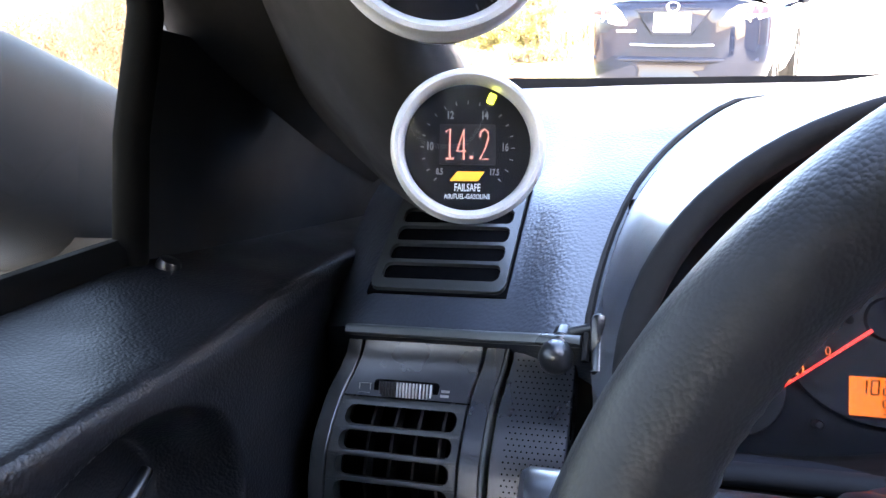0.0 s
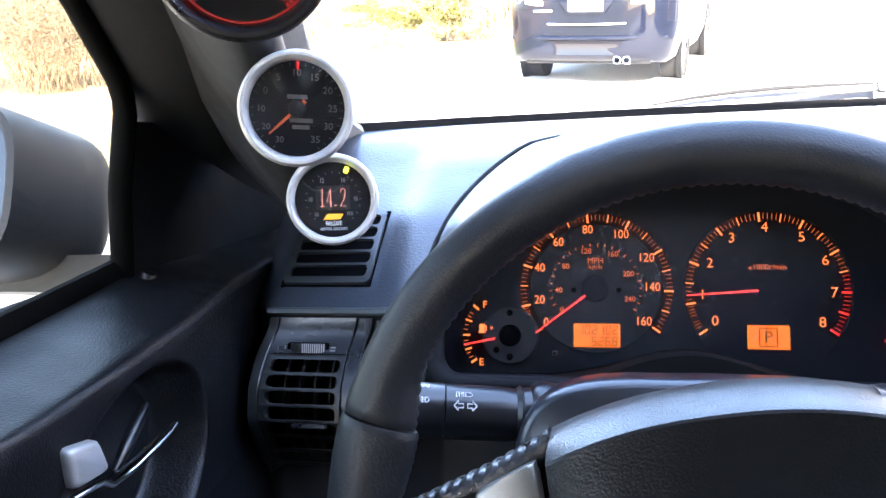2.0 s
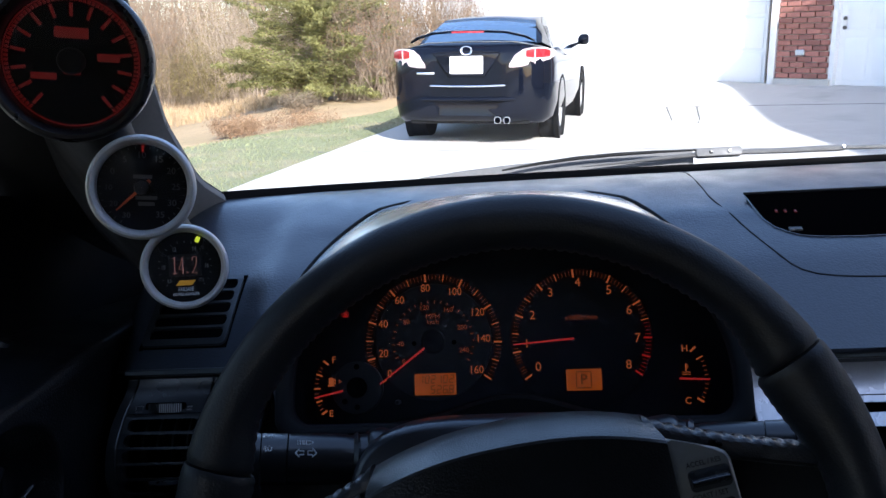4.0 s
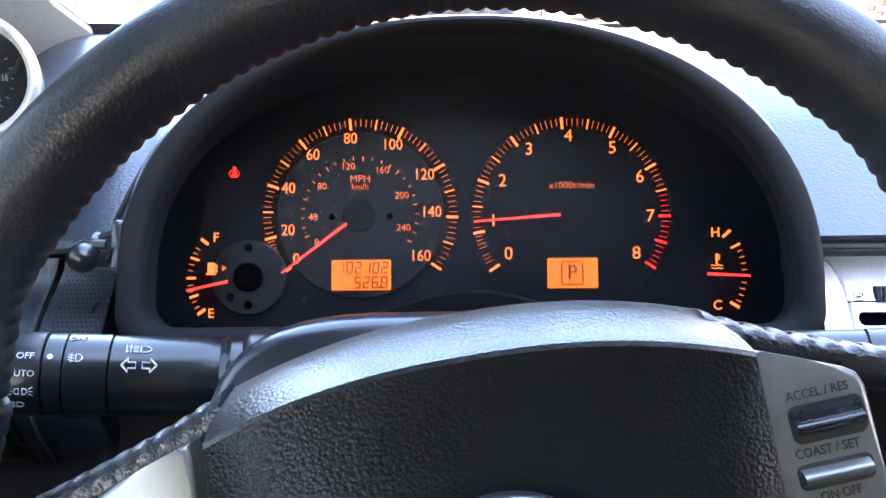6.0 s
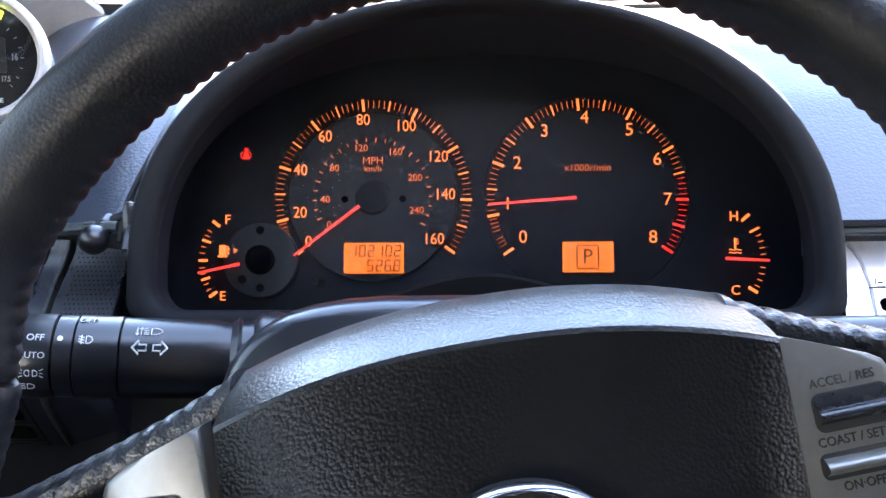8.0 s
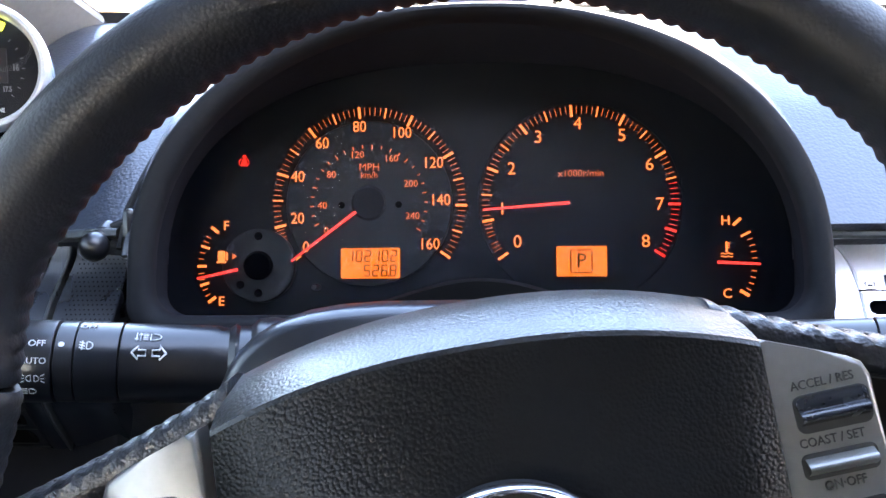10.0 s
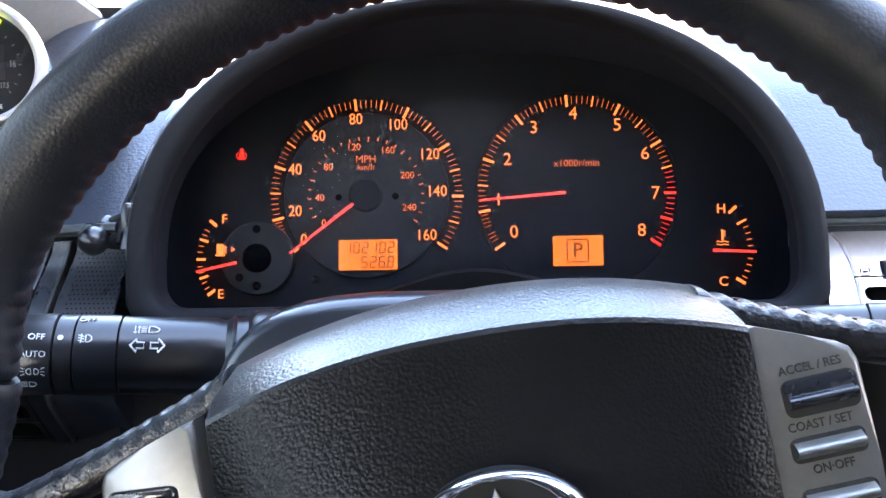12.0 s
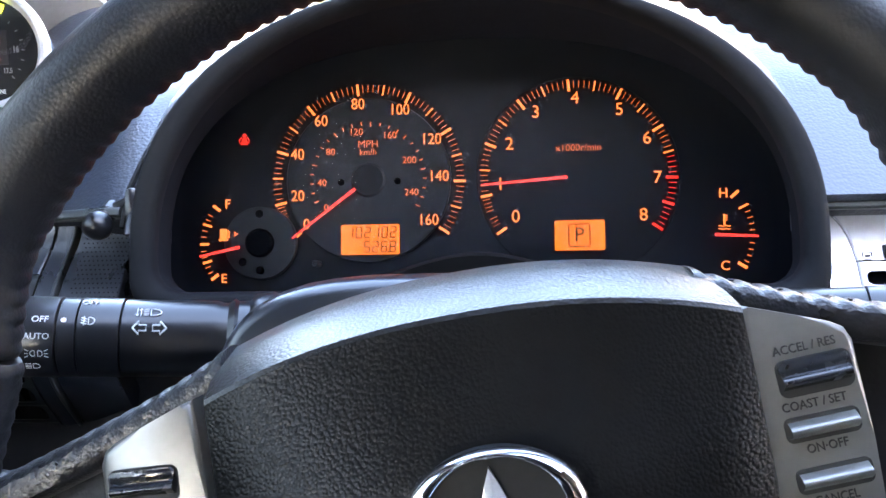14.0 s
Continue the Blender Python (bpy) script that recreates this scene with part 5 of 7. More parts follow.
# ---- pillar with three round gauges ----
pil = thing("windscreen_pillar", (-0.29, 0.1, 0.13), "dark windscreen pillar with trim, rising beside the door", "pillar", kind="structure")
PO = Vector((-0.29, 0.1, 0.13))
# inner edge beside the windscreen and outer edge beside the door window: depth, then x and z
EDGE_R = [(-0.47, 0.1705, -0.305), (-0.237, 0.225, -0.250), (-0.10, 0.256, -0.215), (0.0, 0.279, -0.188), (0.10, 0.288, -0.165), (0.17, 0.286, -0.164)]
EDGE_L = [(-0.47, 0.293, -0.262), (-0.237, 0.350, -0.185), (-0.172, 0.364, -0.163), (-0.098, 0.381, -0.136), (-0.03, 0.398, -0.112), (0.17, 0.44, -0.050)]


def pillar_edge(table, y):
    return Vector((-curve_at([(a, b) for a, b, _ in table], y), y, -curve_at([(a, c) for a, _, c in table], y)))


bb = bmesh.new()
rings = []
for i in range(33):
    y = lerp(0.17, -0.47, i / 32)
    r, q = pillar_edge(EDGE_R, y), pillar_edge(EDGE_L, y)
    face = [r.lerp(q, k / 6) + Vector((0.3, -0.5, -0.6)) * 0.016 * math.sin(math.pi * k / 6) ** 0.7 for k in range(7)]
    back_ = [q + Vector((-0.012, 0.004, 0.008)), r.lerp(q, 0.5) + Vector((-0.01, 0.02, 0.030)), r + Vector((-0.006, 0.014, 0.010))]
    rings.append([p - PO for p in face + back_])
loft(bb, rings, True, True)
part("pillar_trim", bb, PILLAR, pil, "dark grey pillar trim, the shaded tone")
# lighter overlay strip, painted where sun falls on the pillar cloth
bb = bmesh.new()
rings = []
for i in range(13):
    y = lerp(0.165, -0.06, i / 12)
    r, q = pillar_edge(EDGE_R, y), pillar_edge(EDGE_L, y)
    face = [r.lerp(q, k / 6) + Vector((0.3, -0.5, -0.6)) * (0.016 * math.sin(math.pi * k / 6) ** 0.7 + 0.0025) for k in (0, 0.5, 1, 1.5, 2, 2.3)]
    rings.append([p - PO for p in face + [face[-1] + Vector((-0.003, 0.006, 0.006)), face[0] + Vector((-0.004, 0.010, 0.008))]])
loft(bb, rings, True, True)
part("sunlit_foot", bb, PILLARFOOT, pil, "pillar cloth beside the windscreen, painted lighter for the sun")
bb = bmesh.new()
rings = []
for y, ax, az, hw in ((0.045, -0.262, 0.060, 0.020), (0.02, -0.256, 0.058, 0.026), (-0.05, -0.240, 0.062, 0.0275), (-0.11, -0.231, 0.079, 0.027), (-0.165, -0.222, 0.095, 0.027), (-0.23, -0.206, 0.104, 0.028), (-0.30, -0.184, 0.110, 0.029), (-0.345, -0.170, 0.116, 0.029), (-0.375, -0.165, 0.125, 0.022)):
    a = Vector((ax, y, az))
    m = pillar_edge(EDGE_R, y).lerp(pillar_edge(EDGE_L, y), 0.52)
    d = (m - a).normalized()
    if y < -0.06:
        a, hw = a + d * 0.026, hw * 0.8
    w = Vector((-d.z, 0, d.x)) * -1
    c, h = (a + m) / 2, (m - a).length / 2 + 0.016
    rings.append([c + d * h * math.copysign(abs(math.cos(t)) ** 0.75, math.cos(t)) + w * hw * math.copysign(abs(math.sin(t)) ** 0.75, math.sin(t)) - PO for t in (2 * math.pi * k / 28 for k in range(28))])
loft(bb, rings, True, True)
part("gauge_pod", bb, INNER, pil, "black moulded gauge pod")


def gauge(name, at, target, roll, label):
    g = thing(name, (0, 0, 0), label, "gauge", group="gauges on the pillar", frame_m=CAR @ facing(at, target, roll))
    b1 = bmesh.new()
    lathe(b1, [(0.0285, -0.003), (0.0288, 0.012), (0.0275, 0.024), (0.024, 0.034), (0.0001, 0.035)], 48)
    part("cup", b1, CUP, g, "dark glossy gauge cup")
    b1 = bmesh.new()
    lathe(b1, [(0.0248, -0.0005), (0.0250, -0.0040), (0.0258, -0.0072), (0.0272, -0.0090), (0.0286, -0.0090), (0.0297, -0.0076), (0.0302, -0.0050), (0.0302, 0.0), (0.0286, 0.003)], 72)
    part("bezel", b1, ALU, g, "brushed aluminium bezel")
    b1 = bmesh.new()
    lathe(b1, [(0.0001, 0.0), (0.0250, 0.0), (0.0250, 0.002)], 48)
    part("gauge_face", b1, DIALD, g)
    b1 = bmesh.new()
    lathe(b1, [(0.0001, -0.0052), (0.020, -0.0050), (0.0254, -0.0046)], 48)
    ob_ = part("gauge_glass", b1, GAUGEGLASS, g)
    ob_.visible_shadow = False
    return g


def round_ticks(g, angles, r0, r1, w, ma):
    mark_each((0, 0), [(a, r0, r1, w) for a in angles], ma, -0.0003, g)


g1 = gauge("air_fuel_gauge", (-0.2225, -0.0903, 0.0523), (-0.06, -0.6, -0.01), -3.3, "round air-fuel gauge with red digits and yellow lamp")
b1 = bmesh.new()
plate(b1, rounded(0.0222, 0.0160, 0.0006, 3, 0, 0.0012), -0.0006, 0.0)
part("digit_window", b1, BLACK, g1)
for cx_, strokes_ in ((-0.0071, (((-0.0016, 0.0048), (0.0001, 0.0060), (0.0001, -0.0057)), ((-0.0016, -0.0057), (0.0017, -0.0057)))),
                      (-0.0025, (((0.0009, -0.0060), (0.0009, 0.0060), (-0.0017, -0.0028), (0.0019, -0.0028)),)),
                      (0.0015, (((-0.0006, -0.0055), (0.0006, -0.0055)), ((-0.0006, -0.0049), (0.0006, -0.0049)))),
                      (0.0065, (((-0.0016, 0.0030), (-0.0014, 0.0050), (0.0, 0.0060), (0.0014, 0.0050), (0.0016, 0.0028), (0.0008, -0.0005), (-0.0016, -0.0057), (0.0018, -0.0057)),))):
    b1 = bmesh.new()
    for st in strokes_:
        tube(b1, [Vector((cx_ + x, -0.0008, 0.0012 + z)) for x, z in st], 0.00042, 6)
    part("digit", b1, DIGIT, g1)
b1 = bmesh.new()
plate(b1, [(-0.0070, -0.0132), (0.0042, -0.0132), (0.0068, -0.0095), (-0.0040, -0.0095)], -0.0008, 0.0)
part("gauge_emblem", b1, AMBER, g1, "amber slanted emblem")
lettering("FAILSAFE", 0.0042, PRINT, g1, face_on(0.0, -0.0159, -0.0004), bold=0.00006, squeeze=0.62)
lettering("AIR/FUEL-GASOLINE", 0.0028, PRINT, g1, face_on(0.0, -0.0194, -0.0004), bold=0.00003, squeeze=0.72)
for s, x, z in (("12", -0.0070, 0.0126), ("14", 0.0066, 0.0126), ("10", -0.0149, 0.0002), ("16", 0.0147, 0.0002), ("8.5", -0.0110, -0.0097), ("17.5", 0.0106, -0.0097)):
    lettering(s, 0.0043 if len(s) == 2 else 0.0034, PRINTG, g1, face_on(x, z, -0.0004), "numeral", 0.00010, squeeze=0.68)
round_ticks(g1, [a for a in range(-135, 136, 15) if a not in (30,)], 0.0172, 0.0186, 0.0003, PRINTG)
b1 = bmesh.new()
plate(b1, rounded(0.0030, 0.0042, 0.0006, 2), -0.0008, 0.0, 0, pose(0.0092, 0, 0.0193, 0, 24, 0))
part("lamp", b1, YELLOW, g1, "bright yellow-green lamp")

g2 = gauge("boost_gauge", (-0.2015, -0.2063, 0.0809), (-0.06, -0.62, -0.02), 0, "round boost gauge with white figures and orange needle")
for k, s in enumerate(("0", "5", "10", "15", "20", "25", "30", "35")):
    a = -62 + 30 * k
    lettering(s, 0.0052, PRINTDIM, g2, face_on(0.0186 * math.sin(radians(a)), 0.0186 * math.cos(radians(a)), -0.0004), "numeral", 0.00004)
for k, s in enumerate(("10", "20", "30")):
    a = -92 - 30 * k
    lettering(s, 0.0046, PRINTDIM, g2, face_on(0.0186 * math.sin(radians(a)), 0.0186 * math.cos(radians(a)), -0.0004), "numeral", 0.00004)
round_ticks(g2, range(-150, 151, 10), 0.0224, 0.0240, 0.0004, PRINTDIM)
for w, z in ((0.0105, 0.0062), (0.0120, -0.0060), (0.0090, -0.0095)):
    b1 = bmesh.new()
    plate(b1, rounded(w, 0.0022, 0.0003, 2, 0.0022 if z < 0 else 0, z), -0.0005, 0.0)
    part("printed_bar", b1, PRINTDIM, g2)
b1 = bmesh.new()
plate(b1, [(-0.0011, -0.006), (0.0011, -0.006), (0.0004, 0.0195), (-0.0004, 0.0195)], -0.0026, -0.0018, 0, pose(0, 0, 0, 0, -134, 0))
part("needle", b1, NEEDLE_O, g2, "orange needle")
b1 = bmesh.new()
lathe(b1, [(0.0001, -0.0042), (0.0040, -0.0042), (0.0046, -0.003), (0.0046, 0.0)], 28)
part("needle_hub", b1, INNER, g2)
b1 = bmesh.new()
plate(b1, [(-0.0005, 0.0205), (0.0005, 0.0205), (0.0006, 0.0245), (-0.0006, 0.0245)], -0.0006, 0.0, 0)
part("red_mark", b1, REDGLOW, g2)

g3 = gauge("red_lit_gauge", (-0.152, -0.374, 0.0860), (-0.05, -0.66, -0.03), 0, "round gauge with red lit scale and dark bezel")
dark_ring = [c for c in g3.children if c.name.startswith("bezel")][0]
dark_ring.data.materials[0] = DARKBEZEL
tagged(dark_ring, "dark satin bezel")
round_ticks(g3, range(-140, 141, 20), 0.0165, 0.0215, 0.0012, DIM_RED)
round_ticks(g3, range(-140, 141, 4), 0.0222, 0.0236, 0.0010, DIM_RED)
b1 = bmesh.new()
lathe(b1, [(0.0238, -0.0006), (0.0243, -0.0006), (0.0244, -0.0002)], 60)
part("scale_ring", b1, DIM_RED, g3)
for w, h, x, z in ((0.012, 0.004, 0, 0.0105), (0.006, 0.003, 0.0, -0.0035), (0.008, 0.003, 0.013, 0.002), (0.009, 0.0025, -0.010, -0.006)):
    b1 = bmesh.new()
    plate(b1, rounded(w, h, 0.0004, 2, x, z), -0.0006, 0.0)
    part("lit_bar", b1, DIM_RED, g3)
b1 = bmesh.new()
lathe(b1, [(0.0001, -0.0042), (0.0045, -0.0042), (0.0050, -0.003), (0.0050, 0.0)], 28)
part("needle_hub", b1, INNER, g3)

# ---- driver's door ----
# the door runs along a line that falls slightly towards the front; u along it, h down from the window sill
DD, DU = Vector((0, 0.9565, 0.2917)), Vector((0, -0.2917, 0.9565))
SILL = Vector((-0.392, -0.065, 0.003))


def sill_top(u):
    """Height of the window sill below the door's line."""
    return -0.0134 - 0.076 * max(min(u, 0.0), -0.40)


def door_at(u, h, x):
    return Vector((x, 0, 0)) + Vector((0, SILL.y, SILL.z)) + DD * u - DU * h


def ridge(u):
    """Height of the pad's inner edge below the window sill."""
    return curve_at([(-0.75, 0.036), (-0.19, 0.0265), (-0.10, 0.0200), (-0.05, 0.0160), (0.0, 0.0095), (0.03, 0.0060), (0.32, 0.0040)], u)


def door_x(u, h):
    hr = ridge(u)
    if h <= hr:
        t = min(max((h + 0.006) / (hr + 0.006), 0.0), 1.0)
        x = lerp(-0.390, -0.3240, t ** 1.45)
    else:
        x = curve_at([(0.0, -0.3240), (0.0015, -0.3218), (0.004, -0.3200), (0.008, -0.3186), (0.014, -0.3180), (0.06, -0.320), (0.13, -0.317), (0.19, -0.300), (0.24, -0.280), (0.28, -0.285), (0.45, -0.30)], h - hr)
    # recessed bowl behind the handle
    a, b_ = (u + 0.113) / 0.080, (h - 0.100) / 0.060
    q = (a * a + b_ * b_ + 0.5 * a * b_)
    x -= 0.034 * (1 - smooth((q - 0.62) / 0.45)) if q < 1.07 else 0
    x -= 0.012 * smooth((u - 0.05) / 0.05) * smooth(h / 0.05)
    return x


door = thing("driver_door", (-0.36, -0.2, -0.1), "black vinyl door panel with a recessed pull handle", "car door")
DA = Vector((-0.36, -0.2, -0.1))
bb = bmesh.new()
us = [lerp(-0.75, -0.24, i / 30) for i in range(30)] + [lerp(-0.24, 0.03, i / 150) for i in range(151)] + [lerp(0.03, 0.32, (i + 1) / 30) for i in range(30)]
hs = [lerp(-0.012, 0.19, j / 130) for j in range(130)] + [lerp(0.19, 0.45, j / 24) for j in range(25)]
loft(bb, [[door_at(u, h + (sill_top(u) + 0.0165) * (1 - smooth((h + 0.012) / 0.05)), door_x(u, h)) - DA for h in hs] for u in us], False, False)
part("door_panel", bb, DOORM, door)
bb = bmesh.new()
loft(bb, [[door_at(u, h, x) - DA for h, x in ((0.012, -0.394), (0.012, -0.46), (0.45, -0.46), (0.45, -0.40), (0.10, -0.43))] for u in (-0.75, 0.32)], True, True)
part("door_shell", bb, CARGREY, door, "dark grey outer door skin")
bb = bmesh.new()
loft(bb, [[door_at(u, sill_top(u) + h, x) - DA for h, x in ((0.0025, -0.402), (0, -0.398), (0, -0.392), (0.0045, -0.3885), (0.0125, -0.3875), (0.0125, -0.402))] for u in us[::10]], True, True)
part("sill_seal", bb, LEDGE, door, "black rubber sill seal")
# corner trim ahead of the window
bb = bmesh.new()
loft(bb, [[door_at(u, h, x + 0.10 * max(0, u)) - DA for u, h in ((0.007, 0.004), (0.009, -0.104), (0.016, -0.112), (0.15, -0.10), (0.34, -0.05), (0.34, 0.02))] for x in (-0.3935, -0.390, -0.388)], True, True)
part("corner_trim", bb, SAIL, door, "black triangular corner trim")
bb = bmesh.new()
tube(bb, [door_at(0.001, 0.0, -0.392) - DA, door_at(0.003, -0.06, -0.388) - DA] + [Vector(p) - DA for p in ((-0.383, -0.086, 0.118), (-0.382, -0.091, 0.130), (-0.378, -0.106, 0.140), (-0.364, -0.172, 0.166), (-0.350, -0.237, 0.188), (-0.325, -0.34, 0.222), (-0.293, -0.47, 0.265))], 0.0085, 10)
part("window_seal", bb, LEDGE, door, "black rubber window channel")
bb = bmesh.new()
bb.faces.new([bb.verts.new(p - DA) for p in [door_at(-0.75, 0.02, -0.402), door_at(0.002, 0.0, -0.402)] + [Vector(q) for q in ((-0.392, -0.084, 0.128), (-0.372, -0.172, 0.168), (-0.358, -0.237, 0.190), (-0.301, -0.47, 0.268), (-0.301, -0.80, 0.268))]])
ob = part("window_pane", bb, SIDEGLASS, door, "side window pane, darkened to dim the view outside", smooth=False)
ob.visible_shadow = False
# chrome handle and lock
bb = bmesh.new()
hp = [(-0.0759, -0.0985), (-0.0900, -0.1060), (-0.1030, -0.1112), (-0.1276, -0.1215), (-0.1500, -0.1277), (-0.1600, -0.1245), (-0.1843, -0.1295), (-0.2050, -0.1350)]
tube(bb, [Vector((-0.338, y, z)) - DA for y, z in hp], [0.0014, 0.0022, 0.0026, 0.0028, 0.0030, 0.0028, 0.0026, 0.0022], 12, flat=1.8, up=(1, 0, 0))
part("door_handle", bb, CHROME, door, "bright chrome pull handle")
bb = bmesh.new()
tube(bb, [Vector(p) - DA for p in ((-0.352, -0.0908, -0.0849), (-0.352, -0.1018, -0.097), (-0.352, -0.1121, -0.1104), (-0.352, -0.1224, -0.125))], [0.003, 0.0050, 0.0050, 0.003], 12)
part("handle_arm", bb, BLACK, door)
bb = bmesh.new()
outline = []
for (px, pz), (qx, qz), (rx_, rz_) in zip(*(lambda c: (c[-1:] + c[:-1], c, c[1:] + c[:1]))([(-0.0104, -0.0129), (0.0218, -0.0057), (0.0083, 0.0136), (-0.0205, 0.0110)])):
    for k in range(5):
        t = k / 4
        a = Vector((qx, qz)).lerp(Vector((px, pz)), 0.2)
        c = Vector((qx, qz)).lerp(Vector((rx_, rz_)), 0.2)
        outline.append(tuple(a.lerp(Vector((qx, qz)), t).lerp(Vector((qx, qz)).lerp(c, t), t)))
lever_at = Vector((-0.318, -0.2040, -0.1074)) - DA
loft(bb, [[lever_at + Vector((d, q * x, q * z)) for x, z in outline] for q, d in ((0.70, 0.0050), (0.84, 0.0042), (0.93, 0.0026), (0.96, 0.0), (0.90, -0.020))], True, True)
part("lock_lever", bb, ALU, door, "satin silver lock lever")
bb = bmesh.new()
lathe(bb, [(0.0001, -0.004), (0.005, -0.003), (0.0062, 0.0), (0.0062, 0.004)], 20, Matrix.Translation(door_at(0.008, 0.001, -0.376) - DA) @ pose(0, 0, 0, -60, 0, 60))
part("sill_button", bb, BLACK, door)

# ---- door mirror ----
mir = thing("door_mirror", (-0.643, 0.085, 0.084), "dark grey door mirror on a short foot", "door mirror")
bb = bmesh.new()
rings = []
for i in range(25):
    y = lerp(-0.115, 0.068, i / 24)
    k = 1.0 if y < 0.0 else (1 - (y / 0.0681) ** 2.4) ** 0.5
    k = max(k, 0.04)
    rings.append([Vector((0.124 * k * math.copysign(abs(math.cos(a)) ** 0.55, math.cos(a)) + 0.01 * (1 - k), y, 0.078 * (0.25 + 0.75 * k) * math.copysign(abs(math.sin(a)) ** 0.62, math.sin(a)))) for a in (2 * math.pi * j / 40 for j in range(40))])
inner = [[Vector((p.x * q, y, p.z * q)) for p in rings[0]] for q, y in ((0.955, -0.1165), (0.93, -0.114), (0.92, -0.093))]
loft(bb, inner[::-1] + rings, True, True)
part("housing", bb, CARGREY, mir)
bb = bmesh.new()
bb.faces.new([bb.verts.new(Vector((p.x * 0.915, -0.095, p.z * 0.915))) for p in rings[0]])
part("mirror_glass", bb, MIRRORM, mir)
bb = bmesh.new()
loft(bb, [[Vector((x, y, z)) for y, z in ((-0.03 * s, -0.080 - 0.006 * s), (0.05 * s, -0.080 - 0.006 * s), (0.055 * s, -0.060), (0.04 * s, -0.052), (-0.03 * s, -0.052))] for x, s in ((-0.02, 0.8), (0.10, 0.95), (0.20, 1.1), (0.245, 1.2))], True, True)
part("foot", bb, CARGREY, mir)

# ---- cabin shell ----
LEVEL = CAR @ pose(0, 0, 0, 24, 0, 0)
cabin = thing("car_cabin", (0, 0, 0), "car cabin shell with roof lining, posts and floor", "car cabin", kind="structure", frame_m=LEVEL)
# unseen panels added over the rear and right windows to keep daylight out
for nm, at, size, ma in (("roof_lining", (0.36, -1.25, 0.44), (1.36, 1.80, 0.04), HEADLINER), ("floor_pan", (0.36, -0.85, -0.72), (1.50, 2.5, 0.04), CABIN),
                         ("rear_panel", (0.36, -2.10, -0.36), (1.50, 0.06, 0.72), CABIN), ("rear_light_block", (0.36, -2.06, 0.20), (1.50, 0.04, 0.48), CABIN), 
                         ("side_panel", (1.13, -0.85, -0.34), (0.06, 2.5, 0.72), CABIN), ("side_panel", (-0.40, -1.45, -0.34), (0.10, 1.30, 0.72), CABIN),
                         # roof skin, overhanging unseen on the left to shade the door mirror
                         ("door_post", (-0.37, -0.98, 0.20), (0.06, 0.16, 0.46), CABIN), ("side_light_block", (1.10, -1.37, 0.20), (0.05, 1.46, 0.46), CABIN), ("outer_roof_shade", (0.31, -1.25, 0.485), (1.82, 1.80, 0.04), CARGREY),
                         ("roof_rail", (-0.30, -1.05, 0.41), (0.07, 2.0, 0.06), HEADLINER), ("roof_rail", (1.02, -1.05, 0.41), (0.07, 2.0, 0.06), HEADLINER),
                         ("firewall", (0.36, 0.42, -0.36), (1.50, 0.06, 0.72), CABIN)):
    bb = bmesh.new()
    box(bb, at, size, 0.012)
    part(nm, bb, ma, cabin)
for at in ((0.02, -1.0, -0.35), (0.72, -1.0, -0.35)):
    bb = bmesh.new()
    box(bb, Vector(at), (0.50, 0.52, 0.20), 0.06, None, 3)
    box(bb, Vector(at) + Vector((0, -0.28, 0.36)), (0.46, 0.16, 0.62), 0.06, pose(0, 0, 0, 0, 0, 0), 3)
    seat = part("front_seat", bb, CABIN, cabin, "dark front seat")
bb = bmesh.new()
r2 = []
for i in range(17):
    x = lerp(-0.33, 1.05, i / 16)
    f_ = foot(x) + Vector((0, 0.02, 0.005))
    lv = pose(0, 0, 0, -24, 0, 0) @ f_
    top = Vector((lerp(-0.24, 0.96, i / 16), -0.36 - 0.08 * ((i - 8) / 8) ** 2, 0.425))
    r2.append([lv, lv.lerp(top, 0.5) + Vector((0, 0.012, 0.012)), top])
loft(bb, r2, False, False)
ob = part("windscreen", bb, GLASS, cabin, "clear curved windscreen")
ob.visible_shadow = False

# body below the windows, bonnet and wheels, on which the car stands
bb = bmesh.new()
loft(bb, [[Vector((0.36 + sx * hw * q, y, z)) for sx, q, z in ((-1, 1.0, -0.74), (-1, 1.0, top - 0.12), (-1, 0.94, top - 0.03), (-1, 0.6, top), (1, 0.6, top), (1, 0.94, top - 0.03), (1, 1.0, top - 0.12), (1, 1.0, -0.74))]
          for y, hw, top in ((0.62, 0.82, -0.05), (0.90, 0.83, -0.10), (1.25, 0.81, -0.20), (1.45, 0.76, -0.28), (1.55, 0.66, -0.40))], True, True)
part("bonnet", bb, CARGREY, cabin, "dark grey bonnet and front body")
for x in (-0.44, 1.16):
    bb = bmesh.new()
    box(bb, (x, -0.75, -0.66), (0.10, 2.7, 0.20), 0.03)
    part("sill", bb, CARGREY, cabin)
    bb = bmesh.new()
    box(bb, (x, -1.45, -0.32), (0.08, 1.30, 0.60), 0.03)
    part("rear_side", bb, CARGREY, cabin)
bb = bmesh.new()
box(bb, (0.36, -2.35, -0.36), (1.62, 0.50, 0.70), 0.08, None, 3)
part("rear_body", bb, CARGREY, cabin)
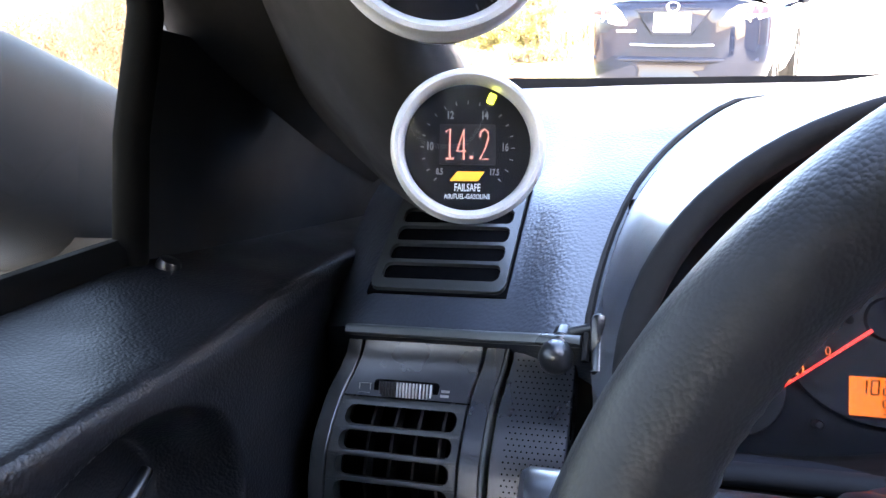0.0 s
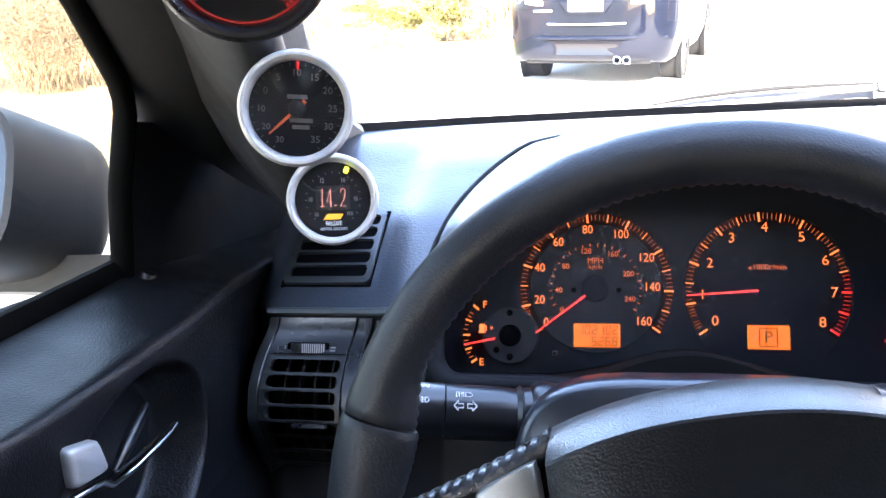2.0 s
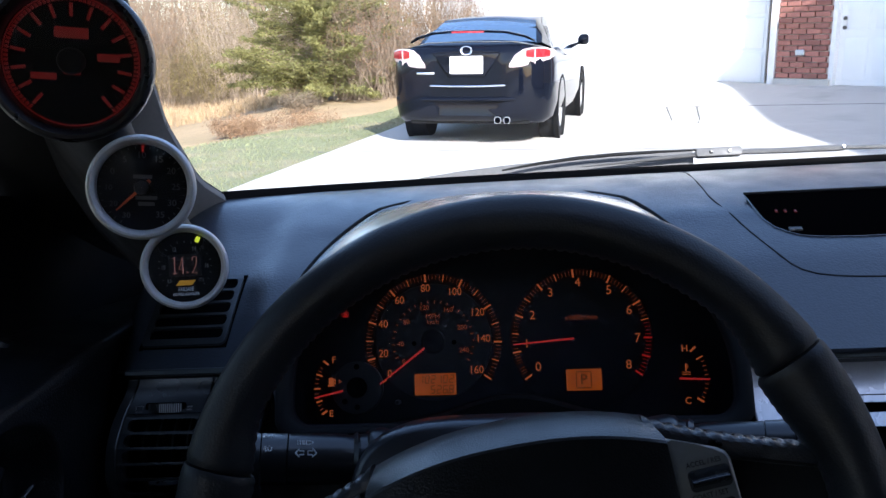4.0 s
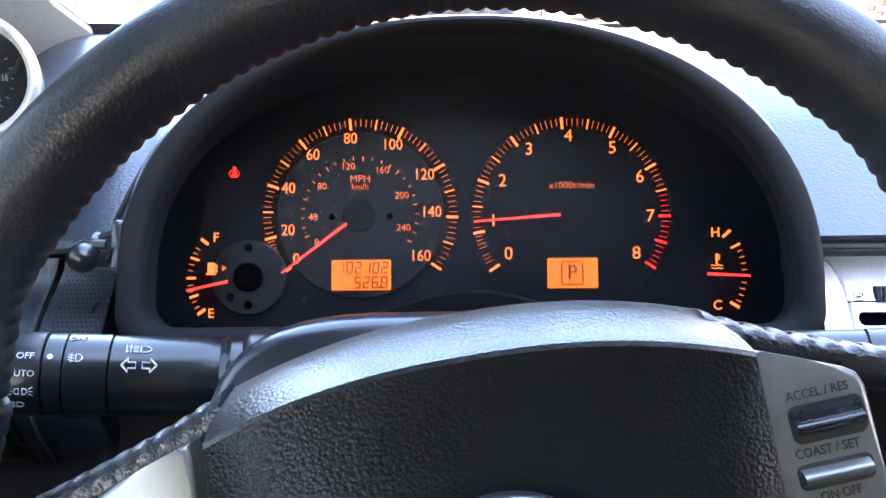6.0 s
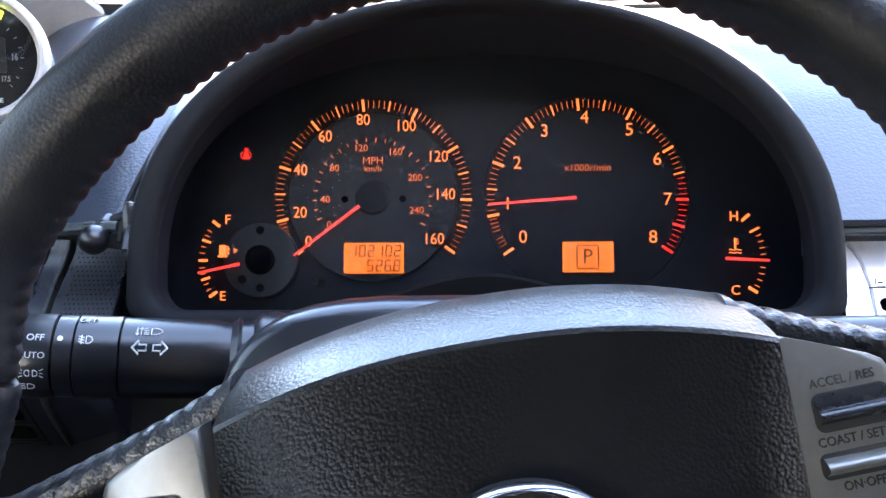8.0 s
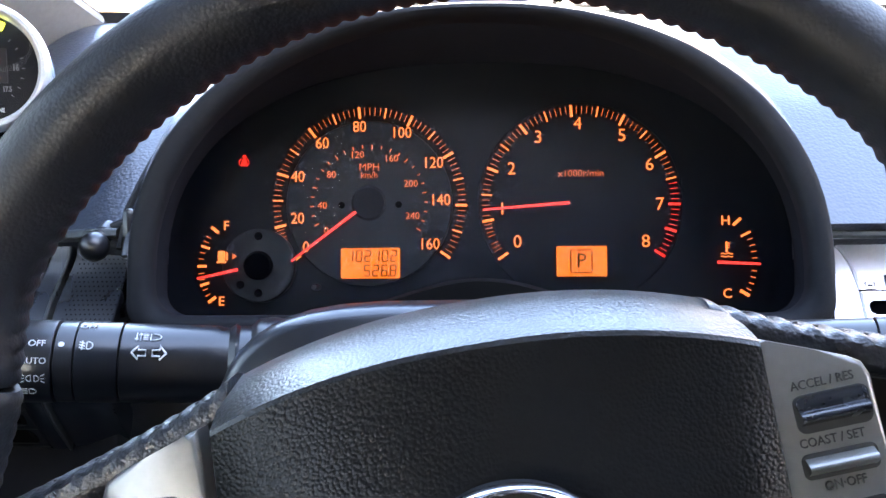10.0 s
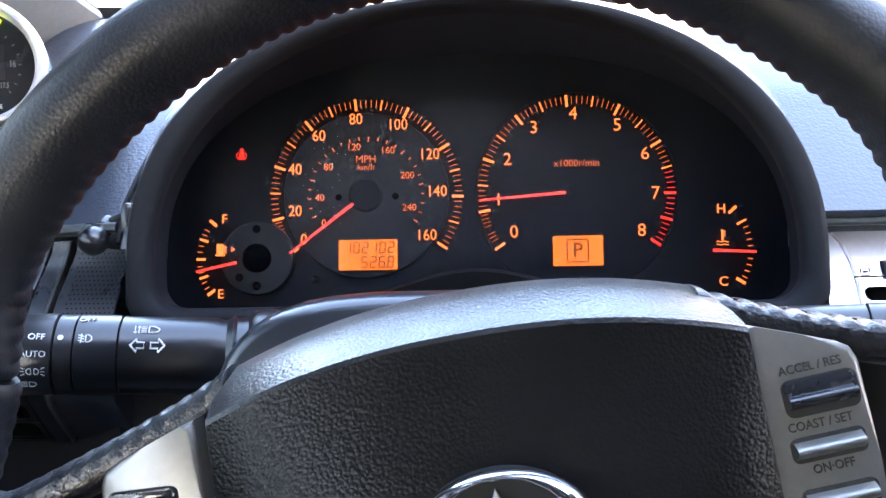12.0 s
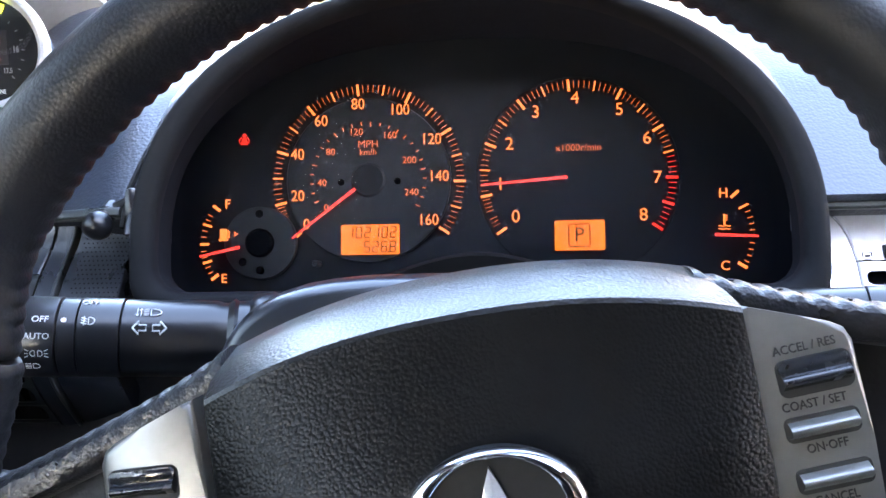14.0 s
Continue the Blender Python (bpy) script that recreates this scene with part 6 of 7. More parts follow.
for x, side_ in ((-0.40, -1), (1.12, 1)):
    for y in (1.02, -1.80):
        zc = -0.628 - 0.0454 * x
        wm = Matrix.Translation((x, y, zc)) @ pose(0, 0, 0, 0, 0, 90 * side_)
        bb = bmesh.new()
        lathe(bb, [(0.21, -0.10), (0.30, -0.108), (0.328, -0.085), (0.330, 0.0), (0.328, 0.085), (0.30, 0.10), (0.21, 0.10)], 40, wm)
        tyre_ = part("wheel", bb, RUBBER, cabin, "black tyre")
        bb = bmesh.new()
        lathe(bb, [(0.0001, -0.07), (0.06, -0.075), (0.16, -0.06), (0.205, -0.095), (0.212, 0.08)], 40, wm)
        part("rim", bb, ALU, tyre_, "silver wheel rim")

# ---- scuttle and wipers outside the windscreen ----
sc = thing("scuttle", (0.36, 0.42, 0.22), "grey plastic scuttle panel below the windscreen", "scuttle", kind="structure")
SCO = Vector((0.36, 0.42, 0.22))
bb = bmesh.new()
loft(bb, [[foot(x) + Vector((0, dy, dz)) - SCO for dy, dz in ((0.032, 0.004), (0.06, 0.0125), (0.15, 0.028), (0.20, 0.02), (0.20, -0.05), (0.032, -0.05))] for x in XS[::3]], True, True)
part("scuttle_panel", bb, SCUTTLE, sc)
wp = thing("windscreen_wiper", (0.28, 0.45, 0.255), "dark windscreen wiper with a grey metal arm, parked", "wiper")
WO = Vector((0.28, 0.45, 0.255))
bb = bmesh.new()
loft(bb, [[Vector(p) - SCO + Vector((0, dy, dz)) for dy, dz in ((0, 0), (0.004, 0.0015), (0.10, 0.0), (0.10, -0.05), (0, -0.05))] for p in [(-0.1125, 0.44, 0.2491), (-0.052, 0.44, 0.2561), (0.0229, 0.44, 0.2616), (0.097, 0.44, 0.264), (0.1779, 0.44, 0.2682), (0.2541, 0.44, 0.2681)]], True, True)
part("cowl_lip", bb, SCUTTLE, sc, "grey plastic lip rising behind the wiper")
bb = bmesh.new()
tube(bb, [Vector(p) - WO for p in [(0.105, 0.425, 0.2495), (0.14, 0.425, 0.2515), (0.178, 0.425, 0.2535), (0.22, 0.425, 0.2560), (0.262, 0.425, 0.2580)]], [0.0010, 0.0020, 0.0030, 0.0040, 0.0045], 8, flat=0.8)
part("wiper_arm", bb, WIPER, wp, "bright metal wiper arm")
bb = bmesh.new()
plate(bb, rounded(0.058, 0.0115, 0.003, 4, 0.283 - WO.x, 0.2590 - WO.z), 0.418 - WO.y, 0.428 - WO.y, 0.001)
part("arm_bracket", bb, WIPER, wp, "grey metal bracket with two bolts")
bb = bmesh.new()
tube(bb, [Vector(p) - WO for p in [(0.305, 0.424, 0.2582), (0.37, 0.424, 0.2572), (0.435, 0.424, 0.2570), (0.445, 0.424, 0.2570), (0.56, 0.424, 0.2535)]], [0.0036, 0.0040, 0.0046, 0.0030, 0.0026], 8)
part("linkage_rod", bb, WIPER, wp)
bb = bmesh.new()
tube(bb, [Vector(p) - WO for p in [(0.0, 0.421, 0.2490), (0.05, 0.421, 0.2560), (0.10, 0.421, 0.2605), (0.15, 0.421, 0.2628), (0.20, 0.421, 0.2635), (0.262, 0.421, 0.2632)]], [0.0012, 0.0022, 0.0026, 0.0026, 0.0022, 0.0012], 8)
part("wiper_blade", bb, RUBBER, wp, "black rubber wiper blade")
for x in (0.273, 0.296, 0.440):
    bb = bmesh.new()
    lathe(bb, [(0.0001, -0.003), (0.0016, -0.003), (0.0024, -0.0012), (0.0024, 0.003)], 16, Matrix.Translation(Vector((x, 0.4178 if x < 0.4 else 0.420, 0.2588 if x < 0.4 else 0.2572)) - WO))
    part("bolt", bb, CHROME if x > 0.28 else BLACK, wp)


# ---- outside: drive, lawn, house, car, trees ----
WALL_A, WALL_U = Vector((4.33, 13.60, 0)), Vector((0.70, -0.714, 0)).normalized()
WALL_N = Vector((-WALL_U.y, WALL_U.x, 0)) * -1      # towards the drive
if WALL_N.y > 0:
    WALL_N = -WALL_N


def rise(x, y):
    """Ground height: the apron climbs to the garage, the field falls away to the left."""
    d = (Vector((x, y, 0)) - WALL_A).dot(WALL_N)
    z = 0.33 * smooth(1 - max(d, 0) / 3.2) if y > 4 and x > -2 else 0.0
    left = edge_x(y) - x
    z -= 1.1 * smooth((left - 1.0) / 9.0) * smooth(y / 6)
    return z + (0.03 * noise.noise(Vector((x * 0.35, y * 0.35, 0))) * smooth(left / 1.0) if left > 0 else 0)


def edge_x(y):
    """Left edge of the drive."""
    return curve_at([(-30, -2.9), (0, -2.9), (6.2, -2.21), (10.9, -1.45), (14, -1.15), (40, -1.1)], y)


def grid_mesh(name, xs, ys, zf, material, label, kind="structure", cat="", keep=None):
    verts = [(x, y, zf(x, y)) for y in ys for x in xs]
    n = len(xs)
    faces = [(j * n + i, j * n + i + 1, (j + 1) * n + i + 1, (j + 1) * n + i) for j in range(len(ys) - 1) for i in range(n - 1)
             if keep is None or keep((xs[i] + xs[i + 1]) / 2, (ys[j] + ys[j + 1]) / 2)]
    me = bpy.data.meshes.new(name)
    me.from_pydata(verts, [], faces)
    me.polygons.foreach_set("use_smooth", [True] * len(me.polygons))
    me.materials.append(material)
    return tagged(new(name, me), label, cat, kind=kind)


gx = sorted(set([-4000, -1500, -500, -200, -100, -60] + [lerp(-40, 40, i / 100) for i in range(101)] + [60, 100, 200, 500, 1500, 4000]))
gy = sorted(set([-4000, -1500, -500, -200, -100, -40, -20] + [lerp(-12, 60, i / 100) for i in range(101)] + [80, 120, 200, 500, 1500, 4000]))
grid_mesh("ground", gx, gy, lambda x, y: rise(x, y) - 0.03, FIELD, "dry tan field and lawn beside the drive", cat="ground")
# drive, strip by strip up to its left edge
bb = bmesh.new()
rows_ = []
for j in range(121):
    y = lerp(-14, 22, j / 120)
    e = edge_x(y)
    rows_.append([Vector((lerp(e, 14, (i / 60) ** 1.3), y, rise(lerp(e, 14, (i / 60) ** 1.3), y) + 0.012)) for i in range(61)] + [Vector((14, y, -0.2)), Vector((e, y, -0.2))])
loft(bb, rows_, True, True)
drive = thing("driveway", (0, 0, 0), "pale concrete driveway with joints and cracks", "driveway", kind="structure", frame_m=Matrix())
part("concrete", bb, CONCRETE, drive)
for pts in (((0.6, 13.3), (1.69, 12.79), (2.87, 12.23), (3.59, 11.84), (4.26, 11.48), (6.0, 10.5)), ((2.87, 12.23), (2.76, 11.6), (2.70, 11.25), (2.55, 10.7)), ((2.46, 12.40), (2.38, 11.7), (2.30, 11.1)), ((2.42, 11.75), (2.6, 11.72), (2.78, 11.6)), ((-2.0, 8.2), (0.5, 8.3), (3.0, 8.2), (7, 8.1))):
    bb = bmesh.new()
    pp = [Vector((lerp(a[0], c[0], k / 8), lerp(a[1], c[1], k / 8), 0)) for a, c in zip(pts, pts[1:]) for k in range(8)]
    tube(bb, [Vector((p.x, p.y, rise(p.x, p.y) + 0.010)) for p in pp], 0.018, 6, flat=0.3)
    part("joint", bb, JOINT, drive)
# lawn strip
def lawn_width(y):
    return curve_at([(-30, 3.0), (4, 2.7), (7.5, 2.1), (9.2, 1.85), (12, 1.15), (14, 0.72), (20, 0.5)], y) + 0.07 * math.sin(y * 2.3)


bb = bmesh.new()
rows_ = []
for j in range(91):
    y = lerp(-14, 30, j / 90)
    e = edge_x(y) - 0.01
    w = lawn_width(y)
    rows_.append([Vector((e - w * i / 14, y, rise(e - w * i / 14, y) + 0.008 - (0.02 if i == 14 else 0))) for i in range(15)])
loft(bb, rows_, False, False)
lawn = thing("lawn", (0, 0, 0), "short green lawn strip along the drive", "lawn", kind="structure", frame_m=Matrix())
part("turf", bb, TURF, lawn)


def scatter(name, n, place, blade, material, label, cat, seed):
    """Many small blades or twigs in one mesh."""
    rnd = random.Random(seed)
    verts, faces = [], []
    for _ in range(n):
        blade(rnd, place(rnd), verts, faces)
    me = bpy.data.meshes.new(name)
    me.from_pydata(verts, [], faces)
    me.materials.append(material)
    return tagged(new(name, me), label, cat, kind="stuff")


def grass_blade(h0, h1, w, lean=0.5):
    def make(rnd, p, verts, faces):
        h, a = rnd.uniform(h0, h1), rnd.uniform(0, 6.283)
        d = Vector((math.cos(a), math.sin(a), 0))
        s = Vector((-d.y, d.x, 0)) * w * rnd.uniform(0.6, 1.3)
        t = p + Vector((0, 0, h)) + d * h * rnd.uniform(0, lean)
        m = p.lerp(t, 0.55) + Vector((0, 0, h * 0.08))
        k = len(verts)
        verts.extend([p - s, p + s, m + s * 0.7, m - s * 0.7, t])
        faces.extend([(k, k + 1, k + 2, k + 3), (k + 3, k + 2, k + 4)])
    return make


def lawn_place(rnd):
    y = rnd.uniform(3.5, 20)
    x = edge_x(y) - lawn_width(y) * rnd.random()
    return Vector((x, y, rise(x, y)))


scatter("lawn_grass", 30000, lawn_place, grass_blade(0.012, 0.032, 0.006), GRASS, "short green grass blades", "grass", 3)


def reed_place(rnd):
    y = rnd.uniform(18.5, 32)
    x = edge_x(y) - rnd.uniform(1.5, 24)
    return Vector((x, y, rise(x, y) - 0.02))


scatter("dry_grass", 26000, reed_place, grass_blade(0.08, 0.34, 0.007, 1.1), STRAW, "dry straw-coloured field grass", "grass", 5)


def limb(verts, faces, a, b, ra, rb):
    d = (b - a).normalized()
    s = d.cross(Vector((0.3, 0.2, 1))).normalized()
    u = s.cross(d)
    k = len(verts)
    for p, r in ((a, ra), (b, rb)):
        for q in range(5):
            t = q * 1.2566
            verts.append(p + s * r * math.cos(t) + u * r * math.sin(t))
    for q in range(5):
        faces.append((k + q, k + (q + 1) % 5, k + 5 + (q + 1) % 5, k + 5 + q))


def mesh_part(name, verts, faces, material, parent, label=""):
    me = bpy.data.meshes.new(name)
    me.from_pydata([tuple(v) for v in verts], [], faces)
    me.materials.append(material)
    ob_ = new(name, me)
    ob_.parent = parent
    return tagged(ob_, label)


def bare_tree(x, y, h, seed, material, label, spread=0.5, depth=4):
    """Trunk with forking bare limbs."""
    rnd = random.Random(seed)
    t = thing("bare_tree", (x, y, rise(x, y) - 0.1), label, "tree", group="bare trees behind the field", frame_m=Matrix())
    tv, tf, lv, lf = [], [], [], []

    def grow(p, d, length, r, k):
        q = p + d * length
        limb(tv if k == 0 else lv, tf if k == 0 else lf, p, q, r, r * 0.68)
        if k >= depth:
            return
        for _ in range(rnd.choice((2, 3, 3)) if k else 4):
            nd = (d + Vector((rnd.uniform(-1, 1), rnd.uniform(-1, 1), rnd.uniform(-0.15, 0.7))) * spread).normalized()
            grow(p.lerp(q, rnd.uniform(0.55, 1.0)), nd, length * rnd.uniform(0.5, 0.8), r * 0.5, k + 1)

    grow(Vector((0, 0, 0)), Vector((rnd.uniform(-.1, .1), rnd.uniform(-.1, .1), 1)).normalized(), h * 0.42, h * 0.018, 0)
    mesh_part("trunk", tv, tf, material, t)
    mesh_part("limbs", lv, lf, material, t)
    return t


rt = random.Random(11)
for k in range(60):
    x = rt.uniform(-26, 8)
    y = rt.uniform(30, 42)
    bare_tree(x, y, rt.uniform(5, 11), 100 + k, BARK if k % 4 else PALEBARK, "leafless grey-brown tree at the field edge" if k % 4 else "pale-barked leafless tree at the field edge", 0.55, 4)


def shrub(name, x, y, w, h, seed, twig, leaf, n, label, leaf_size, cone=0.0, twigs=60):
    """Many stems with clumps of small leaves, uneven outline."""
    rnd = random.Random(seed)
    t = thing(name, (x, y, rise(x, y) - 0.05), label, "bush" if cone < 0.5 else "tree", frame_m=Matrix())
    sv_, sf, lv, lf = [], [], [], []
    tips = []
    for _ in range(int(twigs * 0.62)):
        a, r = rnd.uniform(0, 6.283), w / 2 * math.sqrt(rnd.random())
        zz = h * rnd.uniform(0.35, 1.0)
        rr = r * (1 - cone * zz / h)
        tip = Vector((math.cos(a) * rr, math.sin(a) * rr, zz * (0.75 + 0.25 * (1 - r / (w / 2)))))
        base = Vector((math.cos(a) * rr * 0.5, math.sin(a) * rr * 0.5, 0)) + Vector((rnd.uniform(-.22, .22), rnd.uniform(-.22, .22), 0)) * w
        mid = base.lerp(tip, 0.5) + Vector((rnd.uniform(-.3, .3), rnd.uniform(-.3, .3), rnd.uniform(-.05, .15))) * h * 0.4
        limb(sv_, sf, base, mid, 0.010 * h / 3, 0.006 * h / 3)
        limb(sv_, sf, mid, tip, 0.006 * h / 3, 0.002 * h / 3)
        for q in (0.15, 0.5, 0.8):
            fork = mid.lerp(tip, q * rnd.uniform(0.7, 1.2))
            side_tip = fork + Vector((rnd.gauss(0, 1), rnd.gauss(0, 1), rnd.gauss(0.5, 0.8))) * 0.09 * h
            limb(sv_, sf, fork, side_tip, 0.0035 * h / 3, 0.0012 * h / 3)
        tips.append((base, mid, tip))
    for _ in range(n):
        b0, m0, t0 = rnd.choice(tips)
        c = m0.lerp(t0, rnd.uniform(0.0, 1.1)) + Vector((rnd.gauss(0, 1), rnd.gauss(0, 1), rnd.gauss(0, 1))) * 0.055 * w
        d1 = Vector((rnd.gauss(0, 1), rnd.gauss(0, 1), rnd.gauss(0.3, 1))).normalized() * leaf_size * rnd.uniform(0.6, 1.4)
        d2 = d1.cross(Vector((rnd.gauss(0, 1), rnd.gauss(0, 1), rnd.gauss(0, 1)))).normalized() * leaf_size * 0.3
        q = len(lv)
        lv.extend([c - d1, c + d2, c + d1, c - d2])
        lf.append((q, q + 1, q + 2, q + 3))
    mesh_part("stems", sv_, sf, twig, t)
    if n:
        mesh_part("leaves", lv, lf, leaf, t)
    return t


def conifer(x, y, w, h, seed, label):
    """Trunk with drooping boughs in whorls, each set with small needle sprays."""
    rnd = random.Random(seed)
    t = thing("evergreen_tree", (x, y, rise(x, y) - 0.05), label, "tree", frame_m=Matrix())
    tv, tf, lv, lf = [], [], [], []
    limb(tv, tf, Vector((0, 0, 0)), Vector((0.1, 0, h)), 0.12, 0.02)
    bv, bf = [], []
    for k in range(300):
        zz = h * (0.05 + 0.92 * rnd.random() ** 1.6)
        a = rnd.uniform(0, 6.283)
        reach = w / 2 * (1 - zz / h) ** 0.55 * rnd.uniform(0.6, 1.12) + 0.15
        d = Vector((math.cos(a), math.sin(a), 0))
        base = Vector((0, 0, zz))
        tip = base + d * reach + Vector((0, 0, reach * rnd.uniform(-0.12, 0.45)))
        limb(bv, bf, base, tip, 0.016, 0.004)
        for _ in range(int(110 + 260 * reach)):
            u = rnd.random() ** 0.55
            c = base.lerp(tip, u) + Vector((rnd.gauss(0, 1), rnd.gauss(0, 1), rnd.gauss(0, 0.8))) * (0.13 * (1.25 - u))
            d1 = (d * rnd.uniform(0.2, 1) + Vector((rnd.gauss(0, 0.7), rnd.gauss(0, 0.7), rnd.gauss(0.3, 0.6)))).normalized() * rnd.uniform(0.022, 0.050)
            d2 = d1.cross(Vector((rnd.gauss(0, 1), rnd.gauss(0, 1), rnd.gauss(0, 1)))).normalized() * 0.0095
            q = len(lv)
            lv.extend([c - d1, c + d2, c + d1, c - d2])
            lf.append((q, q + 1, q + 2, q + 3))
    mesh_part("trunk", tv, tf, BARK, t)
    mesh_part("boughs", bv, bf, BARK, t)
    mesh_part("needles", lv, lf, EVERGREEN, t)
    return t


conifer(-3.95, 17.6, 4.2, 5.6, 21, "olive green evergreen tree at the field edge")
shrub("brown_bush", -11.0, 29.5, 3.4, 2.6, 22, BARK, OLIVE, 20000, "olive brown half-bare bush", 0.035, 0.1, 420)
shrub("brown_bush", -14.0, 30.0, 3.0, 2.6, 23, BARK, OLIVE, 18000, "olive brown half-bare bush", 0.035, 0.1, 380)
shrub("brown_bush", -2.75, 17.2, 2.0, 2.8, 24, BARK, BROWNLEAF, 4500, "bare brown thicket beside the evergreen", 0.03, 0.05, 600)
shrub("brown_bush", -1.5, 18.6, 2.4, 2.8, 25, BARK, BROWNLEAF, 4000, "bare brown thicket behind the parked car", 0.03, 0.05, 560)
shrub("low_bush", -3.52, 10.3, 0.80, 0.36, 26, BARK, BROWNLEAF, 6500, "low reddish brown bush on the bank", 0.014, 0.0, 120)
shrub("low_bush", -2.95, 11.4, 1.15, 0.26, 28, BARK, BROWNLEAF, 4500, "low straggling brown bush along the lawn edge", 0.014, 0.0, 150)
shrub("low_bush", -3.75, 14.6, 0.75, 0.45, 27, BRUSH, BRUSH, 3500, "dark brown bush below the evergreen", 0.022, 0.0, 140)
for k in range(14):
    shrub("far_thicket", -26 + 2.6 * k + rt.uniform(-.6, .6), 31 + rt.uniform(-1.5, 3), 4.2, rt.uniform(3.6, 5.6), 40 + k, BARK if k % 2 else TWIG, BROWNLEAF if k % 3 else OLIVE, 5000, "brown leafless thicket along the field", 0.04, 0.1, 360)

for k in range(12):
    shrub("far_thicket", -30 + 3.4 * k + rt.uniform(-.8, .8), 38 + rt.uniform(-1.5, 3), 5.0, rt.uniform(6.0, 8.5), 90 + k, TWIG if k % 2 else BARK, BROWNLEAF, 7000, "tall brown leafless thicket behind the field", 0.05, 0.1, 520)
for k in range(9):
    shrub("brush_clump", -11.0 - 1.3 * k + rt.uniform(-.4, .4), 19.5 - 0.9 * k + rt.uniform(-.5, .5), 2.6, rt.uniform(2.4, 3.6), 70 + k, BRUSH, BRUSH, 3000, "dead brown brush beyond the field", 0.05, 0.1, 260)

# ---- house ----
house = thing("house", WALL_A + Vector((0, 0, 0.30)), "brick house with a white garage door and white side door", "house", kind="structure", frame_m=Matrix())
HM = Matrix((WALL_U, -WALL_N, Vector((0, 0, 1)))).transposed().to_4x4()     # x along the wall, y into it
HL = Matrix.Translation((0, 0, 0)) @ HM


def house_part(name, at, size, ma, label="", bevel=0.0, parent=None):
    b1 = bmesh.new()
    box(b1, at, size, bevel, HL)
    return part(name, b1, ma, parent or house, label)


house_part("wall", (-9.6, 0.30, 2.6), (0.9, 0.3, 5.4), WALLWHITE)
house_part("wall", (-4.6, 0.30, 3.8), (9.1, 0.3, 3.0), WALLWHITE)
house_part("wall", (6.25, 0.30, 2.6), (8.5, 0.3, 5.4), MORTAR)
house_part("wall", (0.44, 0.30, 2.6), (0.88, 0.3, 5.4), MORTAR)
house_part("wall", (1.69, 0.30, 3.9), (1.62, 0.3, 2.8), MORTAR)
house_part("plinth", (0.45, 0.13, 0.045), (0.94, 0.12, 0.19), CONCRETE, "grey concrete footing")
gd = house_part("garage_door", (-4.6, 0.36, 1.15), (8.6, 0.05, 2.3), WHITEPAINT, "white panelled garage door")
for k in range(4):
    house_part("panel", (-4.6, 0.325, 0.30 + 0.56 * k), (8.5, 0.02, 0.50), WHITEPAINT, "", 0.01, gd)
house_part("door_trim", (-0.05, 0.12, 1.2), (0.11, 0.10, 2.5), WHITEPAINT, "white garage door trim")
sd = house_part("side_door", (1.44, 0.27, 1.10), (0.98, 0.05, 2.10), WHITEPAINT, "white painted side door with two locks")
for x in (0.915, 1.965):
    house_part("door_frame", (x, 0.20, 1.12), (0.07, 0.16, 2.2), WHITEPAINT, "white door frame")
for x in (1.22, 1.66):
    for z, hh in ((0.45, 0.62), (1.22, 0.66), (1.85, 0.32)):
        house_part("door_panel", (x, 0.243, z), (0.34, 0.012, hh), WHITEPAINT, "", 0.005, sd)
for z in (0.92, 1.06):
    b1 = bmesh.new()
    lathe(b1, [(0.0001, -0.05), (0.028, -0.045), (0.032, -0.03), (0.014, -0.02), (0.014, 0.0)], 20, HL @ Matrix.Translation((1.03, 0.245, z)))
    part("door_knob", b1, BRASS, sd, "dark metal knob")
house_part("step", (1.44, -0.15, -0.03), (1.2, 0.5, 0.12), CONCRETE, "concrete door step")
house_part("wall_outlet", (0.42, 0.085, 0.55), (0.14, 0.05, 0.09), ALU, "small grey wall outlet", 0.005)
for x in (3.0, 3.35):
    house_part("porch_post", (x, -0.9, 1.2), (0.07, 0.07, 2.6), BLACK, "slim black porch post")
house_part("roof", (-1.0, 1.5, 5.5), (22, 4.5, 0.25), ROOFM)
house_part("wall_back", (-1.0, 3.6, 2.6), (20, 0.3, 5.4), MORTAR)
# unseen block, added so that its shade falls over the right part of the drive
shade_block = thing("drive_shade_block", (7.36, 0.2, 0), "unseen block added to shade the right of the drive", "house", kind="structure", frame_m=Matrix())
b1 = bmesh.new()
box(b1, (1.2, 2.2, 2.4), (3.0, 10.0, 5.0), 0.02)
part("wall", b1, MORTAR, shade_block)
b1 = bmesh.new()
box(b1, (1.2, 2.2, 5.05), (3.4, 10.4, 0.25), 0.02)
part("roof", b1, ROOFM, shade_block)
# bricks of the pier beside the garage door, and of the strip beyond the side door
bk = bmesh.new()
box(bk, (0, 0, 0), (0.205, 0.10, 0.070), 0.004, None, 1)
brick_me = bpy.data.meshes.new("brick")
bk.to_mesh(brick_me)
bk.free()
brick_me.materials.append(BRICK)
for c in range(30):
    z = 0.185 + 0.086 * c
    off = 0.119 if c % 2 else 0.0
    for x0, x1 in ((0.02, 0.87), (2.0, 2.75)):
        x = x0 - off
        while x < x1:
            a, e = max(x, x0), min(x + 0.222, x1)
            if e - a > 0.05:
                m = HL @ Matrix.Translation(((a + e) / 2, 0.145, z)) @ Matrix.Diagonal(((e - a) / 0.205, 1, 1, 1))
                share("brick", brick_me, house, m)
            x += 0.238


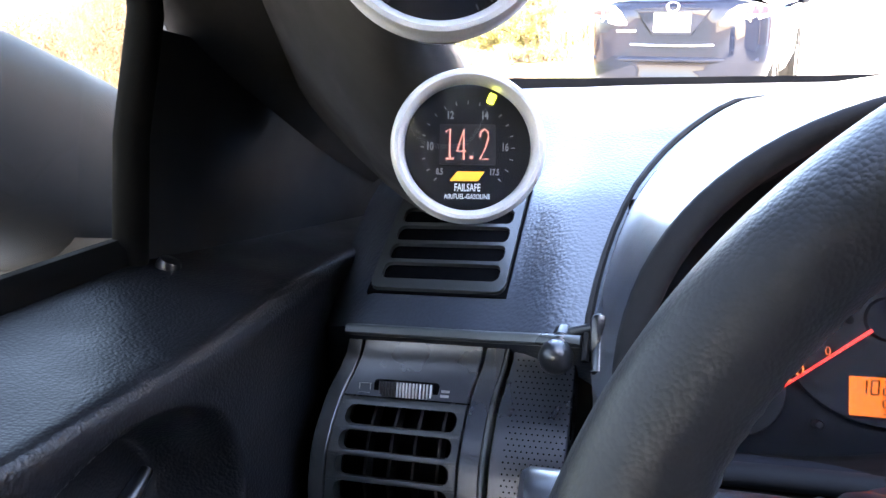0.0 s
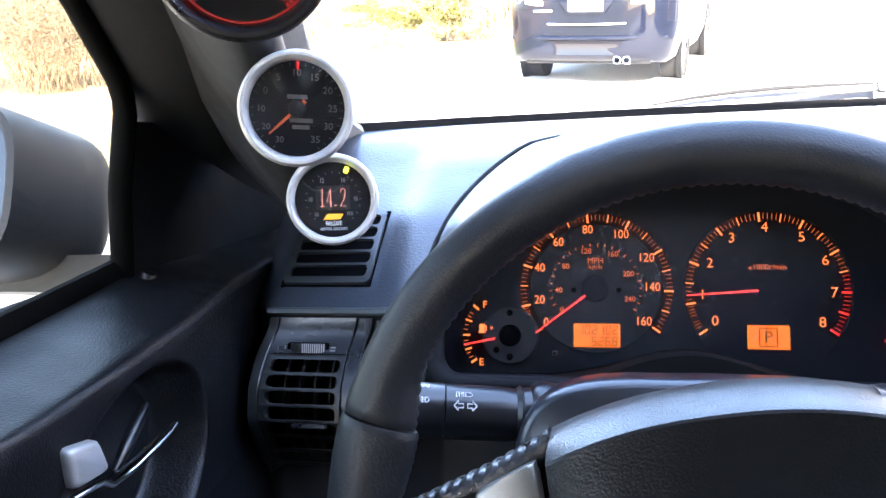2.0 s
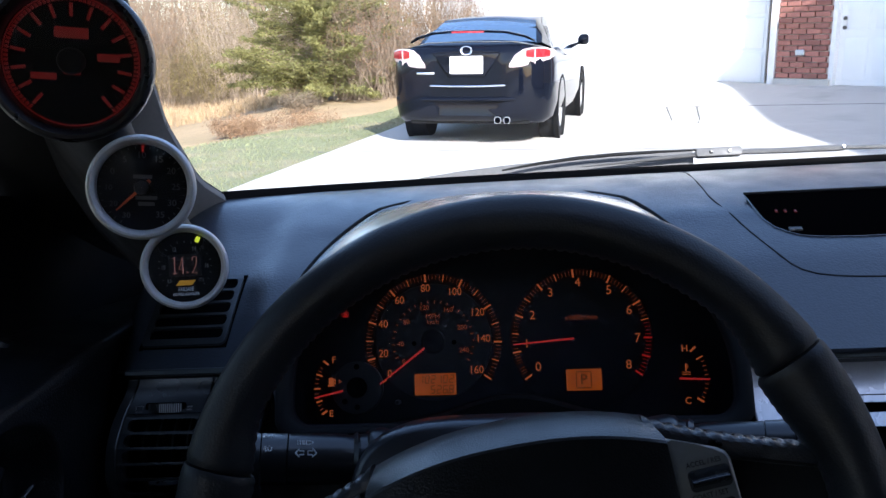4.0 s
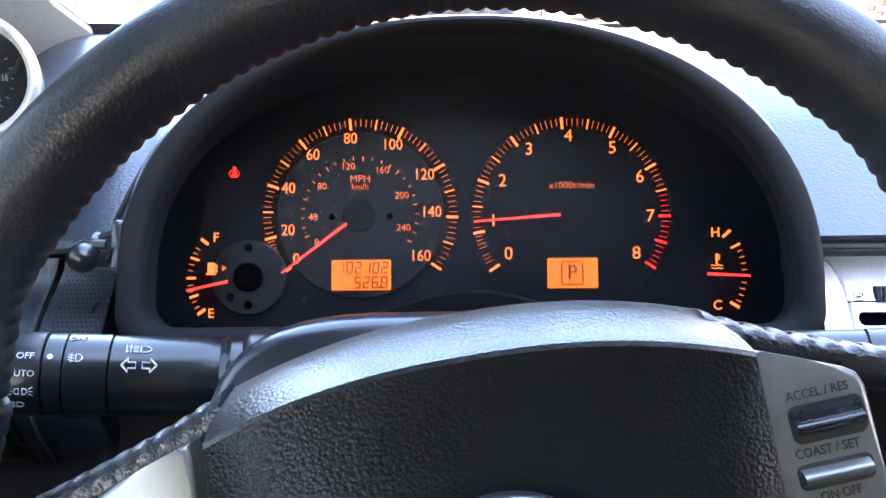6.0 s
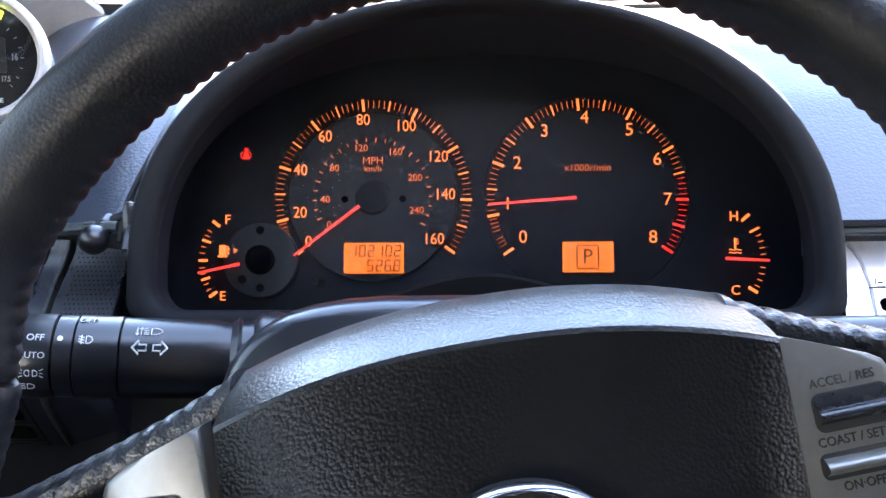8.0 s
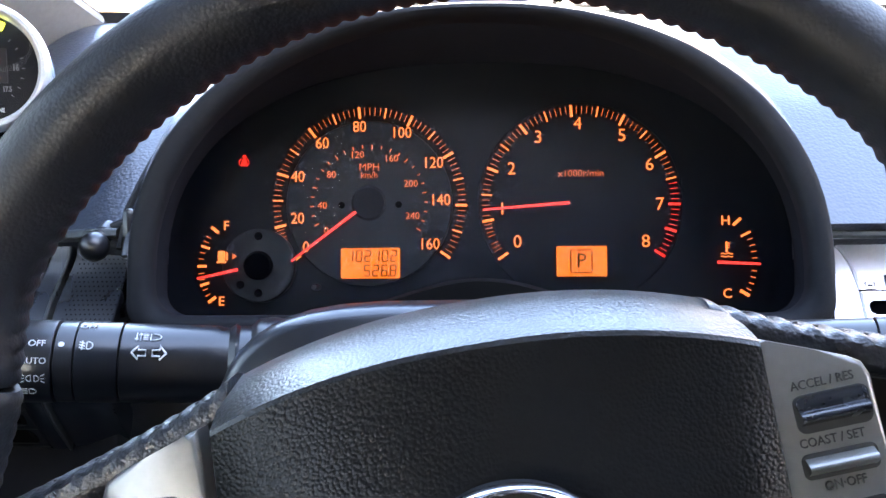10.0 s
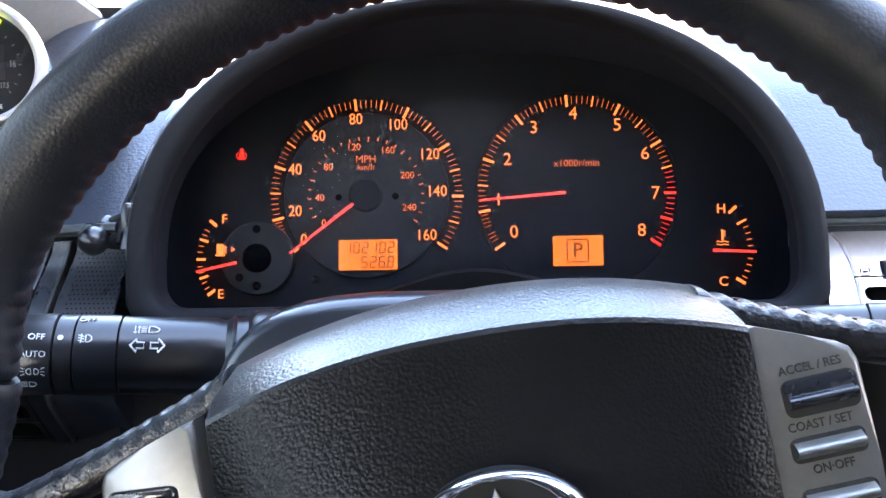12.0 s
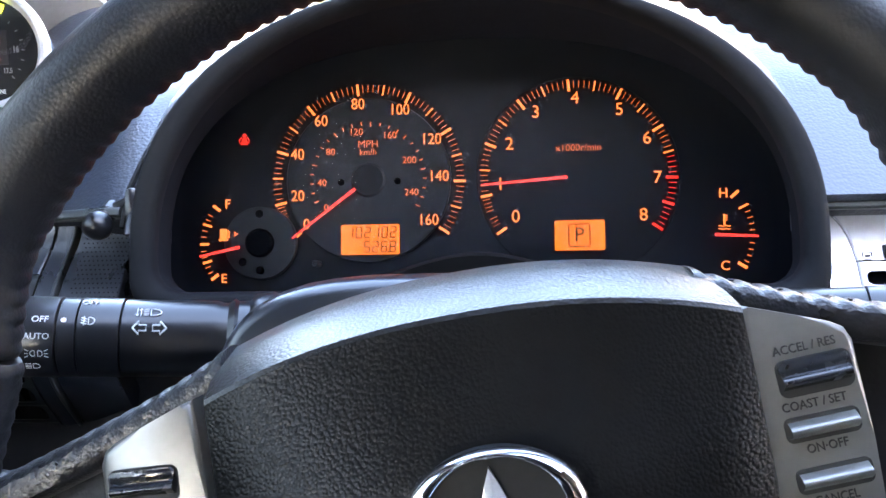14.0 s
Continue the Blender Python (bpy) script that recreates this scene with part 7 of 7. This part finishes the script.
# ---- parked saloon car ----
def saloon(at, heading):
    cm = Matrix.Translation(at) @ pose(0, 0, 0, 0, 0, heading)
    c = thing("parked_saloon", (0, 0, 0), "black four-door saloon with rear spoiler, parked on the drive", "car", frame_m=cm)
    # local: x right, y forward from the rear bumper, z up

    def skin(name, rows__, ma, label="", closed=False, par=None):
        b2 = bmesh.new()
        loft(b2, rows__, closed, closed)
        return part(name, b2, ma, par or c, label)

    def section(y, hw, zlow, zbelt, ztop, tuck=0.0):
        """Half-section mirrored: lower body up to the shoulder and across."""
        p = [(hw - 0.10, zlow), (hw - 0.03, zlow + 0.06), (hw, zlow + 0.22), (hw, zbelt - 0.16), (hw - 0.025, zbelt - 0.04), (hw - 0.09, zbelt + 0.01), (hw * 0.55, ztop - 0.01), (0.0, ztop)]
        return [Vector((x, y + tuck * (abs(z - 0.55)), z)) for x, z in p] + [Vector((-x, y + tuck * abs(z - 0.55), z)) for x, z in p[-2::-1]]

    def ring_(y, hw, zlow, zbelt, ztop):
        return section(y, hw, zlow, zbelt, ztop) + [Vector((-hw * 0.5, y, zlow - 0.01)), Vector((hw * 0.5, y, zlow - 0.01))]

    body = [ring_(-0.075, 0.40, 0.42, 0.90, 0.97), ring_(-0.085, 0.56, 0.35, 0.98, 1.03), ring_(-0.05, 0.70, 0.30, 1.01, 1.07), ring_(0.02, 0.80, 0.27, 1.035, 1.10), ring_(0.11, 0.865, 0.25, 1.045, 1.125), ring_(0.24, 0.905, 0.24, 1.045, 1.135), ring_(0.5, 0.915, 0.23, 1.03, 1.13),
            ring_(0.9, 0.92, 0.23, 1.00, 1.09), ring_(2.0, 0.92, 0.23, 0.96, 0.99), ring_(3.4, 0.915, 0.23, 0.92, 0.97), ring_(3.9, 0.90, 0.23, 0.86, 0.93), ring_(4.5, 0.84, 0.24, 0.74, 0.80), ring_(4.85, 0.70, 0.30, 0.62, 0.66)]
    skin("body", body, CARBLACK, closed=True)
    b2 = bmesh.new()
    gh = []
    for y, hw, z0, z1 in ((0.62, 0.70, 1.09, 1.11), (0.95, 0.66, 1.07, 1.29), (1.45, 0.60, 1.02, 1.41), (2.1, 0.60, 1.00, 1.445), (2.8, 0.61, 0.98, 1.40), (3.25, 0.66, 0.97, 1.20), (3.6, 0.70, 0.95, 0.97)):
        gh.append([Vector((hw + 0.13, y, z0 - 0.04)), Vector((hw + 0.02, y, lerp(z0, z1, 0.75))), Vector((hw - 0.06, y, z1 - 0.02)), Vector((0, y, z1)), Vector((-hw + 0.06, y, z1 - 0.02)), Vector((-hw - 0.02, y, lerp(z0, z1, 0.75))), Vector((-hw - 0.13, y, z0 - 0.04))])
    skin("roof", gh, CARBLACK)
    # rear window, lying on the slope
    b2 = bmesh.new()
    loft(b2, [[Vector((x * w, y, z + 0.012 - 0.03 * x * x)) for x in (-1, -.6, -.2, .2, .6, 1)] for w, y, z in ((0.66, 0.60, 1.125), (0.62, 0.85, 1.25), (0.56, 1.25, 1.385), (0.54, 1.40, 1.408))], False, False)
    part("rear_window", b2, CARGLASS, c, "rear window with the sky's reflection painted in blue")
    for s in (-1, 1):
        b2 = bmesh.new()
        b2.faces.new([b2.verts.new(p) for p in (Vector((s * 0.812, 1.0, 1.02)), Vector((s * 0.80, 3.2, 0.99)), Vector((s * 0.66, 2.75, 1.33)), Vector((s * 0.645, 1.6, 1.35)))])
        part("side_window", b2, CARGLASS, c)
    # spoiler
    b2 = bmesh.new()
    tube(b2, [Vector((x, 0.04 + 0.17 * abs(x / 0.70) ** 2.5, 1.232 - 0.112 * abs(x / 0.70) ** 4)) for x in (-0.70, -0.67, -0.6, -0.4, -0.2, 0, 0.2, 0.4, 0.6, 0.67, 0.70)], [0.02, 0.035, 0.05, 0.055, 0.055, 0.055, 0.055, 0.055, 0.05, 0.035, 0.02], 10, flat=0.28)
    sp_ = part("spoiler", b2, CARBLACK, c)
    b2 = bmesh.new()
    box(b2, (0, -0.012, 1.226), (0.36, 0.02, 0.018), 0.004)
    part("brake_lamp", b2, TAILRED, sp_)
    # tail lamps, wrapped round the rear corners
    for s in (-1, 1):
        def lamp_skin(table, out_):
            b3 = bmesh.new()
            rows3 = []
            for x, z0, z1, y in table:
                rows3.append([Vector((s * x, y - out_ * k, lerp(z0, z1, t))) for t, k in ((0, 0), (0.06, 0.8), (0.3, 1), (0.7, 1), (0.94, 0.8), (1, 0))] + [Vector((s * (x - 0.03), y + 0.08, z1)), Vector((s * (x - 0.03), y + 0.08, z0))])
            loft(b3, rows3, True, True)
            return b3
        tl = part("tail_lamp", lamp_skin([(0.47, 0.852, 0.885, -0.092), (0.53, 0.848, 0.985, -0.086), (0.62, 0.858, 1.040, -0.062), (0.72, 0.875, 1.058, -0.010), (0.81, 0.900, 1.056, 0.060), (0.875, 0.930, 1.040, 0.140), (0.915, 0.960, 1.022, 0.240)], 0.022), LAMPCLEAR, c, "clear tail lamp with a red upper part")
        part("red_lens", lamp_skin([(0.645, 0.955, 1.032, -0.058), (0.72, 0.945, 1.048, -0.018), (0.81, 0.945, 1.046, 0.052), (0.880, 0.955, 1.030, 0.138)], 0.022), TAILRED, tl)
        b3 = bmesh.new()
        box(b3, (s * 0.735, -0.030, 0.96), (0.012, 0.016, 0.15), 0.003)
        part("lamp_rib", b3, LAMPCLEAR, tl)
    b2 = bmesh.new()
    plate(b2, [(-0.34, 0.975), (-0.39, 1.005), (0.39, 1.005), (0.34, 0.975), (0.20, 0.76), (-0.20, 0.76)][::-1], -0.098, 0.02, 0.01)
    pr = part("plate_recess", b2, CARBLACK, c)
    b2 = bmesh.new()
    plate(b2, rounded(0.365, 0.185, 0.012, 3, 0, 0.882), -0.112, -0.09, 0.003)
    part("number_plate", b2, WHITEPAINT, pr, "plain white number plate")
    b2 = bmesh.new()
    lathe(b2, [(0.034, 0.0), (0.040, -0.010), (0.046, -0.012), (0.052, -0.006), (0.052, 0.0)], 28, Matrix.Translation((0, -0.098, 1.035)) @ Matrix.Diagonal((1.3, 1, 0.95, 1)))
    part("rear_badge", b2, CHROME, c, "round chrome badge")
    b2 = bmesh.new()
    box(b2, (-0.46, -0.090, 0.795), (0.20, 0.02, 0.024), 0.003)
    part("name_bar", b2, CHROME, c)
    b2 = bmesh.new()
    tube(b2, [Vector((x, -0.098 + 0.06 * abs(x / 0.5) ** 3, 0.655 + 0.012 * (x / 0.5) ** 2)) for x in (-0.5, -0.4, -0.2, 0, 0.2, 0.4, 0.5)], 0.015, 8, flat=0.8)
    part("chrome_strip", b2, CHROME, c, "chrome strip across the bumper")
    b2 = bmesh.new()
    tube(b2, [Vector((x, -0.088 + 0.20 * abs(x / 0.86) ** 3, 0.515)) for x in (-0.82, -0.7, -0.5, -0.25, 0, 0.25, 0.5, 0.7, 0.82)], 0.05, 10, flat=0.6)
    part("bumper_ledge", b2, CARBLACK, c)
    b2 = bmesh.new()
    box(b2, (0, 0.10, 0.29), (1.36, 0.20, 0.10), 0.03)
    part("bumper_valance", b2, RUBBER, c)
    for x in (0.34, 0.44):
        b2 = bmesh.new()
        lathe(b2, [(0.030, 0.0), (0.034, -0.06), (0.040, -0.06), (0.042, -0.03), (0.042, 0.10)], 24, Matrix.Translation((x, -0.03, 0.29)))
        part("exhaust_tip", b2, CHROME, c)
    for s in (-1, 1):
        for y in (0.98, 3.77):
            wm = Matrix.Translation((s * 0.80, y, 0.335)) @ pose(0, 0, 0, 0, 0, 90 * s)
            b2 = bmesh.new()
            lathe(b2, [(0.22, -0.11), (0.30, -0.115), (0.33, -0.09), (0.335, 0.0), (0.33, 0.09), (0.30, 0.105), (0.22, 0.10)], 40, wm)
            wh = part("wheel", b2, RUBBER, c, "black tyre")
            b2 = bmesh.new()
            lathe(b2, [(0.0001, -0.06), (0.05, -0.07), (0.06, -0.05), (0.18, -0.065), (0.225, -0.10), (0.228, 0.08)], 40, wm)
            part("rim", b2, ALU, wh)
            for k in range(7):
                b2 = bmesh.new()
                box(b2, (0, -0.085, 0.12), (0.05, 0.03, 0.18), 0.008, wm @ pose(0, 0, 0, 0, k * 360 / 7, 0))
                part("rim_spoke", b2, ALU, wh)
            b2 = bmesh.new()
            lathe(b2, [(0.37, -0.06), (0.40, -0.122), (0.36, -0.124), (0.345, -0.11), (0.345, 0.12), (0.0001, 0.12)], 40, wm)
            part("wheel_arch", b2, RUBBER, c)
        b2 = bmesh.new()
        loft(b2, [[Vector((s * (0.93 + 0.10 * t), 3.0 + 0.09 * k * math.cos(a), 1.115 + 0.075 * k * math.sin(a))) for a in (2 * math.pi * j / 16 for j in range(16))] for t, k in ((-0.2, 0.35), (0.1, 0.85), (0.5, 1.0), (1.0, 0.95), (1.3, 0.6))], True, True)
        dm = part("door_mirror", b2, CARBLACK, c)
        b2 = bmesh.new()
        tube(b2, [Vector((s * 0.80, 3.03, 1.02)), Vector((s * 0.88, 3.01, 1.05)), Vector((s * 0.97, 3.0, 1.085))], [0.05, 0.034, 0.03], 10, flat=0.6)
        part("mirror_foot", b2, CARBLACK, dm)
    return c


saloon(Vector((-0.395, 8.68, 0.01)), -10.0)
